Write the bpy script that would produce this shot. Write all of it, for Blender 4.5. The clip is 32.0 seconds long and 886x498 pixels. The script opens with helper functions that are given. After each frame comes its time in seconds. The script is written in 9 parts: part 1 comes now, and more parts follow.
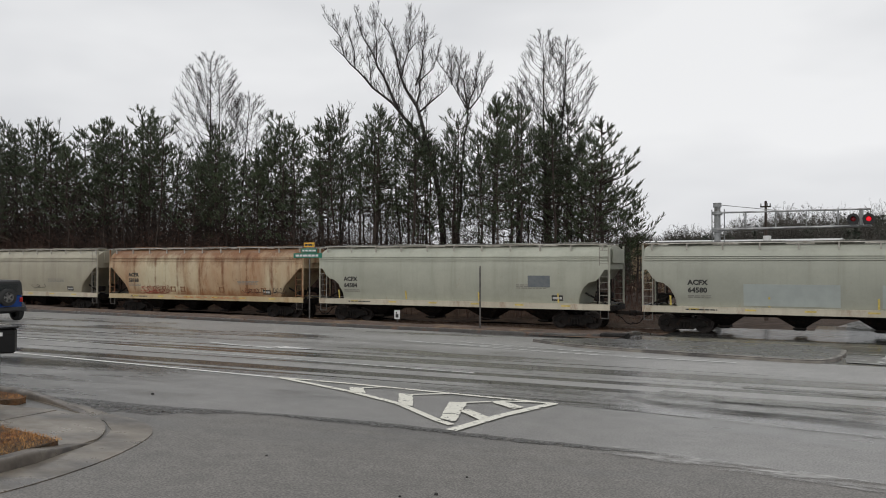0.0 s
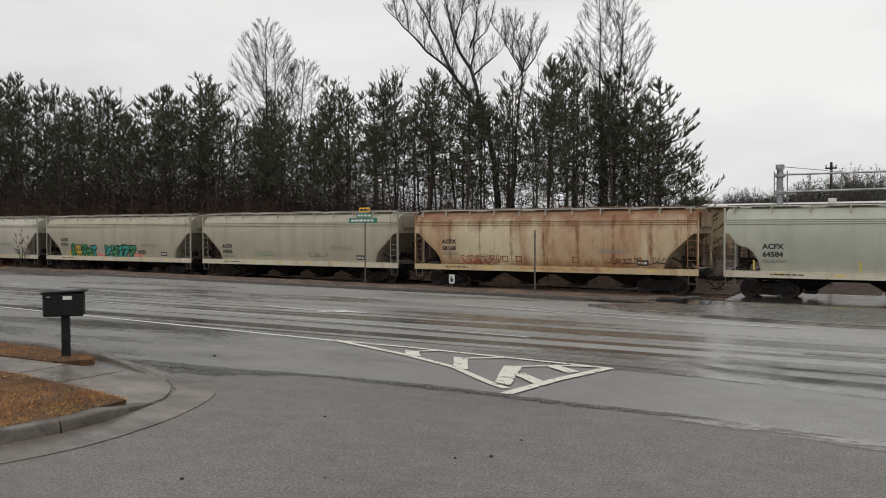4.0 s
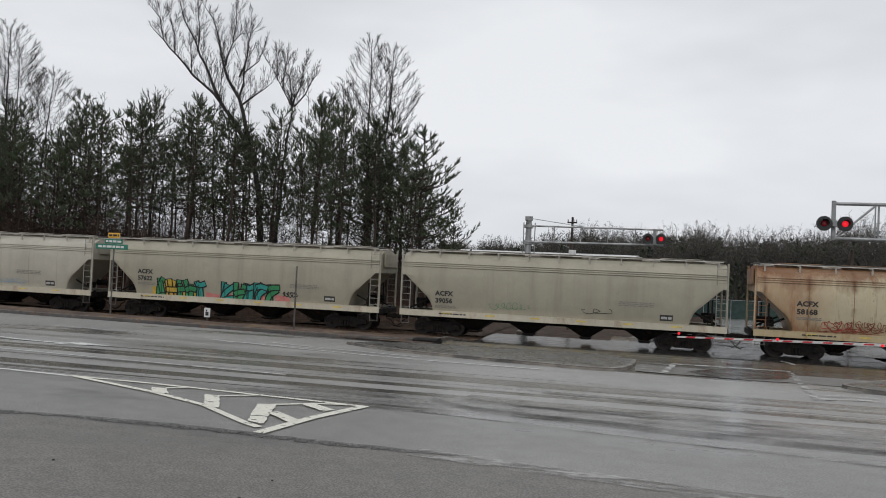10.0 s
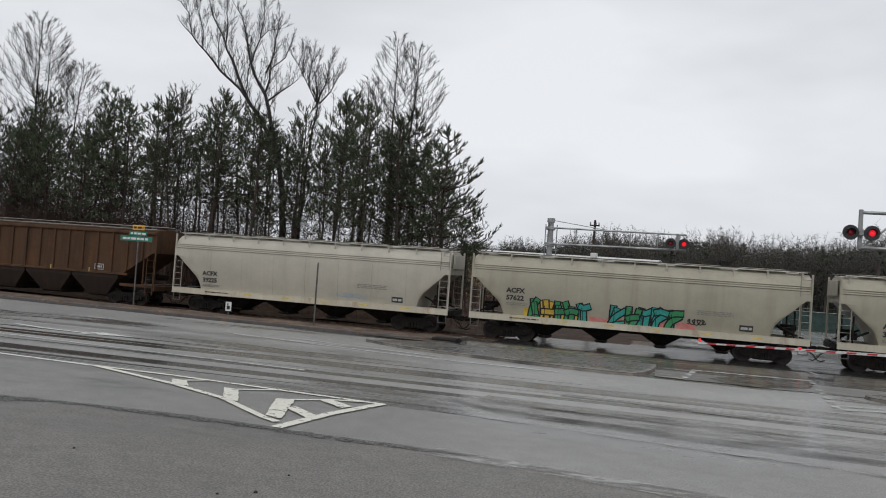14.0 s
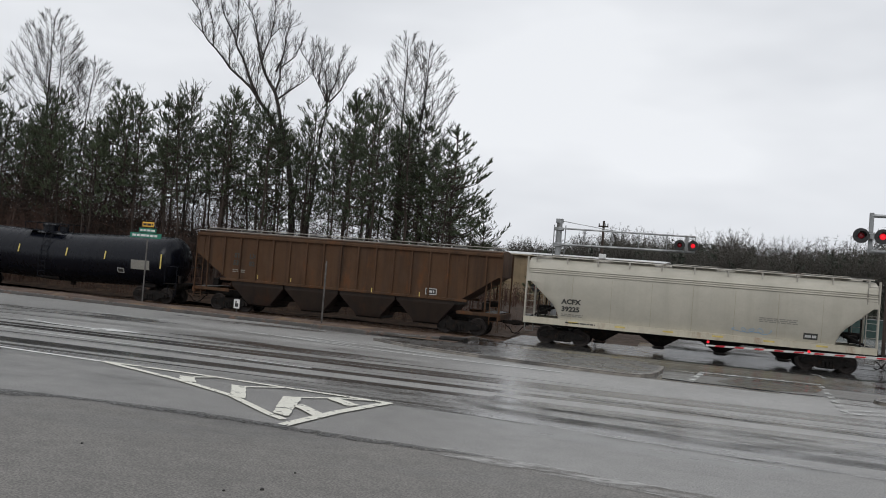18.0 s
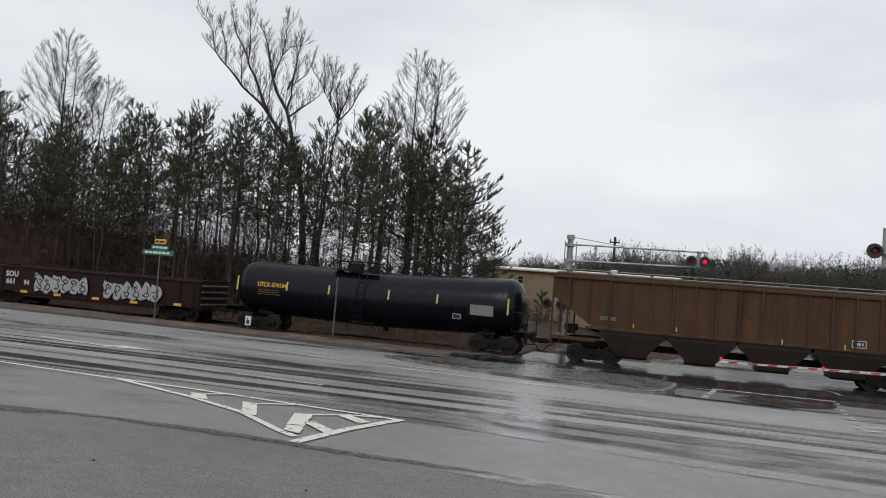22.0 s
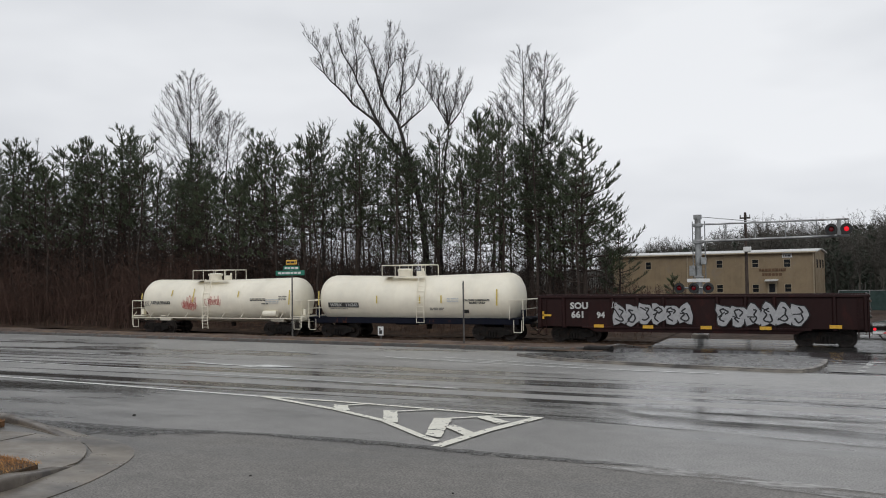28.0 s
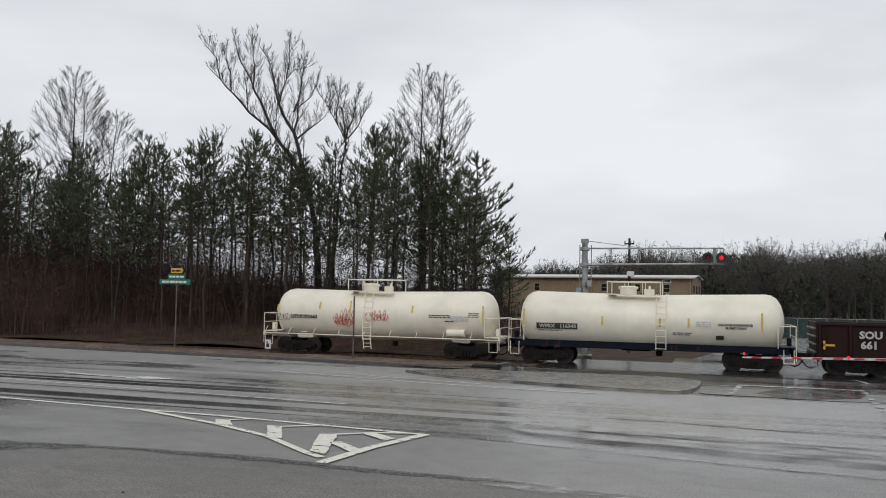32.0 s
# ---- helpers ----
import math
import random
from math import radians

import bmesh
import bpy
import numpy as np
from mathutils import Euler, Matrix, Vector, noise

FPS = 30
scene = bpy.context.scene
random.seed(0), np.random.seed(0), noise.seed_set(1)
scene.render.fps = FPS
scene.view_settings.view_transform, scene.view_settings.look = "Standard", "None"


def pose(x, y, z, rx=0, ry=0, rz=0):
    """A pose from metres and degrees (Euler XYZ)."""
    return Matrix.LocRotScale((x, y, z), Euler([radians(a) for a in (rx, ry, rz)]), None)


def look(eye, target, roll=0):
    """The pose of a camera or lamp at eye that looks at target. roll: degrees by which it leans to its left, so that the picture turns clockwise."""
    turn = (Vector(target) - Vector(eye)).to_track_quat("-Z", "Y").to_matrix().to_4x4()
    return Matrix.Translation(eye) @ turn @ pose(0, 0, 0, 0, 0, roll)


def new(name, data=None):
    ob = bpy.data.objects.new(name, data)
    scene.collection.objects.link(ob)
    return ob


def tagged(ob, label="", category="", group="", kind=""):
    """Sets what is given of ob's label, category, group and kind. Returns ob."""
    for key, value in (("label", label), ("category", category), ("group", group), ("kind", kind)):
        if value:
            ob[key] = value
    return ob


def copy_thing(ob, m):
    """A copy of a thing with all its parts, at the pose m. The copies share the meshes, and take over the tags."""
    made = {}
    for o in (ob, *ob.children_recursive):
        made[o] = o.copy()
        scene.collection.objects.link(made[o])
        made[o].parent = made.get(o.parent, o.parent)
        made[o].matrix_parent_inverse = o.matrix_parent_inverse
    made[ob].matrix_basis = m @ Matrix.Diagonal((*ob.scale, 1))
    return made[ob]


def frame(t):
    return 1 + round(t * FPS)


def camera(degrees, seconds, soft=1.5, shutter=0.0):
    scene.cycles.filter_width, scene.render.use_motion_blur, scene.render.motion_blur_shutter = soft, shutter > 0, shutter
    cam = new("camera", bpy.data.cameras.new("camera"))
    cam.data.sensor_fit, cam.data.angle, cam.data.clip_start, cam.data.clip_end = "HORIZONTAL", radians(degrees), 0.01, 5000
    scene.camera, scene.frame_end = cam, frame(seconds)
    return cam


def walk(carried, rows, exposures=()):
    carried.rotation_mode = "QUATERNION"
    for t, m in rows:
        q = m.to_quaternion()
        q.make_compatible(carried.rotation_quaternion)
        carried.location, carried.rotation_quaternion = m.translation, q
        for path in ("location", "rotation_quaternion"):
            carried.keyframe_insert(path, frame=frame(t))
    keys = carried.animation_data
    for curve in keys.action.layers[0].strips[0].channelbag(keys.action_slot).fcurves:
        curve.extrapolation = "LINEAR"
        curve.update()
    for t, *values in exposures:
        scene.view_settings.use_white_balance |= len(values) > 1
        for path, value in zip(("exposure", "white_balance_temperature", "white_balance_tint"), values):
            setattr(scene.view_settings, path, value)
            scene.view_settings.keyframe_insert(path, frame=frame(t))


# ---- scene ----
cam = camera(56.48, 32.0, soft=1.0)
EYE = (0.0, 0.0, 2.55)
YAW0 = 1.7  # the heading of the first fit against the track
ROT = [
    (0, 24.50, 0.95, -0.00), (0.5, 32.41, -0.44, 0.63), (1, 35.66, -1.39, 1.71), (1.5, 36.32, -1.29, 2.14), (2, 36.33, -1.29, 2.18),
    (2.5, 36.03, -1.14, 1.88), (4.5, 24.69, -1.35, 0.51), (5, 21.03, -0.89, 1.35), (5.5, 16.85, -0.43, 1.34), (6, 14.24, -0.09, 0.43),
    (6.5, 11.02, 1.33, -1.52), (7, 9.88, 1.41, -1.54), (7.5, 10.34, 0.03, -1.02), (8, 10.99, 0.12, -1.56), (8.5, 10.92, 0.81, -2.09),
    (9, 10.72, 1.40, -2.36), (9.5, 11.33, 1.50, -2.35), (10, 11.89, 1.42, -2.64), (10.5, 12.26, 1.44, -3.09), (11, 12.54, 1.40, -3.37),
    (11.5, 12.68, 1.35, -3.44), (12, 12.92, 1.34, -3.55), (12.5, 13.10, 1.22, -3.71), (13, 13.27, 1.17, -3.84), (13.5, 13.30, 1.30, -3.97),
    (15.5, 13.55, 1.30, -4.30), (16, 13.83, 1.41, -4.37), (16.5, 14.03, 1.48, -4.50), (17, 13.94, 1.19, -4.59), (17.5, 13.84, 1.12, -4.65),
    (18, 13.89, 1.24, -4.59), (18.5, 14.35, 1.48, -4.36), (19, 14.72, 1.83, -4.18), (19.5, 14.96, 1.86, -4.19), (20, 14.81, 1.81, -4.34),
    (20.5, 14.74, 1.88, -4.25), (21, 14.67, 2.01, -4.23), (21.5, 14.68, 2.18, -4.32), (22, 14.65, 2.32, -4.48), (22.5, 14.58, 2.37, -4.58),
    (23, 14.55, 2.36, -4.59), (23.5, 14.44, 2.39, -4.61), (24, 14.58, 2.41, -4.63), (24.5, 14.65, 2.61, -4.71), (26.5, 14.97, 3.24, -4.32),
    (27, 15.23, 2.91, -3.94), (27.5, 17.27, 2.64, -2.30), (28, 23.32, 2.01, 0.83), (28.5, 26.82, 1.05, 1.40), (29, 25.36, 0.35, 0.09),
    (29.5, 23.05, 0.62, -0.08), (30, 21.83, 1.47, -0.68), (30.5, 21.35, 2.16, -1.39), (31, 19.65, 2.68, -1.40), (31.5, 16.50, 3.08, -1.09),
    (32, 15.81, 3.12, -1.01)]
walk(cam, [(t, pose(*EYE, 90 + p, r, y + YAW0)) for t, y, p, r in ROT],
     [(0, 0.02, 6600, 10), (2, 0.05, 6800, 10), (5, 0.04, 6720, 10), (6, -0.14, 6600, 10), (7, -0.03, 6480, 10), (9, -0.02, 6450, 10), (13, -0.02, 6430, 10), (17, 0.0, 6420, 10), (19, 0.07, 6400, 10), (22, 0.05, 6370, 10), (24, 0.02, 6350, 10), (28, 0.02, 6450, 10), (29, 0.02, 6550, 10), (31, 0.02, 6470, 10), (32, 0.0, 6430, 10)])

# ---- sky and light: a wet, overcast winter day ----
SUN_EL, SUN_ROT = radians(38), radians(200)


def make_world():
    w = bpy.data.worlds.new("overcast_sky")
    scene.world = w
    w.use_nodes = True
    nt = w.node_tree
    nt.nodes.clear()
    n = lambda k: nt.nodes.new(k)
    out, bg, sky = n("ShaderNodeOutputWorld"), n("ShaderNodeBackground"), n("ShaderNodeTexSky")
    sky.sky_type, sky.sun_disc, sky.sun_elevation, sky.sun_rotation = "NISHITA", False, SUN_EL, SUN_ROT
    grey, co, mp, nz, ramp, mix = n("ShaderNodeRGBToBW"), n("ShaderNodeTexCoord"), n("ShaderNodeMapping"), n("ShaderNodeTexNoise"), n("ShaderNodeValToRGB"), n("ShaderNodeMix")
    mp.inputs["Scale"].default_value = (1.0, 1.0, 3.0)
    nz.inputs["Scale"].default_value, nz.inputs["Detail"].default_value, nz.inputs["Roughness"].default_value = 1.7, 4.0, 0.5
    e = ramp.color_ramp.elements
    e[0].position, e[0].color = 0.32, (0.57, 0.592, 0.632, 1)
    e[1].position, e[1].color = 0.66, (0.865, 0.882, 0.908, 1)
    mix.data_type, mix.inputs["Factor"].default_value = "RGBA", 0.93
    sc = n("ShaderNodeMath")
    sc.operation = "MULTIPLY"
    sc.inputs[1].default_value = 0.1
    nt.links.new(co.outputs["Generated"], mp.inputs["Vector"])
    nt.links.new(mp.outputs[0], nz.inputs["Vector"])
    nt.links.new(nz.outputs["Fac"], ramp.inputs[0])
    nt.links.new(sky.outputs[0], grey.inputs[0])
    nt.links.new(grey.outputs[0], sc.inputs[0])
    nt.links.new(sc.outputs[0], mix.inputs["A"])
    nt.links.new(ramp.outputs[0], mix.inputs["B"])
    nt.links.new(mix.outputs["Result"], bg.inputs["Color"])
    bg.inputs["Strength"].default_value = 1.0
    nt.links.new(bg.outputs[0], out.inputs["Surface"])


make_world()
sun = new("sun", bpy.data.lights.new("sun", "SUN"))
sun.data.energy, sun.data.angle, sun.data.color = 0.6, radians(25), (1.0, 0.98, 0.95)
sun.matrix_world = look((0, -40, 40), (0, 0, 0))


# ---- materials ----
def mat(name, c1, c2=None, scale=3.0, rough=(0.6, 0.8), metal=0.0, bump=0.0, fine=40.0, stretch=(1, 1, 1), turn=0.0, c3=None, spots=0.0, spot_scale=1.2, vary=0.0, spec=0.5, emit=0.0):
    """Two tones by a broad noise, relief by a fine one; c3: stains or wear in patches; vary: tone by object."""
    m = bpy.data.materials.new(name)
    m.use_nodes = True
    nt = m.node_tree
    b = nt.nodes["Principled BSDF"]
    n, ln = (lambda k: nt.nodes.new(k)), nt.links.new
    co, mp, nz, mix = n("ShaderNodeTexCoord"), n("ShaderNodeMapping"), n("ShaderNodeTexNoise"), n("ShaderNodeMix")
    mp.inputs["Scale"].default_value = stretch
    mp.inputs["Rotation"].default_value = (0, 0, radians(turn))
    ln(co.outputs["Object"], mp.inputs["Vector"])
    nz.inputs["Scale"].default_value, nz.inputs["Detail"].default_value, nz.inputs["Roughness"].default_value = scale, 6, 0.62
    ln(mp.outputs[0], nz.inputs["Vector"])
    mix.data_type = "RGBA"
    c2 = c2 or tuple(v * 0.75 for v in c1)
    mix.inputs["A"].default_value, mix.inputs["B"].default_value = (*c1, 1), (*c2, 1)
    st = n("ShaderNodeMapRange")
    st.inputs["From Min"].default_value, st.inputs["From Max"].default_value = 0.35, 0.65
    ln(nz.outputs["Fac"], st.inputs["Value"])
    ln(st.outputs[0], mix.inputs["Factor"])
    colour = mix.outputs["Result"]
    if c3:
        n3, r3, m3 = n("ShaderNodeTexNoise"), n("ShaderNodeMapRange"), n("ShaderNodeMix")
        n3.inputs["Scale"].default_value, n3.inputs["Detail"].default_value, n3.inputs["Roughness"].default_value = spot_scale, 8, 0.68
        r3.inputs["From Min"].default_value, r3.inputs["From Max"].default_value = 0.62 - spots * 0.3, 0.72 - spots * 0.22
        m3.data_type = "RGBA"
        m3.inputs["B"].default_value = (*c3, 1)
        ln(mp.outputs[0], n3.inputs["Vector"])
        ln(n3.outputs["Fac"], r3.inputs["Value"])
        ln(r3.outputs[0], m3.inputs["Factor"])
        ln(colour, m3.inputs["A"])
        colour = m3.outputs["Result"]
    if vary:
        oi, hs, rr = n("ShaderNodeObjectInfo"), n("ShaderNodeHueSaturation"), n("ShaderNodeMapRange")
        rr.inputs["To Min"].default_value, rr.inputs["To Max"].default_value = 1 - vary, 1 + vary
        ln(oi.outputs["Random"], rr.inputs["Value"])
        ln(rr.outputs[0], hs.inputs["Value"])
        ln(colour, hs.inputs["Color"])
        colour = hs.outputs[0]
    ln(colour, b.inputs["Base Color"])
    ro = n("ShaderNodeMapRange")
    ro.inputs["To Min"].default_value, ro.inputs["To Max"].default_value = rough
    ln(st.outputs[0], ro.inputs["Value"])
    ln(ro.outputs[0], b.inputs["Roughness"])
    b.inputs["Metallic"].default_value = metal
    b.inputs["Specular IOR Level"].default_value = spec
    if bump:
        fz, bp = n("ShaderNodeTexNoise"), n("ShaderNodeBump")
        fz.inputs["Scale"].default_value, fz.inputs["Detail"].default_value = fine, 5
        ln(co.outputs["Object"], fz.inputs["Vector"])
        bp.inputs["Strength"].default_value, bp.inputs["Distance"].default_value = min(1, bump * 20), bump
        ln(fz.outputs["Fac"], bp.inputs["Height"])
        ln(bp.outputs[0], b.inputs["Normal"])
    if emit:
        b.inputs["Emission Color"].default_value, b.inputs["Emission Strength"].default_value = (*c1, 1), emit
    return m


def wet_asphalt(name, dry, wet, turn, lanes=(13.4, 14.2), gloss=(0.44, 0.06), lane=None, relief=0.3):
    """Asphalt with a fine stone grain and wet bands that run along the lanes; lane: a paler colour there, with sky
    sheen and spray haze painted in.
    """
    m = bpy.data.materials.new(name)
    m.use_nodes = True
    nt = m.node_tree
    b = nt.nodes["Principled BSDF"]
    n, ln = (lambda k: nt.nodes.new(k)), nt.links.new
    co = n("ShaderNodeTexCoord")

    def noise_of(scale, sx, sy, detail, lo, hi):
        mp, nz, st = n("ShaderNodeMapping"), n("ShaderNodeTexNoise"), n("ShaderNodeMapRange")
        mp.inputs["Rotation"].default_value, mp.inputs["Scale"].default_value = (0, 0, radians(turn)), (sx, sy, 1)
        nz.inputs["Scale"].default_value, nz.inputs["Detail"].default_value, nz.inputs["Roughness"].default_value = scale, detail, 0.6
        st.inputs["From Min"].default_value, st.inputs["From Max"].default_value = lo, hi
        ln(co.outputs["Object"], mp.inputs["Vector"])
        ln(mp.outputs[0], nz.inputs["Vector"])
        ln(nz.outputs["Fac"], st.inputs["Value"])
        return st.outputs[0]

    bands = noise_of(1.0, 0.02, 1.5, 5, 0.46, 0.6)      # wheel tracks and run-off
    pools = noise_of(0.2, 0.35, 1.3, 5, 0.5, 0.64)       # broad puddled areas
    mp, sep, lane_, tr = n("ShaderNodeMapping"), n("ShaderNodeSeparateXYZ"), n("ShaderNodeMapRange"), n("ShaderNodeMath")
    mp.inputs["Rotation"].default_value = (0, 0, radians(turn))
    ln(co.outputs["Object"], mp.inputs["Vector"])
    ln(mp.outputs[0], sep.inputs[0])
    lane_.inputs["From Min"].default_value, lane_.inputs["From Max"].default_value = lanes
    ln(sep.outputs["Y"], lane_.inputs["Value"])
    tr.operation = "MULTIPLY"
    ln(bands, tr.inputs[0])
    ln(lane_.outputs[0], tr.inputs[1])
    bands = tr.outputs[0]
    if lane:
        # the wheel tracks of the near lanes are the deepest
        fade, mul = n("ShaderNodeMapRange"), n("ShaderNodeMath")
        fade.inputs["From Min"].default_value, fade.inputs["From Max"].default_value = 18.5, 22.5
        fade.inputs["To Min"].default_value, fade.inputs["To Max"].default_value = 1.0, 0.3
        mul.operation = "MULTIPLY"
        ln(sep.outputs["Y"], fade.inputs["Value"])
        ln(fade.outputs[0], mul.inputs[0])
        ln(bands, mul.inputs[1])
        bands = mul.outputs[0]
    grain = noise_of(38, 1, 1, 4, 0.34, 0.66)
    mottle = noise_of(3.2, 0.7, 1, 7, 0.32, 0.68)
    tone = noise_of(0.35, 1, 1, 6, 0.3, 0.7)
    mx, m2, m3 = n("ShaderNodeMix"), n("ShaderNodeMix"), n("ShaderNodeMix")
    for k in (mx, m2, m3):
        k.data_type = "RGBA"
    mx.inputs["A"].default_value, mx.inputs["B"].default_value = (*dry, 1), (*wet, 1)
    # the paler lane colour paints in sky sheen and spray haze
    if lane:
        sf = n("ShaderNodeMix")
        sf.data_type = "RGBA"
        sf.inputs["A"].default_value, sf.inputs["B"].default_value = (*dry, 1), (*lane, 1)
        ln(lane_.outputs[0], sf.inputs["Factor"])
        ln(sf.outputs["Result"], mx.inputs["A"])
    w = n("ShaderNodeMath")
    w.operation = "MAXIMUM"
    ln(bands, w.inputs[0])
    ln(pools, w.inputs[1])
    ln(w.outputs[0], mx.inputs["Factor"])
    m2.blend_type, m2.inputs["Factor"].default_value = "MULTIPLY", 1
    cr = n("ShaderNodeMapRange")
    cr.inputs["To Min"].default_value, cr.inputs["To Max"].default_value = 0.45, 1.55
    ln(grain, cr.inputs["Value"])
    ln(mx.outputs["Result"], m2.inputs["A"])
    ln(cr.outputs[0], m2.inputs["B"])
    m3.blend_type, m3.inputs["Factor"].default_value = "MULTIPLY", 1
    ct = n("ShaderNodeMapRange")
    ct.inputs["To Min"].default_value, ct.inputs["To Max"].default_value = 0.75, 1.25
    tm = n("ShaderNodeMath")
    tm.operation = "MULTIPLY_ADD"
    tm.inputs[1].default_value = 0.55
    ln(mottle, tm.inputs[0])
    sm = n("ShaderNodeMath")
    sm.operation = "MULTIPLY"
    sm.inputs[1].default_value = 0.45
    ln(tone, sm.inputs[0])
    ln(sm.outputs[0], tm.inputs[2])
    ln(tm.outputs[0], ct.inputs["Value"])
    ln(m2.outputs["Result"], m3.inputs["A"])
    ln(ct.outputs[0], m3.inputs["B"])
    ln(m3.outputs["Result"], b.inputs["Base Color"])
    ro = n("ShaderNodeMapRange")
    ro.inputs["To Min"].default_value, ro.inputs["To Max"].default_value = gloss
    ln(w.outputs[0], ro.inputs["Value"])
    ln(ro.outputs[0], b.inputs["Roughness"])
    fz, bp = n("ShaderNodeTexNoise"), n("ShaderNodeBump")
    fz.inputs["Scale"].default_value, fz.inputs["Detail"].default_value = 38, 4
    ln(co.outputs["Object"], fz.inputs["Vector"])
    bp.inputs["Strength"].default_value, bp.inputs["Distance"].default_value = relief, 0.007
    ln(fz.outputs["Fac"], bp.inputs["Height"])
    ln(bp.outputs[0], b.inputs["Normal"])
    return m


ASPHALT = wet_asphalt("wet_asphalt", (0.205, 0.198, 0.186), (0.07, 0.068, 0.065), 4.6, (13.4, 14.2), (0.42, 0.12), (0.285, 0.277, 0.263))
SIDE_ASPHALT = wet_asphalt("wet_side_road", (0.03, 0.029, 0.028), (0.018, 0.018, 0.018), 85, (-900, -899), (0.26, 0.09), None, 0.06)
SIDE_ASPHALT.node_tree.nodes["Principled BSDF"].inputs["Specular IOR Level"].default_value = 0.3
def worn_through(m, scale, lo, hi, stretch=(1, 1, 1)):
    """Paint or patching that is worn away in flecks, so that what lies under it shows."""
    nt = m.node_tree
    n, ln = (lambda k: nt.nodes.new(k)), nt.links.new
    co, mp, nz, st = n("ShaderNodeTexCoord"), n("ShaderNodeMapping"), n("ShaderNodeTexNoise"), n("ShaderNodeMapRange")
    mp.inputs["Scale"].default_value = stretch
    nz.inputs["Scale"].default_value, nz.inputs["Detail"].default_value, nz.inputs["Roughness"].default_value = scale, 9, 0.72
    st.inputs["From Min"].default_value, st.inputs["From Max"].default_value = lo, hi
    ln(co.outputs["Object"], mp.inputs["Vector"])
    ln(mp.outputs[0], nz.inputs["Vector"])
    ln(nz.outputs["Fac"], st.inputs["Value"])
    ln(st.outputs[0], nt.nodes["Principled BSDF"].inputs["Alpha"])
    return m


WET_JOINT = worn_through(wet_asphalt("wet_joint", (0.06, 0.057, 0.052), (0.03, 0.029, 0.028), 4.6, (-900, -899), (0.4, 0.15)), 6, 0.38, 0.56)
DRIVEWAY = wet_asphalt("coarse_driveway_asphalt", (0.15, 0.14, 0.126), (0.088, 0.084, 0.077), 4.6, (900, 901), (0.55, 0.3))
YARD = mat("wet_pale_yard", (0.42, 0.415, 0.4), (0.28, 0.275, 0.265), 0.25, (0.06, 0.22), bump=0.002, c3=(0.14, 0.13, 0.12), spots=0.35, spot_scale=0.4)
GORE_PAINT = worn_through(mat("gore_paint", (0.83, 0.81, 0.71), (0.68, 0.66, 0.57), 5, (0.4, 0.65), bump=0.003), 5, 0.39, 0.45)
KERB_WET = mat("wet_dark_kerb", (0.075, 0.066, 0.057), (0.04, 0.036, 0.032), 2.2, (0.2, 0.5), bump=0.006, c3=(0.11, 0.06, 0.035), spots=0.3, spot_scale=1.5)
FILM = worn_through(mat("rain_film", (0.17, 0.167, 0.16), (0.12, 0.118, 0.114), 2, (0.14, 0.26)), 1.6, 0.42, 0.62, (0.3, 1.6, 1))
STILL = worn_through(mat("still_water_film", (0.17, 0.166, 0.158), (0.13, 0.127, 0.122), 2, (0.13, 0.2)), 1.5, 0.4, 0.62, (0.28, 1.3, 1))
GRIT = worn_through(mat("pale_grit", (0.36, 0.35, 0.33), (0.26, 0.25, 0.235), 6, (0.3, 0.5), bump=0.004), 2.6, 0.42, 0.62, (0.35, 1.5, 1))
# puddle water; its near-black base also paints in the train's dark reflection
PUDDLE = worn_through(mat("puddle_water", (0.022, 0.021, 0.02), (0.032, 0.031, 0.03), 1.2, (0.1, 0.2)), 1.3, 0.34, 0.56, (0.6, 1.0, 1))
PEBBLE = mat("dark_pebble", (0.03, 0.026, 0.022), (0.015, 0.014, 0.013), 20, (0.5, 0.8))
ISLAND = mat("wet_island_concrete", (0.08, 0.076, 0.07), (0.045, 0.043, 0.04), 1.2, (0.18, 0.4), bump=0.005, c3=(0.035, 0.033, 0.03), spots=0.5, spot_scale=0.5)
PATH = mat("wet_path_concrete", (0.235, 0.2, 0.155), (0.14, 0.118, 0.092), 0.8, (0.18, 0.5), bump=0.006, turn=-20, stretch=(0.8, 1.3, 1), c3=(0.075, 0.066, 0.056), spots=0.55, spot_scale=0.6)
PAINT_WHITE = worn_through(mat("road_paint", (0.8, 0.79, 0.75), (0.66, 0.65, 0.61), 9, (0.35, 0.6), bump=0.003), 5, 0.34, 0.42)
PAINT_WORN = worn_through(mat("worn_road_paint", (0.78, 0.78, 0.75), (0.6, 0.6, 0.58), 6, (0.3, 0.55), bump=0.003), 3, 0.36, 0.46)
PAINT_FAINT = worn_through(mat("faint_road_paint", (0.6, 0.6, 0.57), (0.42, 0.42, 0.4), 6, (0.3, 0.55), bump=0.002), 3, 0.4, 0.58)
CONCRETE = mat("wet_concrete", (0.24, 0.215, 0.18), (0.13, 0.115, 0.1), 1.6, (0.22, 0.6), bump=0.006, c3=(0.06, 0.055, 0.05), spots=0.5, spot_scale=0.7)
KERB = mat("kerb_concrete", (0.165, 0.14, 0.112), (0.075, 0.06, 0.047), 2.2, (0.25, 0.6), bump=0.008, c3=(0.05, 0.043, 0.037), spots=0.42, spot_scale=2)
DIRT = mat("leaf_litter", (0.055, 0.033, 0.021), (0.028, 0.019, 0.014), 0.9, (0.75, 0.95), bump=0.05, fine=7, c3=(0.09, 0.055, 0.032), spots=0.35, spot_scale=2.5, spec=0.2)
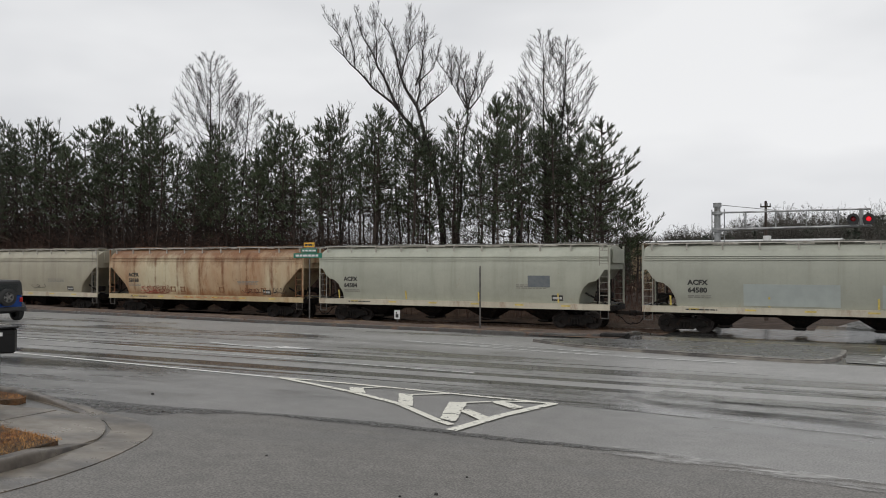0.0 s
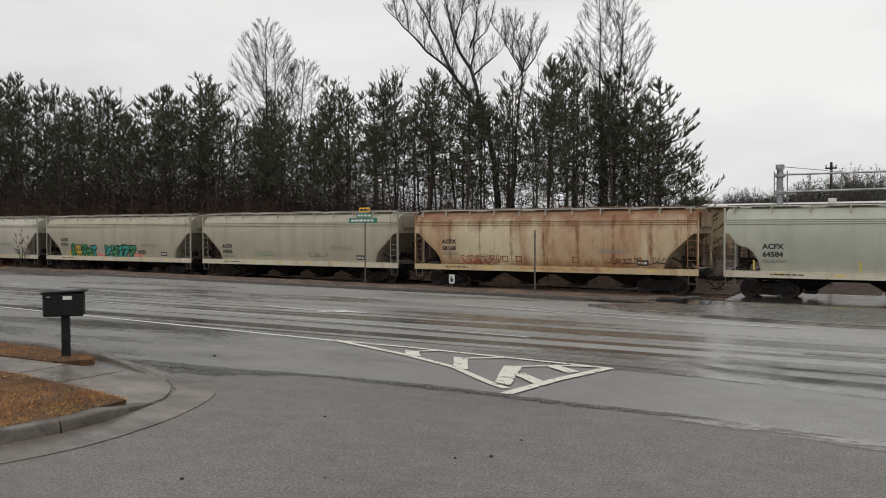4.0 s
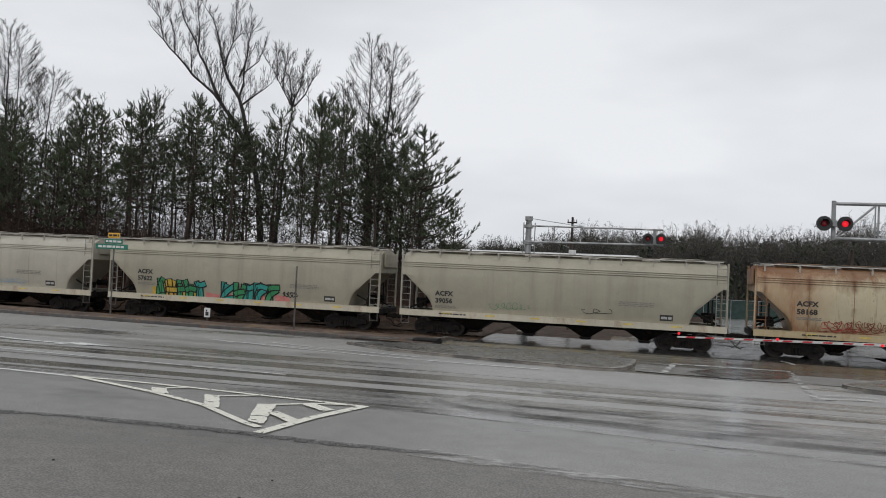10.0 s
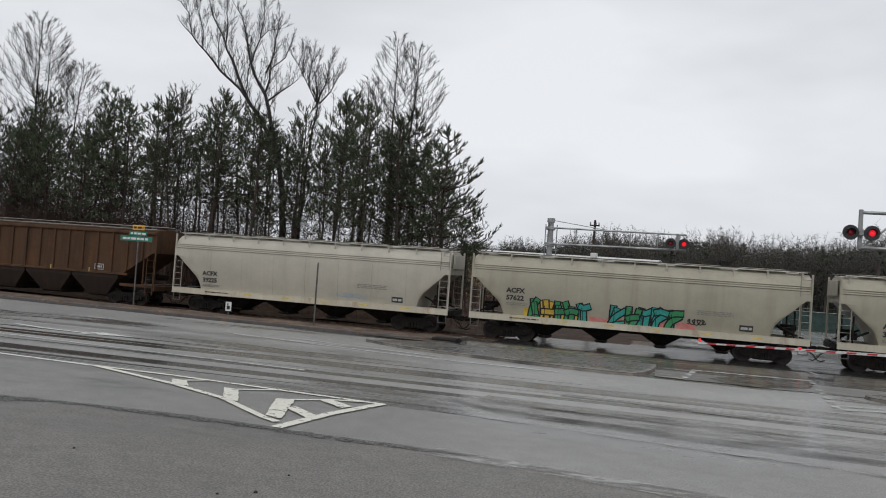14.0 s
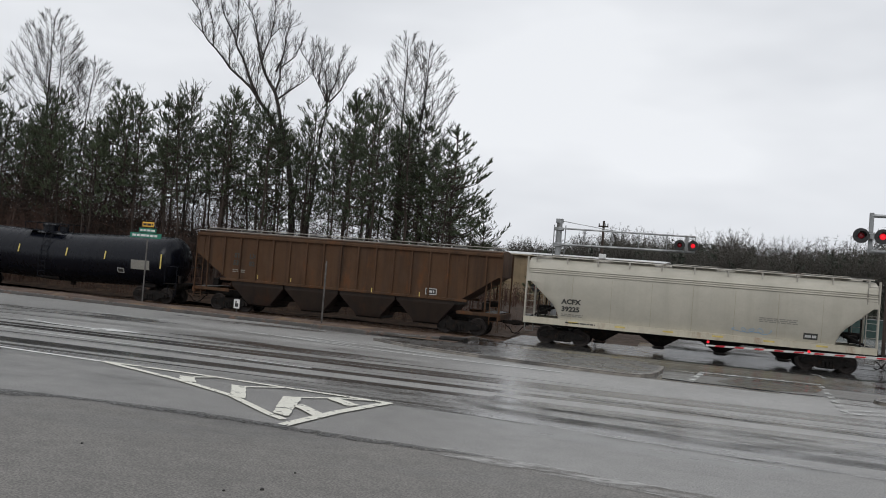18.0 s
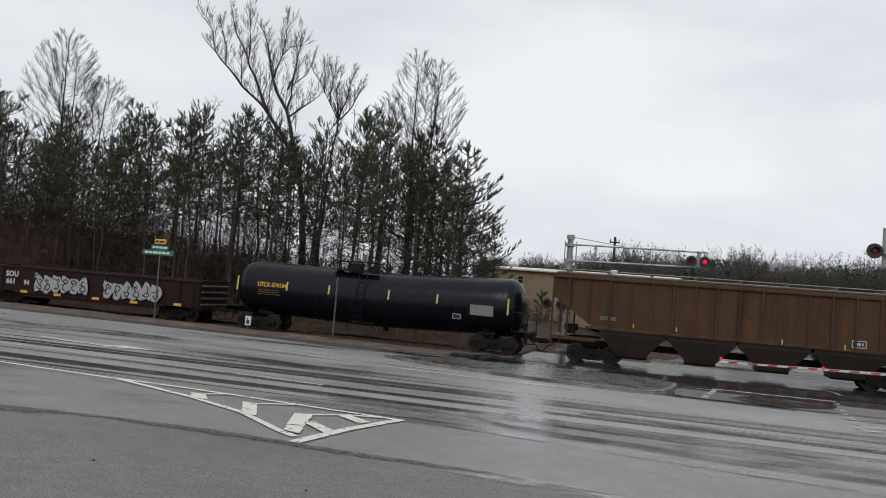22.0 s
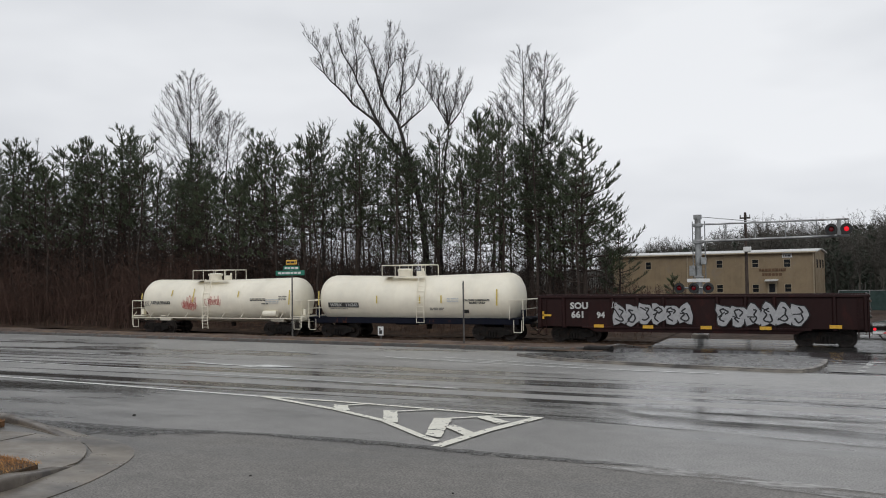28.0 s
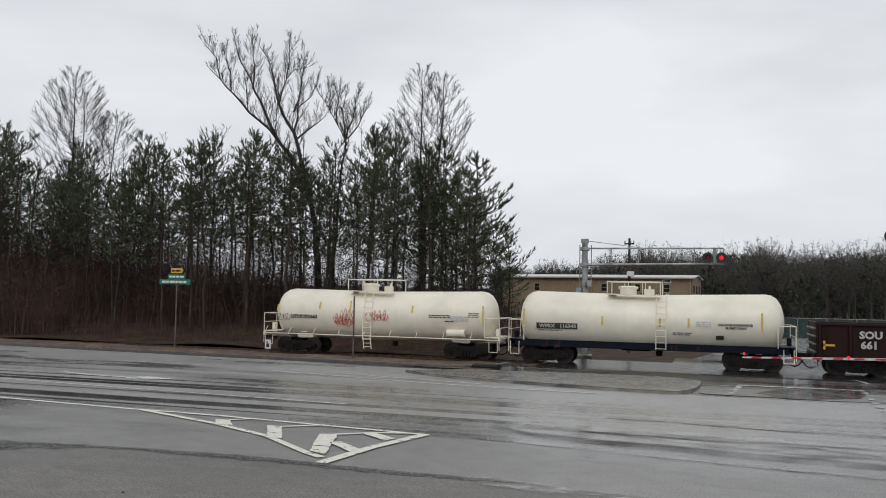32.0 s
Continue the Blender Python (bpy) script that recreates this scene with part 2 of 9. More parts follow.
VERGE = mat("red_clay_verge", (0.098, 0.055, 0.034), (0.05, 0.033, 0.023), 1.3, (0.6, 0.9), bump=0.04, fine=9, c3=(0.16, 0.1, 0.05), spots=0.35, spot_scale=1.1)
LAWN = mat("dormant_lawn", (0.21, 0.095, 0.03), (0.07, 0.032, 0.014), 1.6, (0.8, 0.95), bump=0.05, fine=22, c3=(0.05, 0.032, 0.016), spots=0.55, spot_scale=0.9)
BLADE = mat("dormant_grass_blade", (0.6, 0.33, 0.09), (0.3, 0.115, 0.035), 1.1, (0.7, 0.9), c3=(0.13, 0.055, 0.022), spots=0.45, spot_scale=0.7)
BALLAST = mat("ballast", (0.07, 0.056, 0.045), (0.035, 0.028, 0.024), 2.0, (0.6, 0.9), bump=0.06, fine=14, c3=(0.09, 0.045, 0.027), spots=0.4, spec=0.2)
RAIL = mat("rail_steel", (0.16, 0.11, 0.08), (0.08, 0.05, 0.035), 4, (0.3, 0.6), 0.6)
TIE = mat("creosoted_timber", (0.06, 0.045, 0.035), (0.035, 0.028, 0.022), 4, (0.6, 0.85), bump=0.01, spec=0.2)
BARK = mat("wet_bark", (0.076, 0.058, 0.048), (0.038, 0.029, 0.025), 3, (0.6, 0.9), bump=0.02, fine=18, stretch=(1, 1, 0.25), vary=0.2, spec=0.2)
GREY_BARK = mat("grey_bark", (0.05, 0.043, 0.039), (0.024, 0.021, 0.019), 2, (0.6, 0.9), bump=0.015, fine=16, stretch=(1, 1, 0.3), spec=0.2)
TWIG = mat("twig_bark", (0.04, 0.034, 0.03), (0.025, 0.021, 0.019), 2, (0.7, 0.9), spec=0.2)
NEEDLE = mat("pine_needle", (0.06, 0.08, 0.035), (0.03, 0.043, 0.02), 0.7, (0.45, 0.7), vary=0.25)
BRUSH = mat("bare_brush", (0.115, 0.068, 0.052), (0.062, 0.039, 0.031), 0.6, (0.7, 0.95), spec=0.2)
SCRUB = mat("trackside_scrub", (0.12, 0.062, 0.046), (0.066, 0.036, 0.028), 0.4, (0.7, 0.95), spec=0.2)
DEAD_GRASS = mat("dead_verge_grass", (0.3, 0.16, 0.06), (0.16, 0.08, 0.035), 0.7, (0.7, 0.95))
# paler than the near twigs: distance haze is mixed into this colour
FAR_TREE = mat("far_wood", (0.085, 0.077, 0.064), (0.055, 0.05, 0.042), 0.1, (0.8, 0.95))
FAR_PINE = mat("far_pine", (0.05, 0.06, 0.042), (0.036, 0.044, 0.032), 0.1, (0.8, 0.95))
FAR_HILL = mat("far_hill", (0.05, 0.047, 0.036), (0.034, 0.034, 0.026), 0.06, (0.9, 0.95), bump=0.3, fine=0.5)


# ---- mesh tools ----
class Mesh:
    """Collects simple solids into one mesh."""

    def __init__(self):
        self.v, self.f = [], []

    def add(self, verts, faces, m=None):
        k = len(self.v)
        self.v += [tuple(m @ Vector(p)) if m else tuple(p) for p in verts]
        self.f += [tuple(i + k for i in q) for q in faces]
        return self

    def box(self, c, s, b=0.0, m=None):
        """A box of full size s round c with its edges cut by b."""
        x, y, z = (q / 2 for q in s)
        b = min(b, x * 0.9, y * 0.9, z * 0.9)
        T = Matrix.Translation(c) if m is None else m @ Matrix.Translation(c)
        if b <= 0:
            vs = [(i * x, j * y, k * z) for k in (-1, 1) for j in (-1, 1) for i in (-1, 1)]
            return self.add(vs, [(0, 2, 3, 1), (4, 5, 7, 6), (0, 1, 5, 4), (2, 6, 7, 3), (0, 4, 6, 2), (1, 3, 7, 5)], T)
        vs, idx = [], {}
        for i in (-1, 1):
            for j in (-1, 1):
                for k in (-1, 1):
                    for a, p in enumerate(((i * x, j * (y - b), k * (z - b)), (i * (x - b), j * y, k * (z - b)), (i * (x - b), j * (y - b), k * z))):
                        idx[i, j, k, a] = len(vs)
                        vs.append(p)
        fs = []
        for a in range(3):
            for sgn in (-1, 1):
                q = []
                for u, w in ((-1, -1), (1, -1), (1, 1), (-1, 1)):
                    key = [u, w]
                    key.insert(a, sgn)
                    q.append(idx[(*key, a)])
                fs.append(tuple(q) if (sgn > 0) == (a != 1) else tuple(q[::-1]))
        for a, c2, o in ((0, 1, 2), (0, 2, 1), (1, 2, 0)):
            for s1 in (-1, 1):
                for s2 in (-1, 1):
                    q = []
                    for s3, order in ((-1, (a, c2)), (1, (c2, a))):
                        key = [0, 0, 0]
                        key[a], key[c2], key[o] = s1, s2, s3
                        q += [idx[(*key, order[0])], idx[(*key, order[1])]]
                    fs.append(tuple(q))
        for i in (-1, 1):
            for j in (-1, 1):
                for k in (-1, 1):
                    fs.append(tuple(idx[i, j, k, a] for a in range(3)))
        return self.add(vs, fs, T)

    def tube(self, p, q, r, r2=None, n=8, caps=True):
        p, q = Vector(p), Vector(q)
        d = q - p
        if d.length < 1e-6:
            return self
        r2 = r if r2 is None else r2
        rot = d.to_track_quat("Z", "Y").to_matrix()
        ring = [rot @ Vector((math.cos(2 * math.pi * i / n), math.sin(2 * math.pi * i / n), 0)) for i in range(n)]
        vs = [p + c * r for c in ring] + [q + c * r2 for c in ring]
        fs = [(i, (i + 1) % n, n + (i + 1) % n, n + i) for i in range(n)]
        if caps:
            fs += [tuple(range(n))[::-1], tuple(range(n, 2 * n))]
        return self.add(vs, fs)

    def path(self, pts, r, n=6):
        for a, c in zip(pts, pts[1:]):
            self.tube(a, c, r, n=n)
        return self

    def loft(self, rings, closed=True, caps=True):
        n, k = len(rings[0]), len(rings)
        vs = [p for r in rings for p in r]
        fs = []
        for j in range(k - 1):
            for i in range(n if closed else n - 1):
                a, c = j * n + i, j * n + (i + 1) % n
                fs.append((a, c, c + n, a + n))
        if caps and closed:
            fs += [tuple(range(n))[::-1], tuple(range((k - 1) * n, k * n))]
        return self.add(vs, fs)

    def prism(self, outline, axis, lo, hi):
        """An outline of 2D points pushed along an axis: 'x' outline is (y, z), 'y' is (x, z), 'z' is (x, y)."""
        put = {"x": lambda a, p: (a, p[0], p[1]), "y": lambda a, p: (p[0], a, p[1]), "z": lambda a, p: (p[0], p[1], a)}[axis]
        return self.loft([[put(lo, p) for p in outline], [put(hi, p) for p in outline]])

    def grid(self, xs, ys, z):
        n = len(ys)
        vs = [(x, y, z(x, y)) for x in xs for y in ys]
        return self.add(vs, [(i * n + j, (i + 1) * n + j, (i + 1) * n + j + 1, i * n + j + 1) for i in range(len(xs) - 1) for j in range(n - 1)])

    def data(self, name, material, smooth=False):
        me = bpy.data.meshes.new(name)
        me.from_pydata(self.v, [], self.f)
        me.materials.append(material)
        if smooth:
            me.polygons.foreach_set("use_smooth", [True] * len(me.polygons))
            me.set_sharp_from_angle(angle=radians(smooth if smooth > 1 else 40))
        me.update()
        return me


def normals_out(me):
    bm = bmesh.new()
    bm.from_mesh(me)
    bmesh.ops.recalc_face_normals(bm, faces=bm.faces)
    bm.to_mesh(me)
    bm.free()


def part(name, mesh, material, parent, label="", smooth=False, at=None):
    """One mesh object under a thing or a part."""
    me = mesh if isinstance(mesh, bpy.types.Mesh) else mesh.data(name, material, smooth)
    ob = new(name, me)
    ob.parent = parent
    if at is not None:
        ob.matrix_basis = at
    return tagged(ob, label) if label else ob


def thing(name, label, category, at=None, group="", kind=""):
    ob = new(name)
    ob.empty_display_size = 0.2
    if at is not None:
        ob.matrix_basis = at
    return tagged(ob, label, category, group, kind)


def solid(name, mesh, material, label="", category="", kind="", smooth=False, group=""):
    return tagged(new(name, mesh.data(name, material, smooth)), label, category, group, kind)


def lettering(name, text, size, material, parent, m, stretch=1.0):
    """Flat letters of the built-in font, slightly raised."""
    cu = bpy.data.curves.new(name, "FONT")
    cu.body, cu.size, cu.extrude, cu.resolution_u, cu.offset = text, size, 0.003, 2, size * 0.042
    tmp = bpy.data.objects.new(name, cu)
    scene.collection.objects.link(tmp)
    me = bpy.data.meshes.new_from_object(tmp.evaluated_get(bpy.context.evaluated_depsgraph_get()))
    bpy.data.objects.remove(tmp)
    bpy.data.curves.remove(cu)
    me.transform(Matrix.Diagonal((stretch, 1, 1, 1)))
    me.materials.clear()
    me.materials.append(material)
    ob = new(name, me)
    ob.parent, ob.matrix_basis = parent, m
    return ob


# ---- the lie of the land ----
RAIL_Z, TRACK_Y = -0.95, 43.45


def lerp(x, xs, ys):
    return float(np.interp(x, xs, ys))


def ground_z(x, y):
    a = lerp(x, (-30, -16, -9, -3), (0.42, 0.41, 0.41, 0.42))
    z = -a * min(1, max(0, (y - 16) / 16))
    k = min(1, max(0, (y - 33.5) / 6.5))
    z -= (0.95 - a) * k * k * (3 - 2 * k)
    z -= 0.9 * min(1, max(0, (y - 55) / 60))
    return z


# ---- ground, roads, kerbs ----
def spread(lo, hi, step):
    return [lo + (hi - lo) * i / max(1, round((hi - lo) / step)) for i in range(max(1, round((hi - lo) / step)) + 1)]


def build_ground():
    xs = [-2500, -900, -400] + spread(-250, 120, 5) + [300, 900, 2500]
    ys = [-2500, -700, -200, -60] + spread(-30, 130, 2.5) + [200, 400, 900, 2500]
    solid("ground", Mesh().grid(xs, ys, lambda x, y: ground_z(x, y) - 0.35), DIRT, "brown leaf litter and bare earth ground", "ground", "structure")
    xs = [-400, -200] + spread(-120, 60, 1.5) + [150, 400]
    fr = [i / 36 for i in range(37)]
    m = Mesh()
    n = len(fr)
    vs = []
    for x in xs:
        far = 30.4 - 0.08 * x
        for f in fr:
            y = -60 + (far + 60) * (1 - (1 - f) ** 2)
            vs.append((x, y, ground_z(x, y)))
    m.add(vs, [(i * n + j, (i + 1) * n + j, (i + 1) * n + j + 1, i * n + j + 1) for i in range(len(xs) - 1) for j in range(n - 1)])
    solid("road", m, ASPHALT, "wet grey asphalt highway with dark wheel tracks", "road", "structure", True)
    m = Mesh().grid(spread(-1.6, 11.5, 0.8), spread(28.4, 50, 1.0), lambda x, y: ground_z(x, y) + 0.012).grid(spread(-8.0, -1.6, 0.8), spread(30.2, 46.4, 1.0), lambda x, y: ground_z(x, y) + 0.012)
    solid("side_road", m, SIDE_ASPHALT, "dark wet asphalt side road over the crossing", "road", "structure", True)
    # the older, coarser asphalt of the driveway mouth, up to the joint
    m = Mesh()
    edge = lambda x: lerp(x, (-15, -12.6, -11, -9.4, -7.7, -6.2, -4.8, -2.2, 1, 6, 30), (10.7, 10.6, 10.5, 11.1, 11.25, 11.3, 11.2, 11.15, 10.7, 10.5, 9.5)) + 0.1 * noise.noise((x * 0.9, 0, 5))
    m.loft([[(x, y, ground_z(x, y) + 0.005) for y in (-40, -12, 0, 5, 8, 9.6, edge(x))] for x in spread(-15, 30, 0.5)], closed=False)
    solid("driveway", m, DRIVEWAY, "coarse dark grey asphalt of the driveway mouth", "road", "structure", True)
    m = Mesh()
    xs = spread(-0.1, 16, 0.4)
    m.loft([[(x, y, ground_z(x, y) + 0.012) for y in (25.7 - 0.05 * x + 0.7 * noise.noise((x * 0.5, 0, 8)), 27, 28.42)] for x in xs], closed=False)
    solid("side_road_mouth", m, DRIVEWAY, "grey wet asphalt at the mouth of the side road", "road", "structure", True)
    # the verge between the far kerb and the track
    for name, xa, xb in (("verge_west", -200, -8.0), ("verge_east", 11.5, 120)):
        m = Mesh()
        fr = [i / 12 for i in range(13)]
        xs = spread(xa, xb, 1.5)
        random.seed(4)
        vs = []
        for x in xs:
            y0 = 30.5 - 0.08 * x
            for f in fr:
                y = y0 + (41.6 - y0) * f
                mound = lerp(x, (-60, -45, -25, -12), (0.42, 0.34, 0.16, 0.04)) * lerp(f, (0, 0.1, 0.35, 0.7, 1), (0.3, 0.75, 1, 0.7, 0))
                vs.append((x, y, ground_z(x, y) + 0.03 + mound + 0.1 * noise.noise((x * 0.5, y * 0.5, 1)) * min(1, 6 * f)))
        n = len(fr)
        m.add(vs, [(i * n + j, (i + 1) * n + j, (i + 1) * n + j + 1, i * n + j + 1) for i in range(len(xs) - 1) for j in range(n - 1)])
        solid(name, m, VERGE, "red clay and dead grass verge beside the track", "verge", "structure", True)
    # trackbed
    prof = ((40.6, -0.3), (41.6, -0.17), (42.2, -0.16), (44.7, -0.16), (45.3, -0.17), (47.2, -0.55))
    for name, xa, xb in (("trackbed_west", -220, -6.8), ("trackbed_east", 11.5, 140)):
        m = Mesh()
        m.loft([[(x, y, RAIL_Z + z + 0.02 * noise.noise((x, y * 2, 0))) for y, z in prof] for x in spread(xa, xb, 1.2)], closed=False)
        solid(name, m, BALLAST, "dark stone ballast under the railway track", "trackbed", "structure")
    # bank behind the track
    m = Mesh().grid(spread(-220, -9, 2.0), spread(46.6, 130, 2.0), bank_z)
    solid("wood_floor", m, DIRT, "brown leaf litter bank under the pine wood", "bank", "structure", True)


def bank_z(x, y):
    """The wood floor: a low bank behind the track."""
    k = min(1, max(0, (y - 47) / 6))
    edge = min(1, max(0, (-9 - x) / 5))
    return ground_z(x, y) - 0.3 + edge * (0.2 + (0.9 * k * k * (3 - 2 * k)) + 0.25 * noise.noise((x * 0.15, y * 0.15, 3)))


def strip(m, pts, width, lift=0.012):
    """A painted line of that width over the ground along points (x, y)."""
    out = []
    for (x0, y0), (x1, y1) in zip(pts, pts[1:]):
        k = max(1, int(math.hypot(x1 - x0, y1 - y0) / 1.0))
        out += [(x0 + (x1 - x0) * i / k, y0 + (y1 - y0) * i / k) for i in range(k)]
    out.append(pts[-1])
    vs = []
    for i, (x, y) in enumerate(out):
        a, c = out[max(0, i - 1)], out[min(len(out) - 1, i + 1)]
        d = Vector((c[0] - a[0], c[1] - a[1])).normalized()
        nx, ny = -d.y * width / 2, d.x * width / 2
        w = 1 + 0.1 * noise.noise((x * 3, y * 3, 0))
        for s in (-1, 1):
            px, py = x + s * nx * w, y + s * ny * w
            vs.append((px, py, ground_z(px, py) + lift))
    m.add(vs, [(2 * i, 2 * i + 1, 2 * i + 3, 2 * i + 2) for i in range(len(out) - 1)])
    return m


def quad_mark(m, pts, lift=0.014):
    """A painted bar with slightly uneven edges."""
    out = []
    for (xa, ya), (xb, yb) in zip(pts, pts[1:] + pts[:1]):
        k = max(1, int(math.hypot(xb - xa, yb - ya) / 0.12))
        for i in range(k):
            x, y = xa + (xb - xa) * i / k, ya + (yb - ya) * i / k
            out.append((x + 0.03 * noise.noise((x * 6, y * 6, 1)), y + 0.03 * noise.noise((x * 6, y * 6, 5))))
    pts = out
    m.add([(x, y, ground_z(x, y) + lift) for x, y in pts], [tuple(range(len(pts)))])


def at_v(x, v):
    return (x, v - 0.08 * x)


# loose stones: x, y, half width
PEBBLES = ((-6.45, 5.86, 0.022), (-4.08, 8.12, 0.026), (-4.4, 7.88, 0.018), (-6.9, 8.76, 0.02), (-12.1, 11.87, 0.034), (-4.08, 8.93, 0.018), (-8.9, 6.9, 0.016), (-5.2, 6.6, 0.013))


def build_markings():
    white = "worn white road paint on wet asphalt"
    m = strip(Mesh(), [at_v(-140, 13.95), at_v(-40, 13.95), (-11.4, 14.8)], 0.13)
    solid("edge_line", m, PAINT_WHITE, "long white edge line painted on wet asphalt", "road marking", "structure")
    m = strip(Mesh(), [at_v(-140, 17.3), at_v(-25, 17.4), (-14.3, 18.25), (-7.9, 17.72)], 0.12)
    solid("lane_line", m, PAINT_WORN, "faded white lane line painted on asphalt", "road marking", "structure")
    for k, (xa, xb, v) in enumerate(((-140, -30, 21.6), (-27, -23.4, 21.2), (-22.3, -18, 25.6), (-14, -10, 24.6), (-60, -33, 25.9))):
        m = strip(Mesh(), [at_v(xa, v), at_v(xb, v)], 0.11)
        solid("lane_line", m, PAINT_WORN, "faded white lane line painted on asphalt", "road marking", "structure")
    # the gore beside the driveway: a thin triangle with cross bars
    gore = thing("gore_marking", "white painted triangular gore with cross bars on asphalt", "road marking", kind="structure")
    part("edge_stripe", strip(Mesh(), [(-11.35, 14.8), (-9.4, 14.72), (-7.06, 14.49), (-4.72, 14.24)], 0.12, 0.016), GORE_PAINT, gore)
    part("edge_stripe", strip(Mesh(), [(-11.2, 14.76), (-8.86, 13.83), (-7.3, 13.02), (-5.98, 11.93), (-5.6, 11.68)], 0.14, 0.018), GORE_PAINT, gore)
    part("edge_stripe", strip(Mesh(), [(-4.78, 14.26), (-5.19, 12.75), (-5.42, 11.28)], 0.2, 0.02), GORE_PAINT, gore)
    for q in ([(-9.14, 14.27), (-8.83, 14.28), (-8.43, 13.74), (-8.75, 13.7)], [(-7.85, 14.01), (-7.51, 13.96), (-6.93, 12.87), (-7.22, 12.87)],
              [(-6.53, 13.52), (-6.22, 13.64), (-5.64, 11.91), (-5.98, 12.04)], [(-6.0, 12.82), (-5.91, 13.02), (-5.32, 12.51), (-5.34, 12.2)],
              [(-5.91, 13.93), (-5.7, 14.06), (-5.12, 13.63), (-5.24, 13.36)]):
        m = Mesh()
        quad_mark(m, q, 0.024)
        part("cross_bar", m, GORE_PAINT, gore)
    for q in ([(-8.85, 14.3), (-8.5, 14.62)], [(-7.56, 13.98), (-6.95, 14.42)], [(-6.28, 13.6), (-5.85, 13.93)], [(-5.75, 14.04), (-5.07, 14.24)]):
        part("bar_link", strip(Mesh(), q, 0.1, 0.022), GORE_PAINT, gore)
    # turn arrows
    for x, v in ((-14.9, 19.95), (-38.2, 22.0), (-32.2, 12.2)):
        arrow = Mesh()
        strip(arrow, [at_v(x - 4.6, v + 0.1), at_v(x - 3.2, v - 0.25), at_v(x - 1.4, v - 0.3)], 0.22, 0.014)
        quad_mark(arrow, [at_v(x - 1.5, v - 0.75), at_v(x - 1.5, v + 0.35), at_v(x, v)], 0.016)
        solid("turn_arrow", arrow, PAINT_WORN, "worn white turn arrow painted in the lane", "road marking", "structure")
    # side road: lane line, stop line, edge of the right lane
    for name, q, w in (("lane_line", [(0.7, 25.4), (1.2, 29.6)], 0.2), ("stop_line", [(1.1, 29.6), (4.95, 29.75)], 0.4), ("edge_line", [(4.03, 21.2), (5.3, 21.75), (7.0, 21.6), (10.5, 20.9)], 0.2),
                       ("edge_line", [(4.2, 22.0), (5.1, 22.5), (6.2, 22.35)], 0.12), ("lane_line", [(5.6, 33), (5.2, 39.5)], 0.14), ("edge_line", [(9.4, 38.7), (9.1, 32.3)], 0.14)):
        solid(name, strip(Mesh(), q, w, 0.03), PAINT_FAINT, "worn white line painted on dark wet asphalt", "road marking", "structure")
    for i in range(7):
        f, g = i / 7 + 0.02, i / 7 + 0.1
        q = [(4.12 + 0.75 * k, 21.3 + 8.2 * k) for k in (f, g)]
        solid("lane_dash", strip(Mesh(), q, 0.18, 0.03), PAINT_FAINT, "short worn white dash on dark wet asphalt", "road marking", "structure")
    # thin films of water in the wheel tracks
    solid("grit_streak", strip(Mesh(), [(-3.0, 11.1), (-1.4, 10.85), (0.0, 10.65), (1.9, 10.1), (4, 9.6)], 0.5, 0.014), GRIT, "pale streak of washed-out grit on asphalt", "grit", "structure")
    m = Mesh()
    m.loft([[(x, c + w * e, ground_z(x, c) + 0.01 + 0.022 * (1.1 - w * e)) for e in (-1, -0.5, 0, 0.5, 1)] for x, c, w in ((q, 15.5 - 0.08 * q + 0.2 * noise.noise((q * 0.6, 0, 1)), lerp(q, (-4.0, -2.8, 6, 9), (0.1, 0.85, 1.1, 0.3))) for q in spread(-4.0, 9.0, 0.4))], closed=False)
    solid("still_film", m, STILL, "still film of rain water mirroring the sky", "puddle", "structure")
    for pts, w in (([(-3.9, 14.35), (-0.37, 13.78), (3.4, 13.2), (8, 12.6)], 0.2), ([(-3.4, 16.6), (0.3, 15.9), (3.6, 15.0), (9, 14.2)], 0.6), ([(-2, 18.4), (3, 17.8), (9, 17.2)], 0.5)):
        solid("water_film", strip(Mesh(), pts, w, 0.011), FILM, "thin film of rain water on asphalt", "puddle", "structure")
    m = Mesh()
    edge = curve_pts([(1.5, 26.6), (2.1, 28.3), (2.9, 29.3), (4.4, 31.0), (5.2, 30.3), (4.75, 28.3), (4.3, 26.6), (3.3, 25.7), (2.3, 25.4), (1.5, 26.6)], 0.3)[:-1]
    edge = [(x + 0.16 * noise.noise((x * 2.2, y * 2.2, 3)), y + 0.3 * noise.noise((x * 2.2, y * 2.2, 6))) for x, y in edge]
    m.add([(x, y, ground_z(x, y) + 0.02) for x, y in edge], [tuple(range(len(edge)))])
    solid("puddle", m, PUDDLE, "dark still puddle before the stop line", "puddle", "structure")
    m = Mesh()
    for i in range(5):
        y = 25.7 + 0.85 * i
        strip(m, [(0.02 + 0.02 * i, y), (0.72 + 0.11 * i, y - 0.05)], 0.14, 0.03)
    solid("hatch_lines", m, PAINT_FAINT, "thin white hatching beside the tip of the island", "road marking", "structure")
    # the broken wet joint that curves from the ramp over the driveway mouth
    m = Mesh()
    top = curve_pts([(-14.6, 10.85), (-13.8, 10.82), (-12.65, 10.92), (-11.0, 10.96), (-9.4, 11.17), (-7.7, 11.33), (-6.2, 11.36), (-4.86, 11.25), (-3.4, 11.22), (-2.2, 11.2)], 0.15)
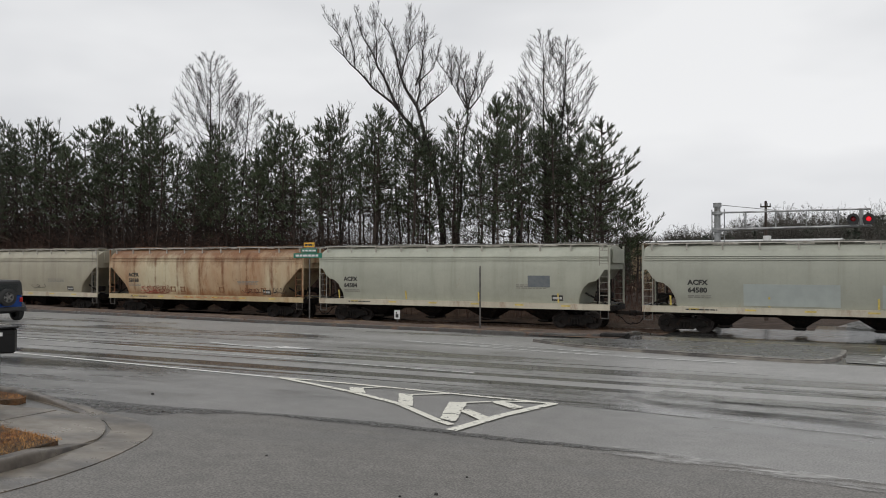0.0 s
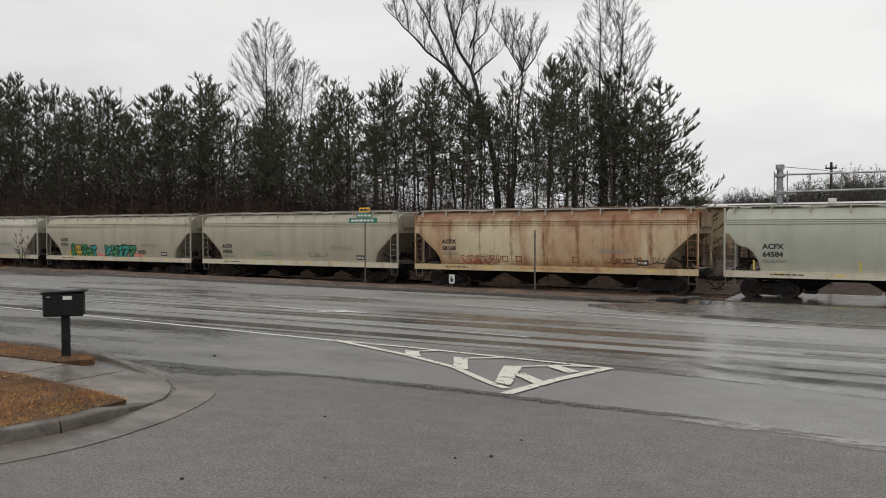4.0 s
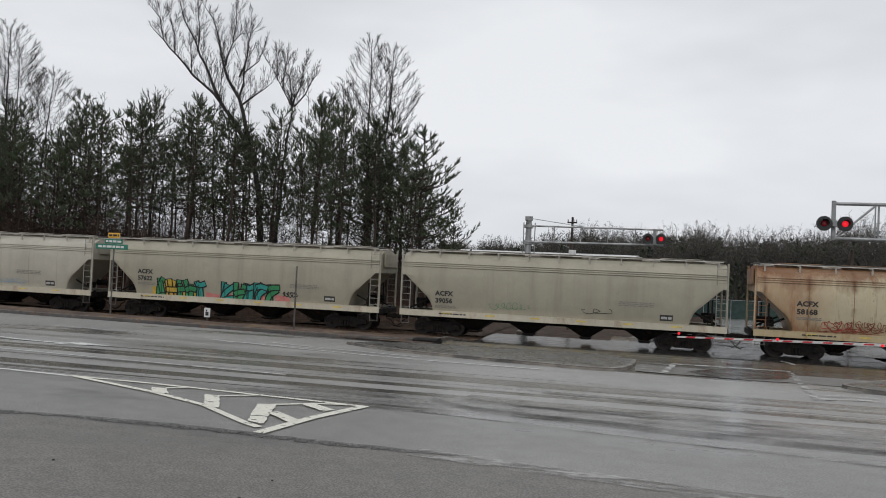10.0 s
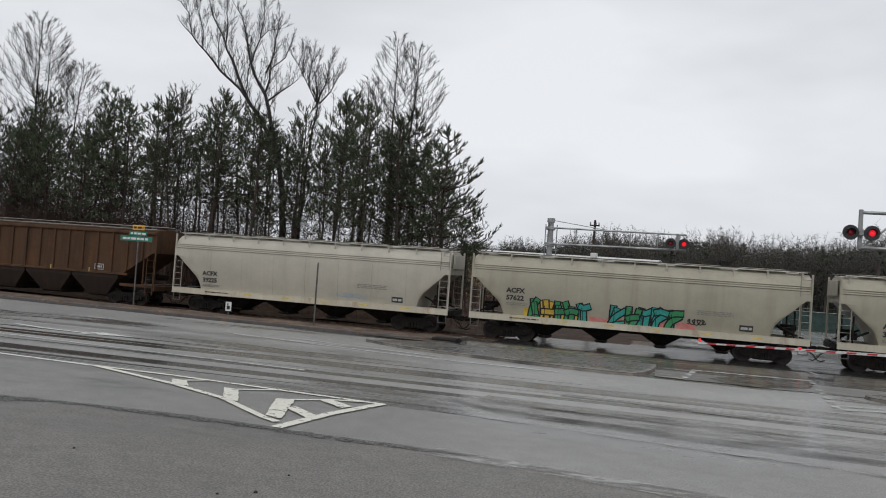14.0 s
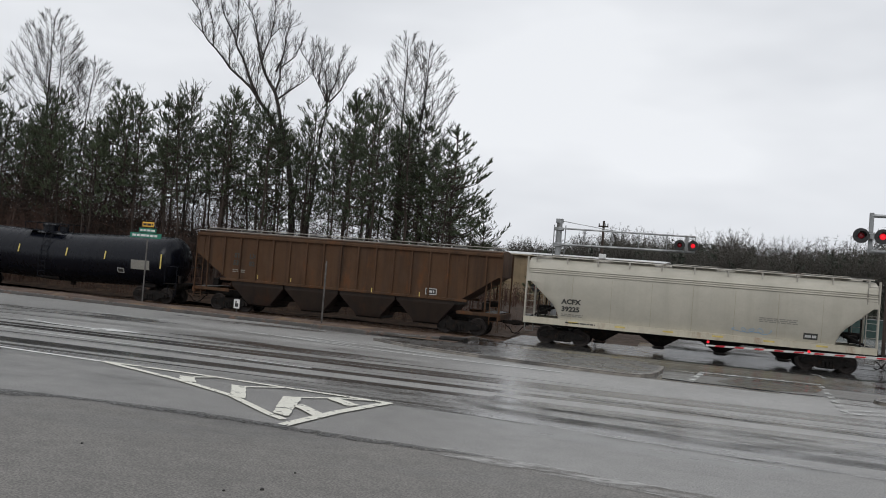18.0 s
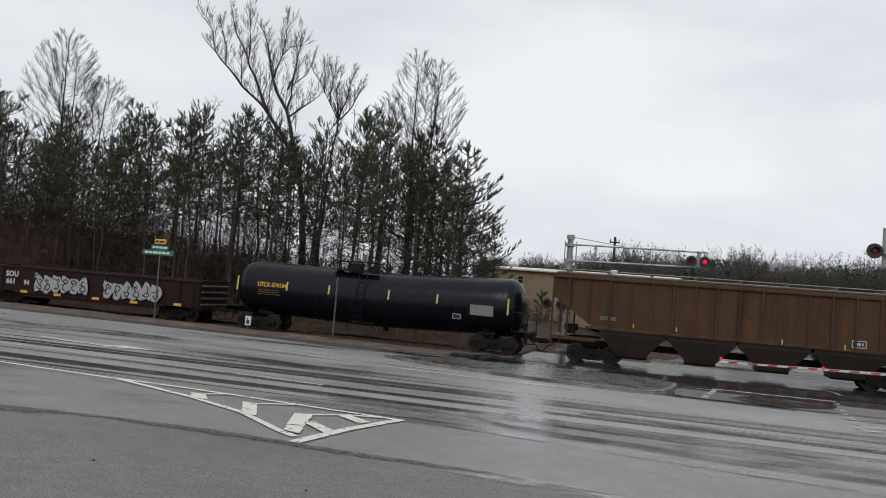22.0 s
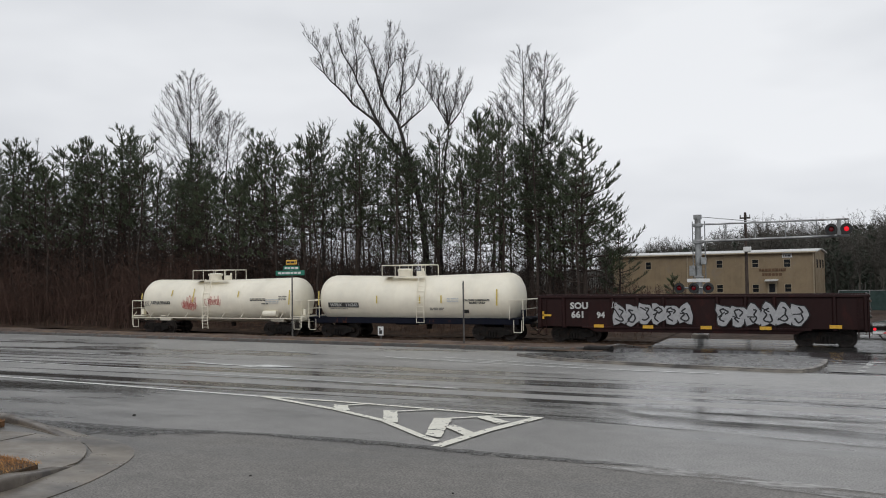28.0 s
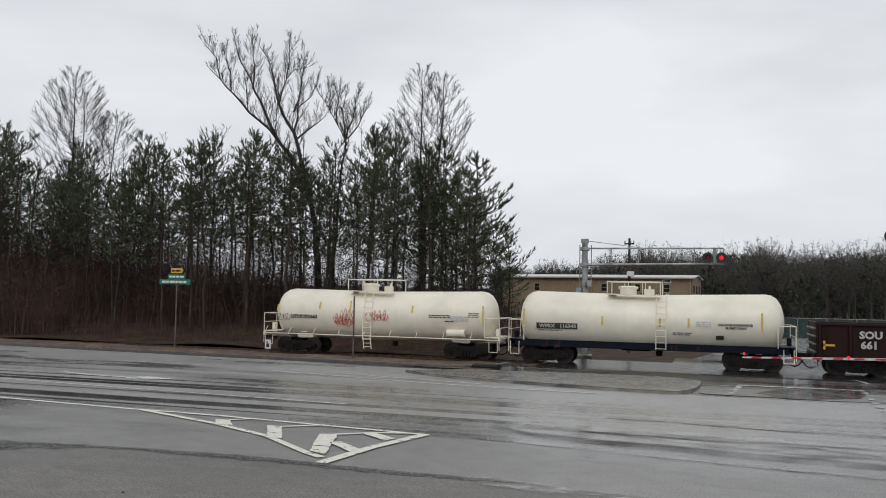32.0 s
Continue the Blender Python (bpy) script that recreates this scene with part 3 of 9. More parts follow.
    for x, y in top:
        w = lerp(x, (-14.6, -13, -11.6, -10.6, -9.7, -9.1, -7.5, -4.8, -3.2, -2.2), (0.04, 0.3, 0.74, 0.76, 0.4, 0.16, 0.3, 0.24, 0.2, 0.04)) * (1 + 0.35 * noise.noise((x * 3.1, y * 2.3, 4)))
        e = 0.06 * noise.noise((x * 4, 0, 9))
        m.v += [(x, y - w + e, ground_z(x, y) + 0.013), (x, y + e, ground_z(x, y) + 0.013)]
    m.f = [(2 * i, 2 * i + 2, 2 * i + 3, 2 * i + 1) for i in range(len(top) - 1)]
    solid("asphalt_joint", m, WET_JOINT, "dark wet broken asphalt joint across the driveway", "road joint", "structure")
    m = Mesh()
    strip(m, [(-14.5, 26.1), (-10.5, 24.95), (-8.5, 24.4), (-5.7, 24.0), (-2.8, 23.9)], 0.14, 0.015)
    strip(m, [(-12.4, 26.6), (-9.4, 25.6), (-6.6, 25.0)], 0.12, 0.015)
    solid("island_approach_lines", m, PAINT_WORN, "thin white lines beside the kerbed island", "road marking", "structure")


def kerb_run(name, pts, label, w=0.15, h=0.14, fall=0, lift=0.0, material=None):
    """A kerb with a rounded nose along points (x, y); the road lies to its right."""
    rings = []
    full = h
    for i, (x, y) in enumerate(pts):
        h = max(0.015, full * (1 - max(0, i - len(pts) + 1 + fall) / max(1, fall)))
        c = min(0.05, h * 0.3)
        prof = [(-w, 0.0), (-w, h - 0.01), (-w + 0.02, h), (-c, h), (-c * 0.45, h - c * 0.15), (-c * 0.12, h - c * 0.5), (0.0, h - c), (0.03, -0.06)]
        a, c = pts[max(0, i - 1)], pts[min(len(pts) - 1, i + 1)]
        d = Vector((c[0] - a[0], c[1] - a[1])).normalized()
        r = Vector((d.y, -d.x))
        z = ground_z(x, y) + lift
        rings.append([(x + r.x * s, y + r.y * s, z + q) for s, q in prof] + [(x + r.x * 0.015, y + r.y * 0.015, z - 0.3), (x - r.x * w, y - r.y * w, z - 0.3)])
    m = Mesh().loft(rings)
    ob = solid(name, m, material or KERB, label, "kerb", "structure", 35)
    return ob


def curve_pts(pts, step=0.4):
    """A smooth line through the points."""
    out = []
    P = [pts[0]] + list(pts) + [pts[-1]]
    for i in range(1, len(P) - 2):
        p0, p1, p2, p3 = (Vector((*q, 0)) for q in P[i - 1:i + 3])
        k = max(1, int((p2 - p1).length / step))
        for j in range(k):
            t = j / k
            q = 0.5 * ((2 * p1) + (p2 - p0) * t + (2 * p0 - 5 * p1 + 4 * p2 - p3) * t * t + (3 * p1 - p0 - 3 * p2 + p3) * t ** 3)
            out.append((q.x, q.y))
    out.append(pts[-1])
    return out


def flat_slab(name, outline, z, material, label, category, thick=0.3):
    m = Mesh()
    n = len(outline)
    top = [(x, y, ground_z(x, y) + z) for x, y in outline]
    m.add(top + [(x, y, q - thick) for x, y, q in top], [tuple(range(n))] + [(i, i + n, (i + 1) % n + n, (i + 1) % n) for i in range(n)])
    ob = solid(name, m, material, label, category, "structure")
    normals_out(ob.data)
    return ob


def build_kerbs():
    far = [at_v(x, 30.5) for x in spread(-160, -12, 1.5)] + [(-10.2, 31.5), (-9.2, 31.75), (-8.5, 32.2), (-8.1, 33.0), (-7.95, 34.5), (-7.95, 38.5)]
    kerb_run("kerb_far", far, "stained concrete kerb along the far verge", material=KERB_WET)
    island = curve_pts([(-10.3, 28.3), (-8.2, 26.7), (-5.6, 25.85), (-2.6, 25.25), (-1.1, 25.0), (-0.5, 25.6), (-0.15, 27.6), (-0.08, 29.6)])
    kerb_run("island_kerb", island, "pale worn kerb round the wet traffic island", h=0.1, material=CONCRETE)
    flat_slab("traffic_island", island + [(-0.6, 30.8), (-1.6, 31.4), (-5.0, 31.2), (-8.6, 30.4)], 0.085, ISLAND, "wet tan concrete traffic island", "traffic island")
    isl2 = curve_pts([(12.5, 22.0), (8.9, 22.4), (7.1, 23.3), (5.9, 24.4), (5.55, 25.2), (6.1, 26.3), (8.0, 28.5), (12, 31)])
    kerb_run("island_kerb", isl2[::-1], "rounded kerb of the small traffic island", h=0.1, material=CONCRETE)
    flat_slab("traffic_island", isl2, 0.085, ISLAND, "wet concrete traffic island beside the side road", "traffic island")
    # the near corner: lawn, walk, grass strip, ramp
    back = curve_pts([(-15.5, -14), (-13.2, -4.5), (-11.45, 0.4), (-9.98, 4.2), (-9.42, 5.55), (-9.24, 6.45)], 0.25)
    kerb_run("driveway_kerb", back, "dark weathered concrete kerb of the lawn", w=0.24, h=0.16)
    wing = curve_pts([(-9.235, 6.47), (-9.28, 7.1), (-9.42, 7.7), (-9.62, 8.35)], 0.12)
    kerb_run("driveway_kerb", wing, "dropped end of the weathered lawn kerb", w=0.24, h=0.155, fall=9)
    near = curve_pts([(-120, 17), (-45, 11.75), (-24.6, 10.95), (-18.8, 10.78), (-15.2, 10.62), (-13.4, 10.36), (-12.2, 10.0), (-11.3, 9.7)], 0.4)
    kerb_run("roadside_kerb", near, "pale concrete kerb along the roadside grass strip", w=0.16, fall=6)
    lawn_edge = curve_pts([(-15.73, -14), (-13.43, -4.5), (-11.68, 0.4), (-10.2, 4.25), (-9.65, 5.6), (-9.47, 6.45), (-9.52, 7.1), (-9.64, 7.7)], 0.3)
    lo = lambda x: lerp(x, (-120, -45, -19.2, -15, -12.8, -10.8, -9.7), (15.0, 9.2, 8.42, 8.42, 8.32, 8.04, 7.85))
    hi = lambda x: lerp(x, (-120, -45, -22.4, -16.8, -14.0, -11.3, -10.7), (16.0, 10.6, 9.78, 9.5, 9.46, 9.6, 9.45))
    xs = [-9.7, -10.3, -10.8, -11.6, -12.8, -15, -19.2, -30, -45, -120]
    flat_slab("lawn", lawn_edge + [(x, lo(x) - 0.03) for x in xs] + [(-120, -14)], 0.135, LAWN, "dormant orange-brown lawn behind a kerb", "lawn")
    xs = [x for x, _ in near if x < -13.5]
    tip = [(-13.45, 10.15), (-13.35, 9.95), (-13.5, 9.7)]
    flat_slab("grass_strip", [(x, y - 0.16) for x, y in near if x < -13.5] + tip + [(x, hi(x) + 0.03) for x in xs[::-1]], 0.11, LAWN, "narrow strip of dormant orange grass beside the kerb", "grass strip")
    path = thing("footpath", "wet pale concrete footpath slabs and ramp", "footpath", kind="structure")
    cuts = [-11.9, -13.3, -14.8] + [-14.8 - 1.55 * i for i in range(1, 26)] + [-120]
    for i, (xb, xa) in enumerate(zip(cuts, cuts[1:])):
        g = 0.014
        zt = 0.085 + 0.008 * noise.noise((i * 3.3, 0, 0))
        q = [(xa + g, lo(xa)), (xb - g, lo(xb)), (xb - g, hi(xb)), (xa + g, hi(xa))]
        top = [(x, y, ground_z(x, y) + zt + 0.006 * noise.noise((x, y, 7))) for x, y in q]
        part("slab", Mesh().add(top + [(x, y, z - 0.2) for x, y, z in top], [(0, 1, 2, 3), (0, 4, 5, 1), (1, 5, 6, 2), (2, 6, 7, 3), (3, 7, 4, 0)]), PATH, path)
    q = [(-11.88, lo(-11.88))] + [(x, lo(x)) for x in (-11.3, -10.8, -10.3, -9.8)] + curve_pts([(-9.62, 8.0), (-9.66, 8.42), (-10.13, 9.0), (-10.75, 9.42), (-11.3, 9.56)], 0.15) + [(-11.88, hi(-11.88) - 0.02)]
    top = [(x, y, ground_z(x, y) + lerp(x, (-11.9, -11, -9.6), (0.085, 0.07, 0.032))) for x, y in q]
    n = len(q)
    part("ramp", Mesh().add(top + [(x, y, z - 0.2) for x, y, z in top], [tuple(range(n))] + [(i, i + n, (i + 1) % n + n, (i + 1) % n) for i in range(n)]), PATH, path)
    outer = curve_pts([(-14.4, 10.75), (-12.5, 10.4), (-11.5, 10.1), (-10.88, 9.93), (-10.3, 9.8), (-9.78, 9.54), (-9.3, 9.12), (-8.93, 8.5), (-8.55, 7.45), (-8.4, 6.2), (-8.6, 5.15), (-9.11, 3.9), (-10.4, 0.2), (-12.3, -5), (-14.5, -14)], 0.25)
    inner = [(-15.4, -14), (-13.1, -4.5), (-11.38, 0.4), (-9.92, 4.2), (-9.36, 5.55), (-9.18, 6.45), (-9.22, 7.1), (-9.4, 7.7), (-9.58, 8.42), (-10.06, 9.05), (-10.72, 9.5), (-11.3, 9.68), (-12.2, 9.98), (-13.4, 10.34), (-14.4, 10.56)]
    flat_slab("gutter_apron", outer + inner, 0.018, PATH, "pale wet concrete gutter round the corner", "gutter")
    # grass blades, thickest where the lawn meets the kerb
    m = Mesh()
    random.seed(8)
    ex, ey = [p[0] for p in lawn_edge], [p[1] for p in lawn_edge]
    made = 0
    while made < 105000:
        x, y = -9.4 - 20 * random.random() ** 1.5, random.uniform(1.0, 10.9)
        on_lawn = x < np.interp(y, ey, ex) - 0.02 and y < lo(x) + 0.02
        on_strip = x < -13.45 and hi(x) < y < lerp(x, (-45, -24.6, -15.2, -13.4), (11.5, 10.75, 10.42, 10.18))
        if not (on_lawn or on_strip) or noise.noise((x * 1.6, y * 1.6, 2)) < random.uniform(-1.0, 0.25):
            made += 0.1
            continue
        made += 1
        z, a, h = ground_z(x, y) + (0.13 if on_lawn else 0.105), random.uniform(0, 6.3), random.uniform(0.015, 0.05)
        w, l = random.uniform(0.003, 0.006), random.uniform(0.015, 0.075)
        dx, dy = math.cos(a), math.sin(a)
        k = len(m.v)
        m.v += [(x - dy * w, y + dx * w, z), (x + dy * w, y - dx * w, z), (x + dx * l, y + dy * l, z + h)]
        m.f.append((k, k + 1, k + 2))
    solid("lawn_grass", m, BLADE, "short dormant straw-coloured grass blades", "grass", "stuff")


def build_pebbles():
    """Loose stones on the asphalt of the driveway mouth."""
    random.seed(17)
    for x, y, s in PEBBLES:
        m = Mesh()
        rings = [[(x + s * r * math.cos(q * 1.05) * random.uniform(0.8, 1.2), y + s * r * math.sin(q * 1.05) * random.uniform(0.8, 1.2), ground_z(x, y) + 0.004 + s * h) for q in range(6)] for r, h in ((0.9, 0.0), (1.0, 0.4), (0.6, 0.85))]
        m.loft(rings)
        solid("pebble", m, PEBBLE, "small dark loose stone on the asphalt", "stone", "")


def build_track():
    prof = [(-0.07, -0.17), (-0.07, -0.155), (-0.012, -0.13), (-0.012, -0.045), (-0.035, -0.035), (-0.035, -0.005), (-0.025, 0), (0.025, 0), (0.035, -0.005), (0.035, -0.035), (0.012, -0.045), (0.012, -0.13), (0.07, -0.155), (0.07, -0.17)]
    for s in (-1, 1):
        m = Mesh().loft([[(x, TRACK_Y + s * 0.755 + y, RAIL_Z + z) for y, z in prof] for x in (-220, -60, 0, 60, 140)])
        solid("rail", m, RAIL, "rusty steel rail with a worn bright head", "rail", "structure", group="running rails")
    m = Mesh()
    for i in range(560):
        x = -200 + i * 0.54
        if not -6.8 < x < 11.5:
            m.box((x, TRACK_Y + random.uniform(-0.03, 0.03), RAIL_Z - 0.21), (0.22, 2.6, 0.16), 0.012)
    solid("sleepers", m, TIE, "dark creosoted timber sleepers in the ballast", "sleeper", "stuff")
    for y, w in ((TRACK_Y - 1.55, 1.3), (TRACK_Y, 1.32), (TRACK_Y + 1.55, 1.3)):
        for i in range(-2, 5):
            m = Mesh().box((-0.3 + i * 2.6, y, RAIL_Z - 0.05), (2.56, w, 0.09), 0.015)
            solid("crossing_panel", m, SIDE_ASPHALT, "dark wet crossing panel between the rails", "crossing panel", "structure", group="crossing panels")


build_ground()
build_markings()
build_kerbs()
build_pebbles()
build_track()


# ---- rolling stock ----
def paint(name, base, dirt, rust, rust_amount, streak=0.5, rough=(0.4, 0.65), crown=0.0):
    """Railway car paint: broad fading, vertical run-off streaks, rust in patches along seams."""
    m = bpy.data.materials.new(name)
    m.use_nodes = True
    nt = m.node_tree
    b = nt.nodes["Principled BSDF"]
    n, ln = (lambda k: nt.nodes.new(k)), nt.links.new
    co = n("ShaderNodeTexCoord")

    def field(scale, stretch, detail, lo, hi, rough_=0.6):
        mp, nz, st = n("ShaderNodeMapping"), n("ShaderNodeTexNoise"), n("ShaderNodeMapRange")
        mp.inputs["Scale"].default_value = stretch
        nz.inputs["Scale"].default_value, nz.inputs["Detail"].default_value, nz.inputs["Roughness"].default_value = scale, detail, rough_
        st.inputs["From Min"].default_value, st.inputs["From Max"].default_value = lo, hi
        ln(co.outputs["Object"], mp.inputs["Vector"])
        ln(mp.outputs[0], nz.inputs["Vector"])
        ln(nz.outputs["Fac"], st.inputs["Value"])
        return st.outputs[0]

    def blend(a, colour, fac, amount=1.0):
        k, mu = n("ShaderNodeMix"), n("ShaderNodeMath")
        k.data_type = "RGBA"
        mu.operation = "MULTIPLY"
        mu.inputs[1].default_value = amount
        ln(fac, mu.inputs[0])
        ln(mu.outputs[0], k.inputs["Factor"])
        if isinstance(a, tuple):
            k.inputs["A"].default_value = (*a, 1)
        else:
            ln(a, k.inputs["A"])
        k.inputs["B"].default_value = (*colour, 1)
        return k.outputs["Result"]

    c = blend(base, tuple(v * 0.82 for v in base), field(0.5, (1, 1, 1), 6, 0.35, 0.65))
    c = blend(c, dirt, field(1.0, (2.2, 2.2, 0.12), 5, 0.48, 0.75), streak)
    c = blend(c, dirt, field(9.0, (1, 1, 1), 5, 0.5, 0.8), 0.25)
    if rust_amount:
        c = blend(c, rust, field(0.75, (1.3, 1, 0.55), 9, 0.66 - rust_amount * 0.3, 0.78 - rust_amount * 0.2, 0.72), 0.9)
        c = blend(c, tuple(v * 0.45 for v in rust), field(3.4, (1.4, 1, 0.4), 9, 0.7 - rust_amount * 0.18, 0.84 - rust_amount * 0.16, 0.75), 0.8)
    if crown:
        # rust that has spread down from the roof edge, up from the sill and along the weld seams
        sep, top, low, ms, mu, st = n("ShaderNodeSeparateXYZ"), n("ShaderNodeMapRange"), n("ShaderNodeMapRange"), n("ShaderNodeMath"), n("ShaderNodeMath"), n("ShaderNodeMapRange")
        ln(co.outputs["Object"], sep.inputs[0])
        top.inputs["From Min"].default_value, top.inputs["From Max"].default_value = 3.1, 4.4
        low.inputs["From Min"].default_value, low.inputs["From Max"].default_value = 1.9, 1.1
        ln(sep.outputs["Z"], top.inputs["Value"])
        ln(sep.outputs["Z"], low.inputs["Value"])
        ms.operation, mu.operation = "MAXIMUM", "ADD"
        ln(top.outputs[0], ms.inputs[0])
        ln(low.outputs[0], ms.inputs[1])
        ln(ms.outputs[0], mu.inputs[0])
        ln(field(1.1, (1.0, 1, 0.5), 9, 0.25, 0.75, 0.72), mu.inputs[1])
        st.inputs["From Min"].default_value, st.inputs["From Max"].default_value = 0.62, 1.3
        ln(mu.outputs[0], st.inputs["Value"])
        # broad orange wash, strongest over some panels
        c = blend(c, tuple(v * 1.15 for v in rust), field(0.32, (1.0, 1, 0.35), 6, 0.42, 0.66, 0.6), 0.6)
        c = blend(c, tuple(v * 0.62 for v in rust), st.outputs[0], crown)
        # stained weld seams
        sh, pp, se, sm = n("ShaderNodeMath"), n("ShaderNodeMath"), n("ShaderNodeMapRange"), n("ShaderNodeMath")
        sh.operation, pp.operation, sm.operation = "ADD", "PINGPONG", "MULTIPLY"
        sh.inputs[1].default_value = 7.875
        pp.inputs[1].default_value = 0.984
        se.inputs["From Min"].default_value, se.inputs["From Max"].default_value = 0.16, 0.0
        ln(sep.outputs["X"], sh.inputs[0])
        ln(sh.outputs[0], pp.inputs[0])
        ln(pp.outputs[0], se.inputs["Value"])
        ln(se.outputs[0], sm.inputs[0])
        ln(field(1.6, (0.6, 1, 0.9), 5, 0.4, 0.6), sm.inputs[1])
        c = blend(c, tuple(v * 0.5 for v in rust), sm.outputs[0], 0.85)
        c = blend(c, tuple(v * 0.7 for v in rust), field(1.6, (1.5, 1.5, 0.16), 9, 0.54, 0.68, 0.7), 0.8)
        c = blend(c, tuple(v * 0.35 for v in rust), field(2.4, (1, 1, 0.8), 9, 0.6, 0.72, 0.76), 0.8)
    ln(c, b.inputs["Base Color"])
    ro = n("ShaderNodeMapRange")
    ro.inputs["To Min"].default_value, ro.inputs["To Max"].default_value = rough
    ln(field(2.0, (1, 1, 0.4), 5, 0.3, 0.7), ro.inputs["Value"])
    ln(ro.outputs[0], b.inputs["Roughness"])
    fz, bp = n("ShaderNodeTexNoise"), n("ShaderNodeBump")
    fz.inputs["Scale"].default_value, fz.inputs["Detail"].default_value = 0.9, 3
    ln(co.outputs["Object"], fz.inputs["Vector"])
    bp.inputs["Strength"].default_value, bp.inputs["Distance"].default_value = 0.25, 0.05
    ln(fz.outputs["Fac"], bp.inputs["Height"])
    ln(bp.outputs[0], b.inputs["Normal"])
    return m


RUST = (0.22, 0.075, 0.028)
HOP_GREY = paint("hopper_grey_paint", (0.4, 0.37, 0.285), (0.255, 0.23, 0.172), RUST, 0.0, 0.5)
HOP_PALE = paint("hopper_pale_paint", (0.435, 0.445, 0.365), (0.275, 0.275, 0.215), (0.3, 0.16, 0.08), 0.12, 0.5)
HOP_GREEN = paint("hopper_greenish_paint", (0.405, 0.412, 0.343), (0.27, 0.27, 0.215), (0.34, 0.2, 0.1), 0.1, 0.45)
HOP_CREAM = paint("hopper_cream_paint", (0.48, 0.452, 0.378), (0.32, 0.29, 0.23), (0.3, 0.16, 0.08), 0.05, 0.35)
HOP_SILL = paint("hopper_sill_paint", (0.62, 0.57, 0.45), (0.34, 0.29, 0.21), (0.26, 0.12, 0.05), 0.34, 0.4)
HOP_RUST = paint("rusted_hopper_paint", (0.62, 0.545, 0.37), (0.5, 0.37, 0.19), (0.27, 0.085, 0.016), 0.24, 0.4, crown=0.8)
RUST_SILL = paint("rusted_sill_paint", (0.56, 0.45, 0.27), (0.36, 0.24, 0.11), (0.27, 0.1, 0.025), 0.38, 0.5)
HOP_RUST_SEAM = paint("rusted_seam_paint", (0.28, 0.13, 0.05), (0.2, 0.09, 0.04), (0.18, 0.06, 0.025), 0.8, 0.6)
HOP_BROWN = paint("brown_hopper_paint", (0.082, 0.039, 0.016), (0.02, 0.012, 0.007), (0.14, 0.046, 0.009), 0.36, 0.8, (0.75, 0.95))
# darker version of the hopper brown, for the outlet bays
HOP_BROWN_DARK = paint("dark_brown_paint", (0.032, 0.021, 0.015), (0.014, 0.011, 0.01), (0.058, 0.024, 0.012), 0.3, 1.0)
GON_RED = paint("oxide_gondola_paint", (0.024, 0.008, 0.0075), (0.01, 0.006, 0.006), (0.05, 0.012, 0.009), 0.35, 0.5)
TANK_BLACK = paint("tank_black_paint", (0.005, 0.006, 0.01), (0.009, 0.0095, 0.012), (0.05, 0.04, 0.035), 0.0, 0.4, (0.2, 0.32))
TANK_BLACK.node_tree.nodes["Principled BSDF"].inputs["Specular IOR Level"].default_value = 0.22
GON_RED.node_tree.nodes["Principled BSDF"].inputs["Specular IOR Level"].default_value = 0.2
TANK_WHITE = paint("tank_white_paint", (0.9, 0.85, 0.71), (0.75, 0.68, 0.53), (0.5, 0.38, 0.22), 0.08, 0.3, (0.3, 0.5))
TANK_BLUE = paint("tank_navy_paint", (0.005, 0.007, 0.017), (0.01, 0.01, 0.012), RUST, 0.1, 0.4)
TANK_BLUE.node_tree.nodes["Principled BSDF"].inputs["Specular IOR Level"].default_value = 0.15
IRON = mat("grimy_cast_iron", (0.016, 0.014, 0.0125), (0.009, 0.008, 0.0075), 5, (0.55, 0.85), 0.1, bump=0.008, spec=0.18, c3=(0.035, 0.021, 0.014), spots=0.3, spot_scale=3)
WHEEL_TREAD = mat("wheel_steel", (0.04, 0.03, 0.025), (0.022, 0.018, 0.016), 4, (0.45, 0.7), 0.3)
DARK_STEEL = mat("dark_galvanised_steel", (0.16, 0.155, 0.145), (0.08, 0.078, 0.072), 4, (0.45, 0.7), 0.4, c3=(0.12, 0.06, 0.03), spots=0.2)
LADDER_GREY = mat("grey_ladder_paint", (0.34, 0.325, 0.285), (0.2, 0.185, 0.155), 3, (0.45, 0.65), 0.1)
# paleness includes the wet sky sheen along roof edges, put into the colour
RAIL_PALE = mat("galvanised_rail_sky_sheen", (0.5, 0.48, 0.43), (0.3, 0.27, 0.23), 3, (0.4, 0.6), 0.2)
MARK_BLACK = mat("stencil_black", (0.02, 0.02, 0.02), (0.05, 0.05, 0.045), 9, (0.5, 0.7))
MARK_DIM = mat("stencil_faded", (0.19, 0.185, 0.16), (0.28, 0.27, 0.24), 12, (0.5, 0.7))
MARK_FAINT = mat("stencil_faint_blue", (0.5, 0.53, 0.56), (0.58, 0.58, 0.55), 9, (0.5, 0.7))
MARK_WHITE = mat("stencil_white", (0.6, 0.6, 0.58), (0.4, 0.4, 0.39), 9, (0.5, 0.7))
MARK_OCHRE = mat("stencil_ochre", (0.22, 0.12, 0.03), (0.14, 0.08, 0.025), 9, (0.4, 0.6))
MARK_YELLOW = mat("stencil_yellow", (0.75, 0.42, 0.03), (0.55, 0.32, 0.04), 9, (0.4, 0.6))
PATCH_GREY = mat("overpaint_grey", (0.13, 0.15, 0.16), (0.17, 0.185, 0.19), 4, (0.4, 0.6))
PATCH_PALE = mat("overpaint_pale", (0.42, 0.46, 0.43), (0.37, 0.4, 0.38), 1.5, (0.4, 0.6))
REFLECTIVE = mat("reflective_yellow", (0.75, 0.6, 0.16), (0.5, 0.38, 0.1), 6, (0.35, 0.5))
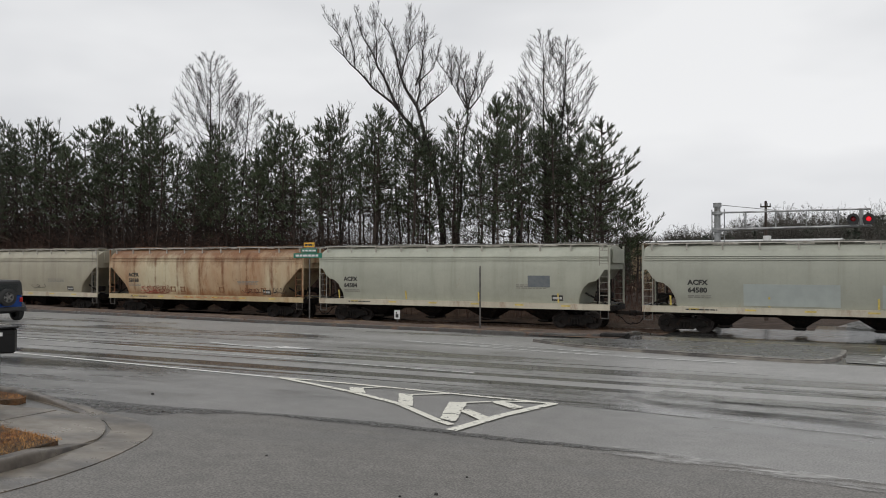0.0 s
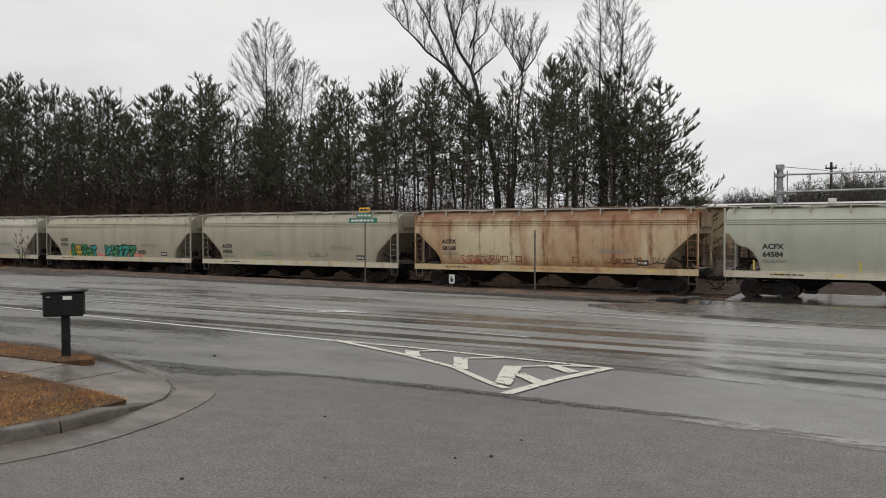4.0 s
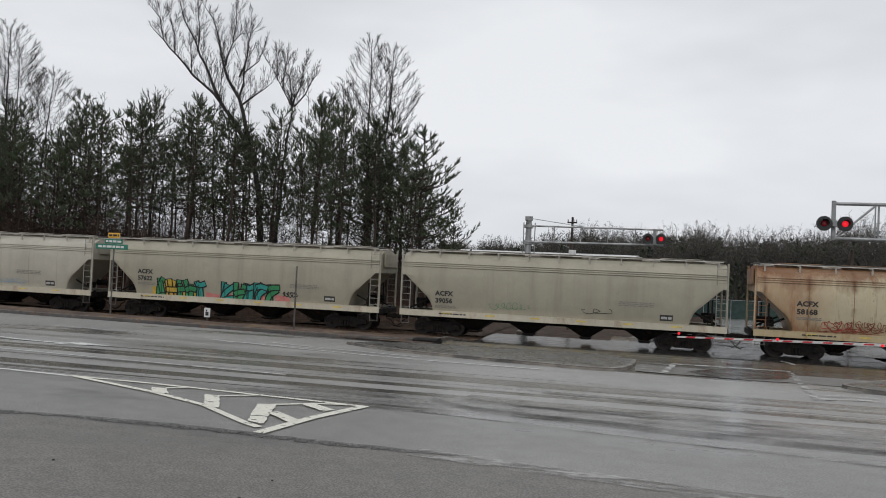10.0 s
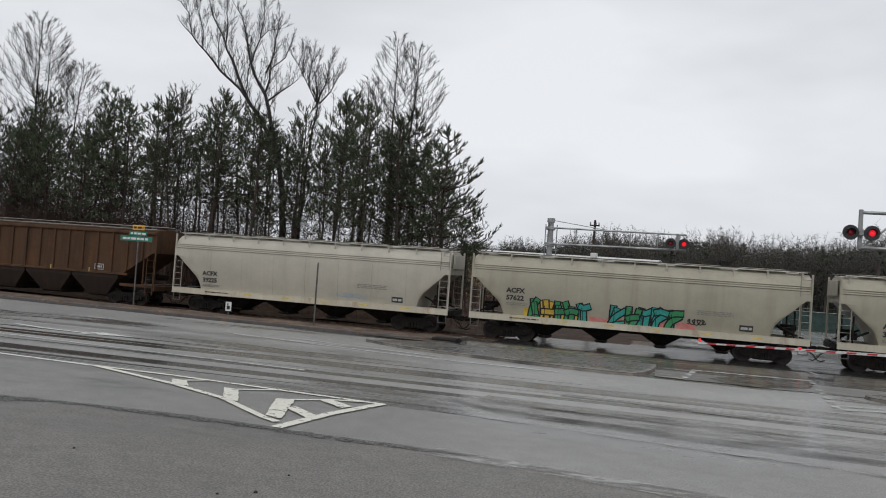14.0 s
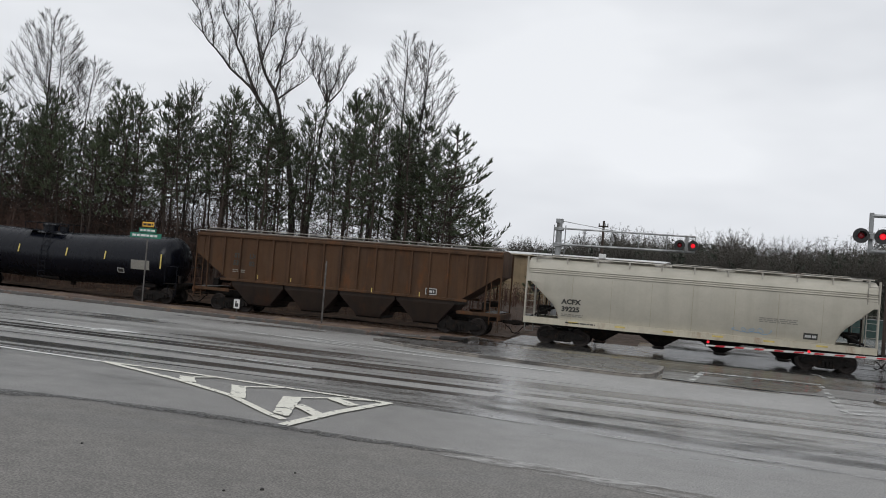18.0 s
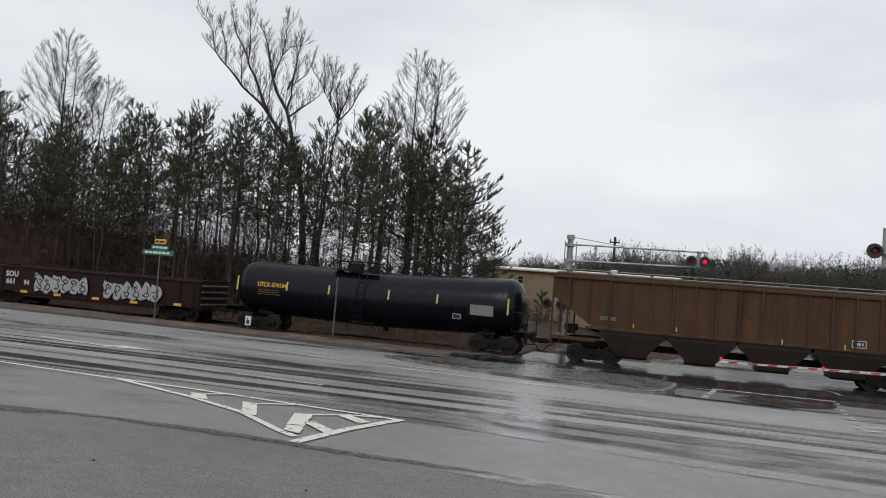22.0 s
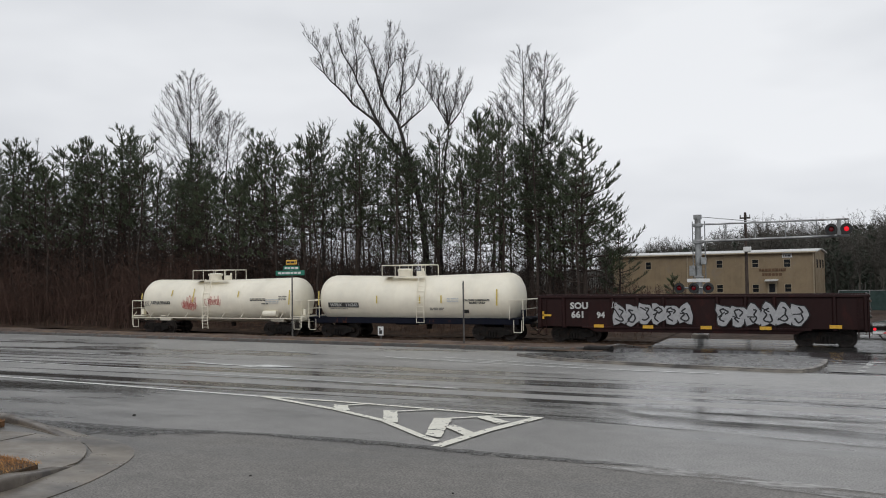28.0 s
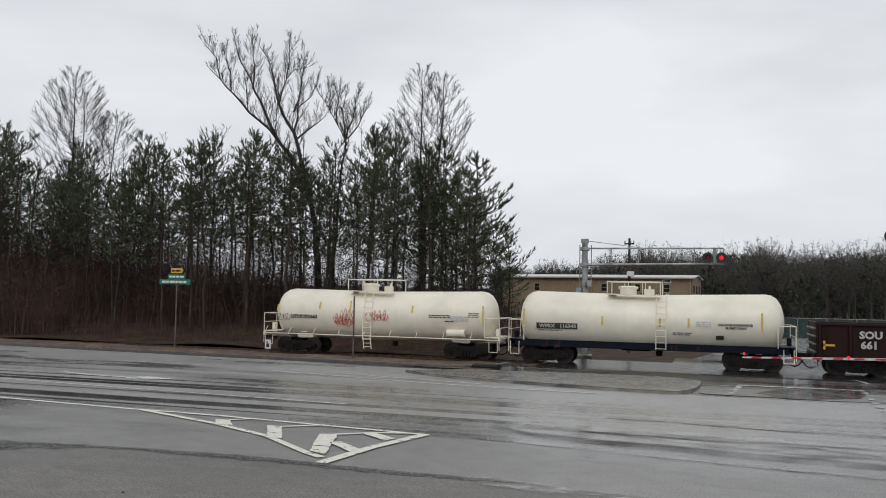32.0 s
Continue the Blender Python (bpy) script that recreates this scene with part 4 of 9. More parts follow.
SPRAY = {c: mat("spray_paint_" + c, v, None, 5, (0.45, 0.7)) for c, v in dict(green=(0.05, 0.3, 0.12), teal=(0.04, 0.35, 0.3), yellow=(0.62, 0.42, 0.06), orange=(0.6, 0.2, 0.06),
         pink=(0.6, 0.22, 0.2), black=(0.012, 0.012, 0.014), white=(0.42, 0.42, 0.43), red=(0.5, 0.06, 0.05), blue=(0.25, 0.42, 0.6), rust=(0.22, 0.05, 0.025), grey=(0.14, 0.16, 0.14)).items()}


def wheel_mesh():
    prof = [(-0.07, 0.49), (-0.045, 0.49), (-0.035, 0.46), (0.07, 0.45), (0.07, 0.39), (0.03, 0.37), (0.01, 0.18), (0.06, 0.13), (0.09, 0.1), (0.09, 0.0)]
    back = [(-0.07, 0.0), (-0.07, 0.12), (-0.03, 0.18), (-0.02, 0.36), (-0.07, 0.39)]
    n, prof = 20, [p for p in back + prof]
    m = Mesh()
    rings = [[(r * math.cos(2 * math.pi * i / n), -y, r * math.sin(2 * math.pi * i / n)) for y, r in prof] for i in range(n)]
    k = len(prof)
    m.add([p for r in rings for p in r], [(i * k + j, ((i + 1) % n) * k + j, ((i + 1) % n) * k + j + 1, i * k + j + 1) for i in range(n) for j in range(k - 1)])
    return m


SHARED = {}


def shared(key, make):
    if key not in SHARED:
        SHARED[key] = make()
    return SHARED[key]


def wheelset_mesh():
    m, w = Mesh(), wheel_mesh()
    m.add(w.v, w.f, Matrix.Translation((0, -0.76, 0)))
    m.add(w.v, w.f, Matrix.Translation((0, 0.76, 0)) @ Matrix.Rotation(math.pi, 4, "Z"))
    m.tube((0, -1.02, 0), (0, 1.02, 0), 0.08, n=10)
    for s in (-1, 1):
        for a in range(3):
            m.box((0.055 * math.cos(a * 2.1), s * 1.03, 0.055 * math.sin(a * 2.1)), (0.03, 0.03, 0.03))
    return m.data("wheelset", WHEEL_TREAD, 40)


def side_frame_mesh():
    m = Mesh()
    outer = [(-1.15, 0.36), (-1.15, 0.56), (-0.95, 0.66), (-0.55, 0.74), (0.55, 0.74), (0.95, 0.66), (1.15, 0.56), (1.15, 0.36), (0.82, 0.36), (0.62, 0.3), (0.42, 0.18), (-0.42, 0.18), (-0.62, 0.3), (-0.82, 0.36)]
    m.prism(outer, "y", -0.09, 0.09)
    for s in (-1, 1):
        m.tube((s * 0.89, -0.16, 0.46), (s * 0.89, 0.12, 0.46), 0.13, n=12)
        m.box((s * 0.28, -0.1, 0.4), (0.05, 0.06, 0.36))
    for x in (-0.16, 0, 0.16):
        m.tube((x, -0.12, 0.24), (x, -0.12, 0.5), 0.07, n=10)
    m.box((0, -0.11, 0.56), (0.46, 0.1, 0.12), 0.02)
    return m.data("side_frame", IRON, 40)


def bolster_mesh():
    m = Mesh().box((0, 0, 0.58), (0.4, 2.1, 0.26), 0.04)
    m.box((0, 0, 0.78), (0.34, 0.5, 0.16), 0.03)
    for s in (-1, 1):
        m.tube((-1.25, s * 0.45, 0.32), (1.25, s * 0.45, 0.32), 0.03, n=6)
        for x in (-0.42, 0.42):
            m.box((x, s * 0.76, 0.5), (0.07, 0.2, 0.3), 0.015)
    return m.data("bolster", IRON, 40)


WHEELSETS = []


def bogie(car, x):
    b = part("bogie", shared("bolster", bolster_mesh), None, car, "grimy cast-iron bogie")
    b.matrix_basis = pose(x, 0, 0)
    for s in (-1, 1):
        part("side_frame", shared("side_frame", side_frame_mesh), None, b, at=pose(0, s * 1.0, 0, 0, 0, 0 if s < 0 else 180))
    for d in (-0.89, 0.89):
        w = part("wheelset", shared("wheelset", wheelset_mesh), None, b, at=pose(d, 0, 0.46))
        WHEELSETS.append((w, d))


def coupler_mesh():
    m = Mesh().box((0.35, 0, 0.86), (0.7, 0.16, 0.2), 0.03)
    m.box((0.78, 0.03, 0.86), (0.26, 0.3, 0.28), 0.06)
    m.box((0.9, -0.1, 0.86), (0.16, 0.12, 0.26), 0.04)
    return m.data("coupler", IRON, 40)


def hose_mesh():
    pts = [(0.2, -0.35, 0.72), (0.42, -0.36, 0.6), (0.6, -0.3, 0.36), (0.8, -0.2, 0.27), (0.98, -0.1, 0.34)]
    return Mesh().path(pts, 0.028, 6).data("air_hose", IRON, 50)


def couplings(car, half):
    for s in (-1, 1):
        turn = pose(s * (half - 0.12), 0, 0, 0, 0, 0 if s > 0 else 180)
        part("coupler", shared("coupler", coupler_mesh), None, car, at=turn)
        part("air_hose", shared("hose", hose_mesh), None, car, at=turn)


def face(x, z, y=-1.6):
    """A pose on the near side of a car, upright, reading along x."""
    return pose(x, y, z, 90, 0, 0)


def bars(parent, x, z, w, rows, material, y=-1.6, h=0.045, gap=0.1, name="stencilled_line"):
    """Small unreadable writing as broken bars."""
    m = Mesh()
    for r in range(rows):
        u = 0.0
        while u < w - 0.05:
            k = min(random.uniform(0.1, 0.34), w - u)
            m.box((x + u + k / 2, y, z - r * gap), (k, 0.006, h))
            u += k + 0.05
    return tagged(part(name, m, material, parent), kind="stuff")


def spray_blob(m, x, z, w, h, y, seed):
    """One fat letter-like figure: a wavy closed outline."""
    r = random.Random(seed)
    n = 14
    ph, a = r.uniform(0, 6), r.uniform(0.1, 0.22)
    out = []
    for i in range(n):
        t = 2 * math.pi * i / n
        k = 1 + a * math.sin(3 * t + ph) + 0.08 * math.sin(5 * t + ph * 2)
        cx, sz = math.cos(t), math.sin(t)
        sq = 1 / max(abs(cx), abs(sz)) ** 0.6
        out.append((x + w / 2 * cx * k * sq * 0.86, z + h / 2 * sz * k * sq * 0.86))
    m.add([(x, y, z)] + [(p[0], y, p[1]) for p in out], [(0, 1 + i, 1 + (i + 1) % n) for i in range(n)])


def spray_line(m, pts, w, y):
    """One stroke: an unbroken ribbon of that width with squared ends."""
    P = [Vector((px, 0, pz)) for px, pz in pts]
    P[0], P[-1] = P[0] + (P[0] - P[1]).normalized() * w * 0.3, P[-1] + (P[-1] - P[-2]).normalized() * w * 0.3
    k = len(m.v)
    for i, p in enumerate(P):
        d = (P[min(i + 1, len(P) - 1)] - P[max(i - 1, 0)]).normalized()
        q = Vector((-d.z, 0, d.x)) * w / 2
        m.v += [(p.x - q.x, y, p.z - q.z), (p.x + q.x, y, p.z + q.z)]
    m.f += [(k + 2 * i, k + 2 * i + 1, k + 2 * i + 3, k + 2 * i + 2) for i in range(len(P) - 1)]


def graffiti(car, x, z, w, h, fills, line, seed, y=-1.6, letters=5, outline=0.05, bubble=False, fat=0.24):
    """Tangled lettering as plain shapes: no word."""
    r = random.Random(seed)
    step = w / letters
    for i in range(letters):
        cx, cz = x + (i + 0.5) * step, z + r.uniform(-0.05, 0.05)
        back, fill, ink = Mesh(), Mesh(), Mesh()
        d = y - 0.0015 * (i % 3) if bubble else y - 0.016 * (i % 2)
        if bubble:
            lw, lh, s = step * 1.25, h * r.uniform(0.95, 1.08), r.randint(0, 9999)
            spray_blob(back, cx, cz, lw + outline * 2, lh + outline * 2, d - 0.001, s)
            spray_blob(fill, cx, cz, lw, lh, d - 0.006, s)
            form = r.randrange(3)
            inner = [(0, 0.36), (0.26, 0.2), (0.1, 0.02), (0.3, -0.2), (0.02, -0.36), (-0.28, -0.2), (-0.12, 0.05), (-0.28, 0.24), (-0.02, 0.34)]
            inner = inner[form * 2:] + inner[:form * 2]
            spray_line(ink, curve_pts([(cx + (u + r.gauss(0, 0.04)) * lw * 0.8, cz + (v + r.gauss(0, 0.04)) * lh * 0.85) for u, v in inner[:6 + form]], 0.05), 0.075, d - 0.011)
            spray_line(ink, [(cx - lw * 0.3, cz + lh * r.uniform(-0.3, 0.3)), (cx + lw * 0.05, cz + lh * r.uniform(-0.15, 0.15))], 0.06, d - 0.0125)
        else:
            n = r.randint(3, 4)
            stem = cx - step * r.uniform(0.2, 0.38)
            for k in range(n):
                x0, x1 = cx + step * r.uniform(-0.5, 0.2), cx + step * r.uniform(-0.2, 0.55)
                za, zb = cz - h * r.uniform(0.25, 0.5), cz + h * r.uniform(0.2, 0.52)
                pts = [(x0, za), (x0 + (x1 - x0) * r.uniform(0.2, 0.7), (za + zb) / 2), (x1, zb)]
                if k == 0:
                    pts = [(stem, cz - h * 0.46), (stem + step * r.uniform(-0.1, 0.15), cz), (stem + step * r.uniform(-0.1, 0.1), cz + h * r.uniform(0.38, 0.5))]
                elif k == n - 1:
                    zz = cz + h * r.choice((-0.38, 0.0, 0.36))
                    pts = [(stem, zz), (cx, zz + h * r.uniform(-0.06, 0.1)), (cx + step * 0.45, zz + h * r.uniform(-0.12, 0.12))]
                pts = curve_pts(pts, 0.12)
                wide = min(fat, step * 0.5)
                spray_line(back, pts, wide + outline * 2.0, d - 0.001 - 0.003 * k)
                spray_line(fill, pts, wide, d - 0.0025 - 0.003 * k)
                if k == 0:
                    spray_line(ink, [(q[0] + wide * 0.3, q[1] - 0.03) for q in pts[1:-1]], 0.03, d - 0.0145)
        letter = part("graffiti", back, SPRAY[line], car, "spray-painted graffiti figure")
        part("graffiti_fill", fill, SPRAY[fills[i % len(fills)]], letter)
        part("graffiti_line", ink, SPRAY[line], letter)


def tag_scrawl(car, x, z, w, h, colour, seed, y=-1.6, width=0.03, strokes=5):
    """A scribbled tag, one unbroken looping line: no word."""
    r = random.Random(seed)
    n = strokes * 14
    ph, f2, a2 = r.uniform(0, 6.3), r.uniform(1.4, 2.3), r.uniform(0.15, 0.35)
    pts = []
    for i in range(n + 1):
        t = i / n
        a = ph + 2 * math.pi * strokes * t
        k = 0.55 + 0.45 * noise.noise((t * strokes * 1.1, seed, 0))
        pts.append((x + w * t + w / strokes * 0.95 * math.cos(a) * k, z + h * 0.5 * (math.sin(a) * k + a2 * math.sin(a * f2 + ph))))
    m = Mesh()
    for i, (px, pz) in enumerate(pts):
        (ax, az), (bx, bz) = pts[max(0, i - 1)], pts[min(n, i + 1)]
        d = math.hypot(bx - ax, bz - az) or 1
        q = width / 2 * (0.7 + 0.5 * noise.noise((i * 0.3, seed, 4)))
        m.v += [(px + (bz - az) / d * q, y - 0.003, pz - (bx - ax) / d * q), (px - (bz - az) / d * q, y - 0.003, pz + (bx - ax) / d * q)]
    m.f = [(2 * i, 2 * i + 1, 2 * i + 3, 2 * i + 2) for i in range(n)]
    part("graffiti_tag", m, SPRAY[colour], car, "scribbled spray-paint tag")


SIDE = ((1.3, 1.385), (1.5, 1.43), (1.7, 1.47), (2.0, 1.515), (2.3, 1.545), (2.7, 1.57), (3.1, 1.58), (3.55, 1.55))


def side_y(z):
    """Half width of a curved-side hopper at a height."""
    return lerp(z, [a for a, _ in SIDE], [b for _, b in SIDE])


def on_side(car, z, make, y=-1.6):
    """Lays what make() adds at the flat side y onto the curved side round the height z."""
    seen = {o.name for o in car.children_recursive}
    out = make()
    lean = math.atan2(side_y(z + 0.3) - side_y(z - 0.3), 0.6)
    m = Matrix.Translation((0, -side_y(z) - 0.012, z)) @ Matrix.Rotation(lean, 4, "X") @ Matrix.Translation((0, -y, -z))
    for o in car.children_recursive:
        if o.name not in seen and o.parent.name in seen or o.parent == car and o.name not in seen:
            o.matrix_basis = m @ o.matrix_basis
    return out


def ladder_mesh(w, z0, z1, n):
    m = Mesh()
    for s in (-1, 1):
        m.box((s * w / 2, 0, (z0 + z1) / 2), (0.045, 0.03, z1 - z0), 0.006)
    for i in range(n):
        m.tube((-w / 2, 0, z0 + (z1 - z0) * (i + 0.5) / n), (w / 2, 0, z0 + (z1 - z0) * (i + 0.5) / n), 0.014, n=6)
    return m


def hopper(name, label, L, skin, seam, sill_skin, rounded=False, trim=DARK_STEEL):
    """A curved-side covered hopper, origin at the rail under its middle."""
    car = thing(name, label, "hopper car", group="cars of the freight train")
    H = L / 2
    half = [(0.0, 4.40), (0.55, 4.38), (1.0, 4.27), (1.3, 4.1), (1.46, 3.88)] + [(b, a) for a, b in SIDE[::-1]]
    ring = [(-y, z) for y, z in half[::-1]] + half[1:]
    if rounded:
        slope = lambda d: lerp(d, (0.3, 0.6, 0.8, 1.15, 1.45, 1.65, 1.75), (3.15, 2.72, 2.55, 2.47, 2.2, 1.8, 1.3))
    else:
        slope = lambda d: lerp(d, (0.3, 1.45, 1.62, 1.75, 1.82), (3.15, 2.1, 1.88, 1.6, 1.3))
    st = [0.12, 0.3, 0.6, 0.8, 1.15, 1.3, 1.45, 1.55, 1.65, 1.75] if rounded else [0.12, 0.3, 0.9, 1.45, 1.62, 1.75, 1.82]
    xs = [-H + d for d in st] + spread(-H + 2.4, H - 2.4, 2.2) + [H - d for d in st[::-1]]
    rings = []
    for x in xs:
        lo = slope(H - abs(x))
        rings.append([(x, y * (1 if z > lo else 1.0), max(z, lo)) for y, z in ring])
    body = part("body", Mesh().loft(rings), skin, car, smooth=50)
    normals_out(body.data)
    # weld seams and the three bands under the roof edge
    for z in (3.62, 3.72, 3.82):
        for s in (-1, 1):
            part("side_rib", Mesh().box((0, s * (1.56 if z < 3.7 else 1.52 if z < 3.8 else 1.5), z), (L - 0.35, 0.05, 0.035), 0.012), skin, body)
    k = 8
    for i in range(1, k):
        x = -H + 0.5 + (L - 1.0) * i / k
        for s in (-1, 1):
            lo = max(1.3, slope(H - abs(x)))
            zs = [lo + (3.5 - lo) * q / 6 for q in range(7)]
            part("weld_seam", Mesh().loft([[(x + a, s * (side_y(z) + b), z) for a, b in ((-0.016, -0.02), (-0.012, 0.004), (0.012, 0.004), (0.016, -0.02))] for z in zs]), seam, body)
    # side sill
    for s in (-1, 1):
        m = Mesh().box((0, s * 1.5, 1.19), (L - 0.1, 0.16, 0.3), 0.02)
        m.box((0, s * 1.48, 1.045), (L - 0.1, 0.2, 0.03)).box((0, s * 1.44, 1.335), (L - 0.1, 0.3, 0.02))
        sill = part("side_sill", m, sill_skin, car)
        if s < 0:
            bars(sill, -H + 2.2, 1.2, 1.5, 1, MARK_BLACK, -1.585, 0.06)
            for i in range(6):
                x = -H + 2.6 + i * (L - 5) / 5
                part("reflector", Mesh().box((x, -1.585, 1.22), (0.5, 0.006, 0.08)), REFLECTIVE, sill)
    m = Mesh().box((0, 0, 0.98), (L - 0.2, 0.6, 0.3), 0.03)
    part("centre_sill", m, IRON, car)
    # outlets
    for i in range(4):
        x = -H + 3.9 + (L - 7.8) * i / 3
        m = Mesh()
        m.loft([[(x + a * w, b * d, z) for a, b in ((-1, -1), (1, -1), (1, 1), (-1, 1))] for w, d, z in ((1.5, 1.42, 1.28), (1.15, 1.3, 1.02), (0.22, 0.62, 0.4), (0.2, 0.6, 0.3))])
        o = part("outlet_hopper", m, IRON, car)
        m = Mesh().box((x, 0, 0.3), (0.5, 1.4, 0.08), 0.02).tube((x - 0.3, -0.85, 0.36), (x + 0.3, -0.85, 0.36), 0.05)
        part("outlet_gate", m, IRON, o)
    # end posts, slope braces, ladders, platform
    for e in (-1, 1):
        end = part("end_frame", Mesh().box((e * (H - 0.06), 0, 1.12), (0.14, 3.0, 0.28), 0.02), IRON, car)
        for s in (-1, 1):
            part("corner_post", Mesh().box((e * (H - 0.09), s * 1.5, 2.85), (0.09, 0.09, 3.1), 0.012), skin, end)
            part("ladder", ladder_mesh(0.46, 1.3, 3.0 if s * e > 0 else 4.3, 5 if s * e > 0 else 9), seam if seam is HOP_RUST_SEAM else LADDER_GREY, end, at=pose(e * (H - 0.36), s * 1.55, 0))
            m = Mesh()
            m.tube((e * (H - 0.15), s * 1.0, 1.25), (e * (H - 1.5), s * 1.0, 1.9), 0.05)
            m.tube((e * (H - 0.75), s * 1.3, 1.3), (e * (H - 0.75), s * 1.3, 2.6), 0.04)
            part("end_brace", m, IRON, end)
            part("corner_step", Mesh().box((e * (H - 0.35), s * 1.5, 0.62), (0.46, 0.06, 0.04)).box((e * (H - 0.56), s * 1.5, 0.82), (0.04, 0.05, 0.42)).box((e * (H - 0.14), s * 1.5, 0.82), (0.04, 0.05, 0.42)), trim, end)
        m = Mesh().box((e * (H - 0.04), 0.2, 3.85), (0.05, 2.3, 0.75), 0.01)
        part("end_sheet", m, skin, end)
        part("end_platform", Mesh().box((e * (H - 0.28), 0, 1.34), (0.5, 2.6, 0.03)), trim, end)
        part("air_reservoir", Mesh().tube((e * (H - 0.4), 0.55, 1.75), (e * (H - 1.15), 0.55, 1.75), 0.16, n=12), IRON, end)
        part("brake_valve", Mesh().box((e * (H - 0.9), -0.4, 1.62), (0.4, 0.4, 0.35), 0.04), IRON, end)
    # roof: running board on brackets, hatches, edge rail
    top = part("running_board", Mesh().box((0, 0.55, 4.53), (L - 0.2, 0.5, 0.035)).box((0, -0.55, 4.53), (L - 0.2, 0.5, 0.035)), trim, car)
    for i in range(11):
        x = -H + 0.5 + (L - 1.0) * i / 10
        for s in (-1, 1):
            part("board_bracket", Mesh().prism([(s * 0.78, 4.4), (s * 1.27, 4.4), (s * 1.27, 4.13), (s * 1.33, 4.13), (s * 1.33, 4.44), (s * 0.78, 4.44)], "x", x - 0.035, x + 0.035), RAIL_PALE, top)
    for s in (-1, 1):
        part("roof_rail", Mesh().tube((-H + 0.3, s * 1.3, 4.46), (H - 0.3, s * 1.3, 4.46), 0.03), RAIL_PALE, top)
    for i in range(5):
        x = -H + 2.2 + (L - 4.4) * i / 4
        part("hatch_cover", Mesh().box((x, 0, 4.5), (2.2, 0.55, 0.16), 0.04), skin, top)
    for x in (-H + 2.05, H - 2.05):
        bogie(car, x)
    couplings(car, H)
    return car


def ribbed_hopper(L):
    car = thing("covered_hopper", "brown ribbed steel hopper car streaked with rust", "hopper car", group="cars of the freight train")
    H = L / 2
    slope = lambda d: 3.15 - 1.35 * min(1, max(0, (d - 0.25) / 2.0))
    st = [0.12, 0.25, 1.2, 2.25]
    xs = [-H + d for d in st] + spread(-H + 3, H - 3, 2.5) + [H - d for d in st[::-1]]
    sec = [(-1.5, 1.8), (-1.5, 4.32), (-1.35, 4.45), (0, 4.6), (1.35, 4.45), (1.5, 4.32), (1.5, 1.8)]
    body = part("body", Mesh().loft([[(x, y, max(z, slope(H - abs(x)))) for y, z in sec] for x in xs]), HOP_BROWN, car)
    normals_out(body.data)
    for i in range(17):
        x = -H + 0.9 + (L - 1.8) * i / 16
        lo = max(1.8, slope(H - abs(x)))
        for s in (-1, 1):
            part("side_rib", Mesh().box((x, s * 1.55, (lo + 4.25) / 2), (0.1, 0.12, 4.25 - lo), 0.02), HOP_BROWN, body)
    for s in (-1, 1):
        part("top_chord", Mesh().box((0, s * 1.54, 4.3), (L - 0.2, 0.14, 0.16), 0.02), HOP_BROWN, body)
        part("side_sill", Mesh().box((0, s * 1.54, 1.82), (L - 3.6, 0.14, 0.14), 0.02), HOP_BROWN, body)
    for i in range(4):
        x = -H + 4.1 + (L - 8.2) * i / 3
        w = (L - 8.2) / 6 - 0.05
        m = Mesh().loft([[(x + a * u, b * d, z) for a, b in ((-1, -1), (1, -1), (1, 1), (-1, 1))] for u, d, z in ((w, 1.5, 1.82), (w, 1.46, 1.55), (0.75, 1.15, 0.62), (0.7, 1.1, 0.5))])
        o = part("outlet_bay", m, HOP_BROWN_DARK, car)
        part("outlet_gate", Mesh().box((x, 0, 0.46), (1.5, 1.9, 0.1), 0.02), IRON, o)
    part("centre_sill", Mesh().box((0, 0, 0.98), (L - 0.2, 0.6, 0.32), 0.03), IRON, car)
    for e in (-1, 1):
        end = part("end_frame", Mesh().box((e * (H - 0.08), 0, 1.1), (0.18, 3.0, 0.3), 0.02).box((e * (H - 1.2), -1.45, 1.2), (2.3, 0.1, 0.18), 0.02).box((e * (H - 1.2), 1.45, 1.2), (2.3, 0.1, 0.18), 0.02), HOP_BROWN, car)
        for s in (-1, 1):
            m = Mesh().box((e * (H - 0.08), s * 1.45, 2.8), (0.08, 0.08, 3.1), 0.01)
            m.tube((e * (H - 0.85), s * 1.42, 1.2), (e * (H - 0.85), s * 1.42, 2.75), 0.05)
            part("corner_post", m, HOP_BROWN, end)
            part("ladder", ladder_mesh(0.46, 0.7, 4.4 if s * e > 0 else 2.9, 9 if s * e > 0 else 6), HOP_BROWN, end, at=pose(e * (H - 0.34), s * 1.52, 0))
        part("end_platform", Mesh().box((e * (H - 0.5), 0, 1.3), (0.8, 2.6, 0.03)), DARK_STEEL, end)
        part("air_reservoir", Mesh().tube((e * (H - 0.5), 0.5, 1.7), (e * (H - 1.2), 0.5, 1.7), 0.17, n=12), IRON, end)
        part("brake_valve", Mesh().box((e * (H - 1.0), -0.5, 1.6), (0.4, 0.4, 0.4), 0.04), IRON, end)
    # pale boards: the sky's sheen on their wet tops is painted in
    top = part("running_board", Mesh().box((0, 0, 4.73), (L - 0.2, 0.7, 0.03)).box((0, -1.3, 4.54), (L - 0.3, 0.3, 0.03)), RAIL_PALE, car)
    for i in range(9):
        part("board_bracket", Mesh().box((-H + 0.6 + (L - 1.2) * i / 8, 0, 4.62), (0.06, 2.4, 0.1)), DARK_STEEL, top)
    y = -1.515
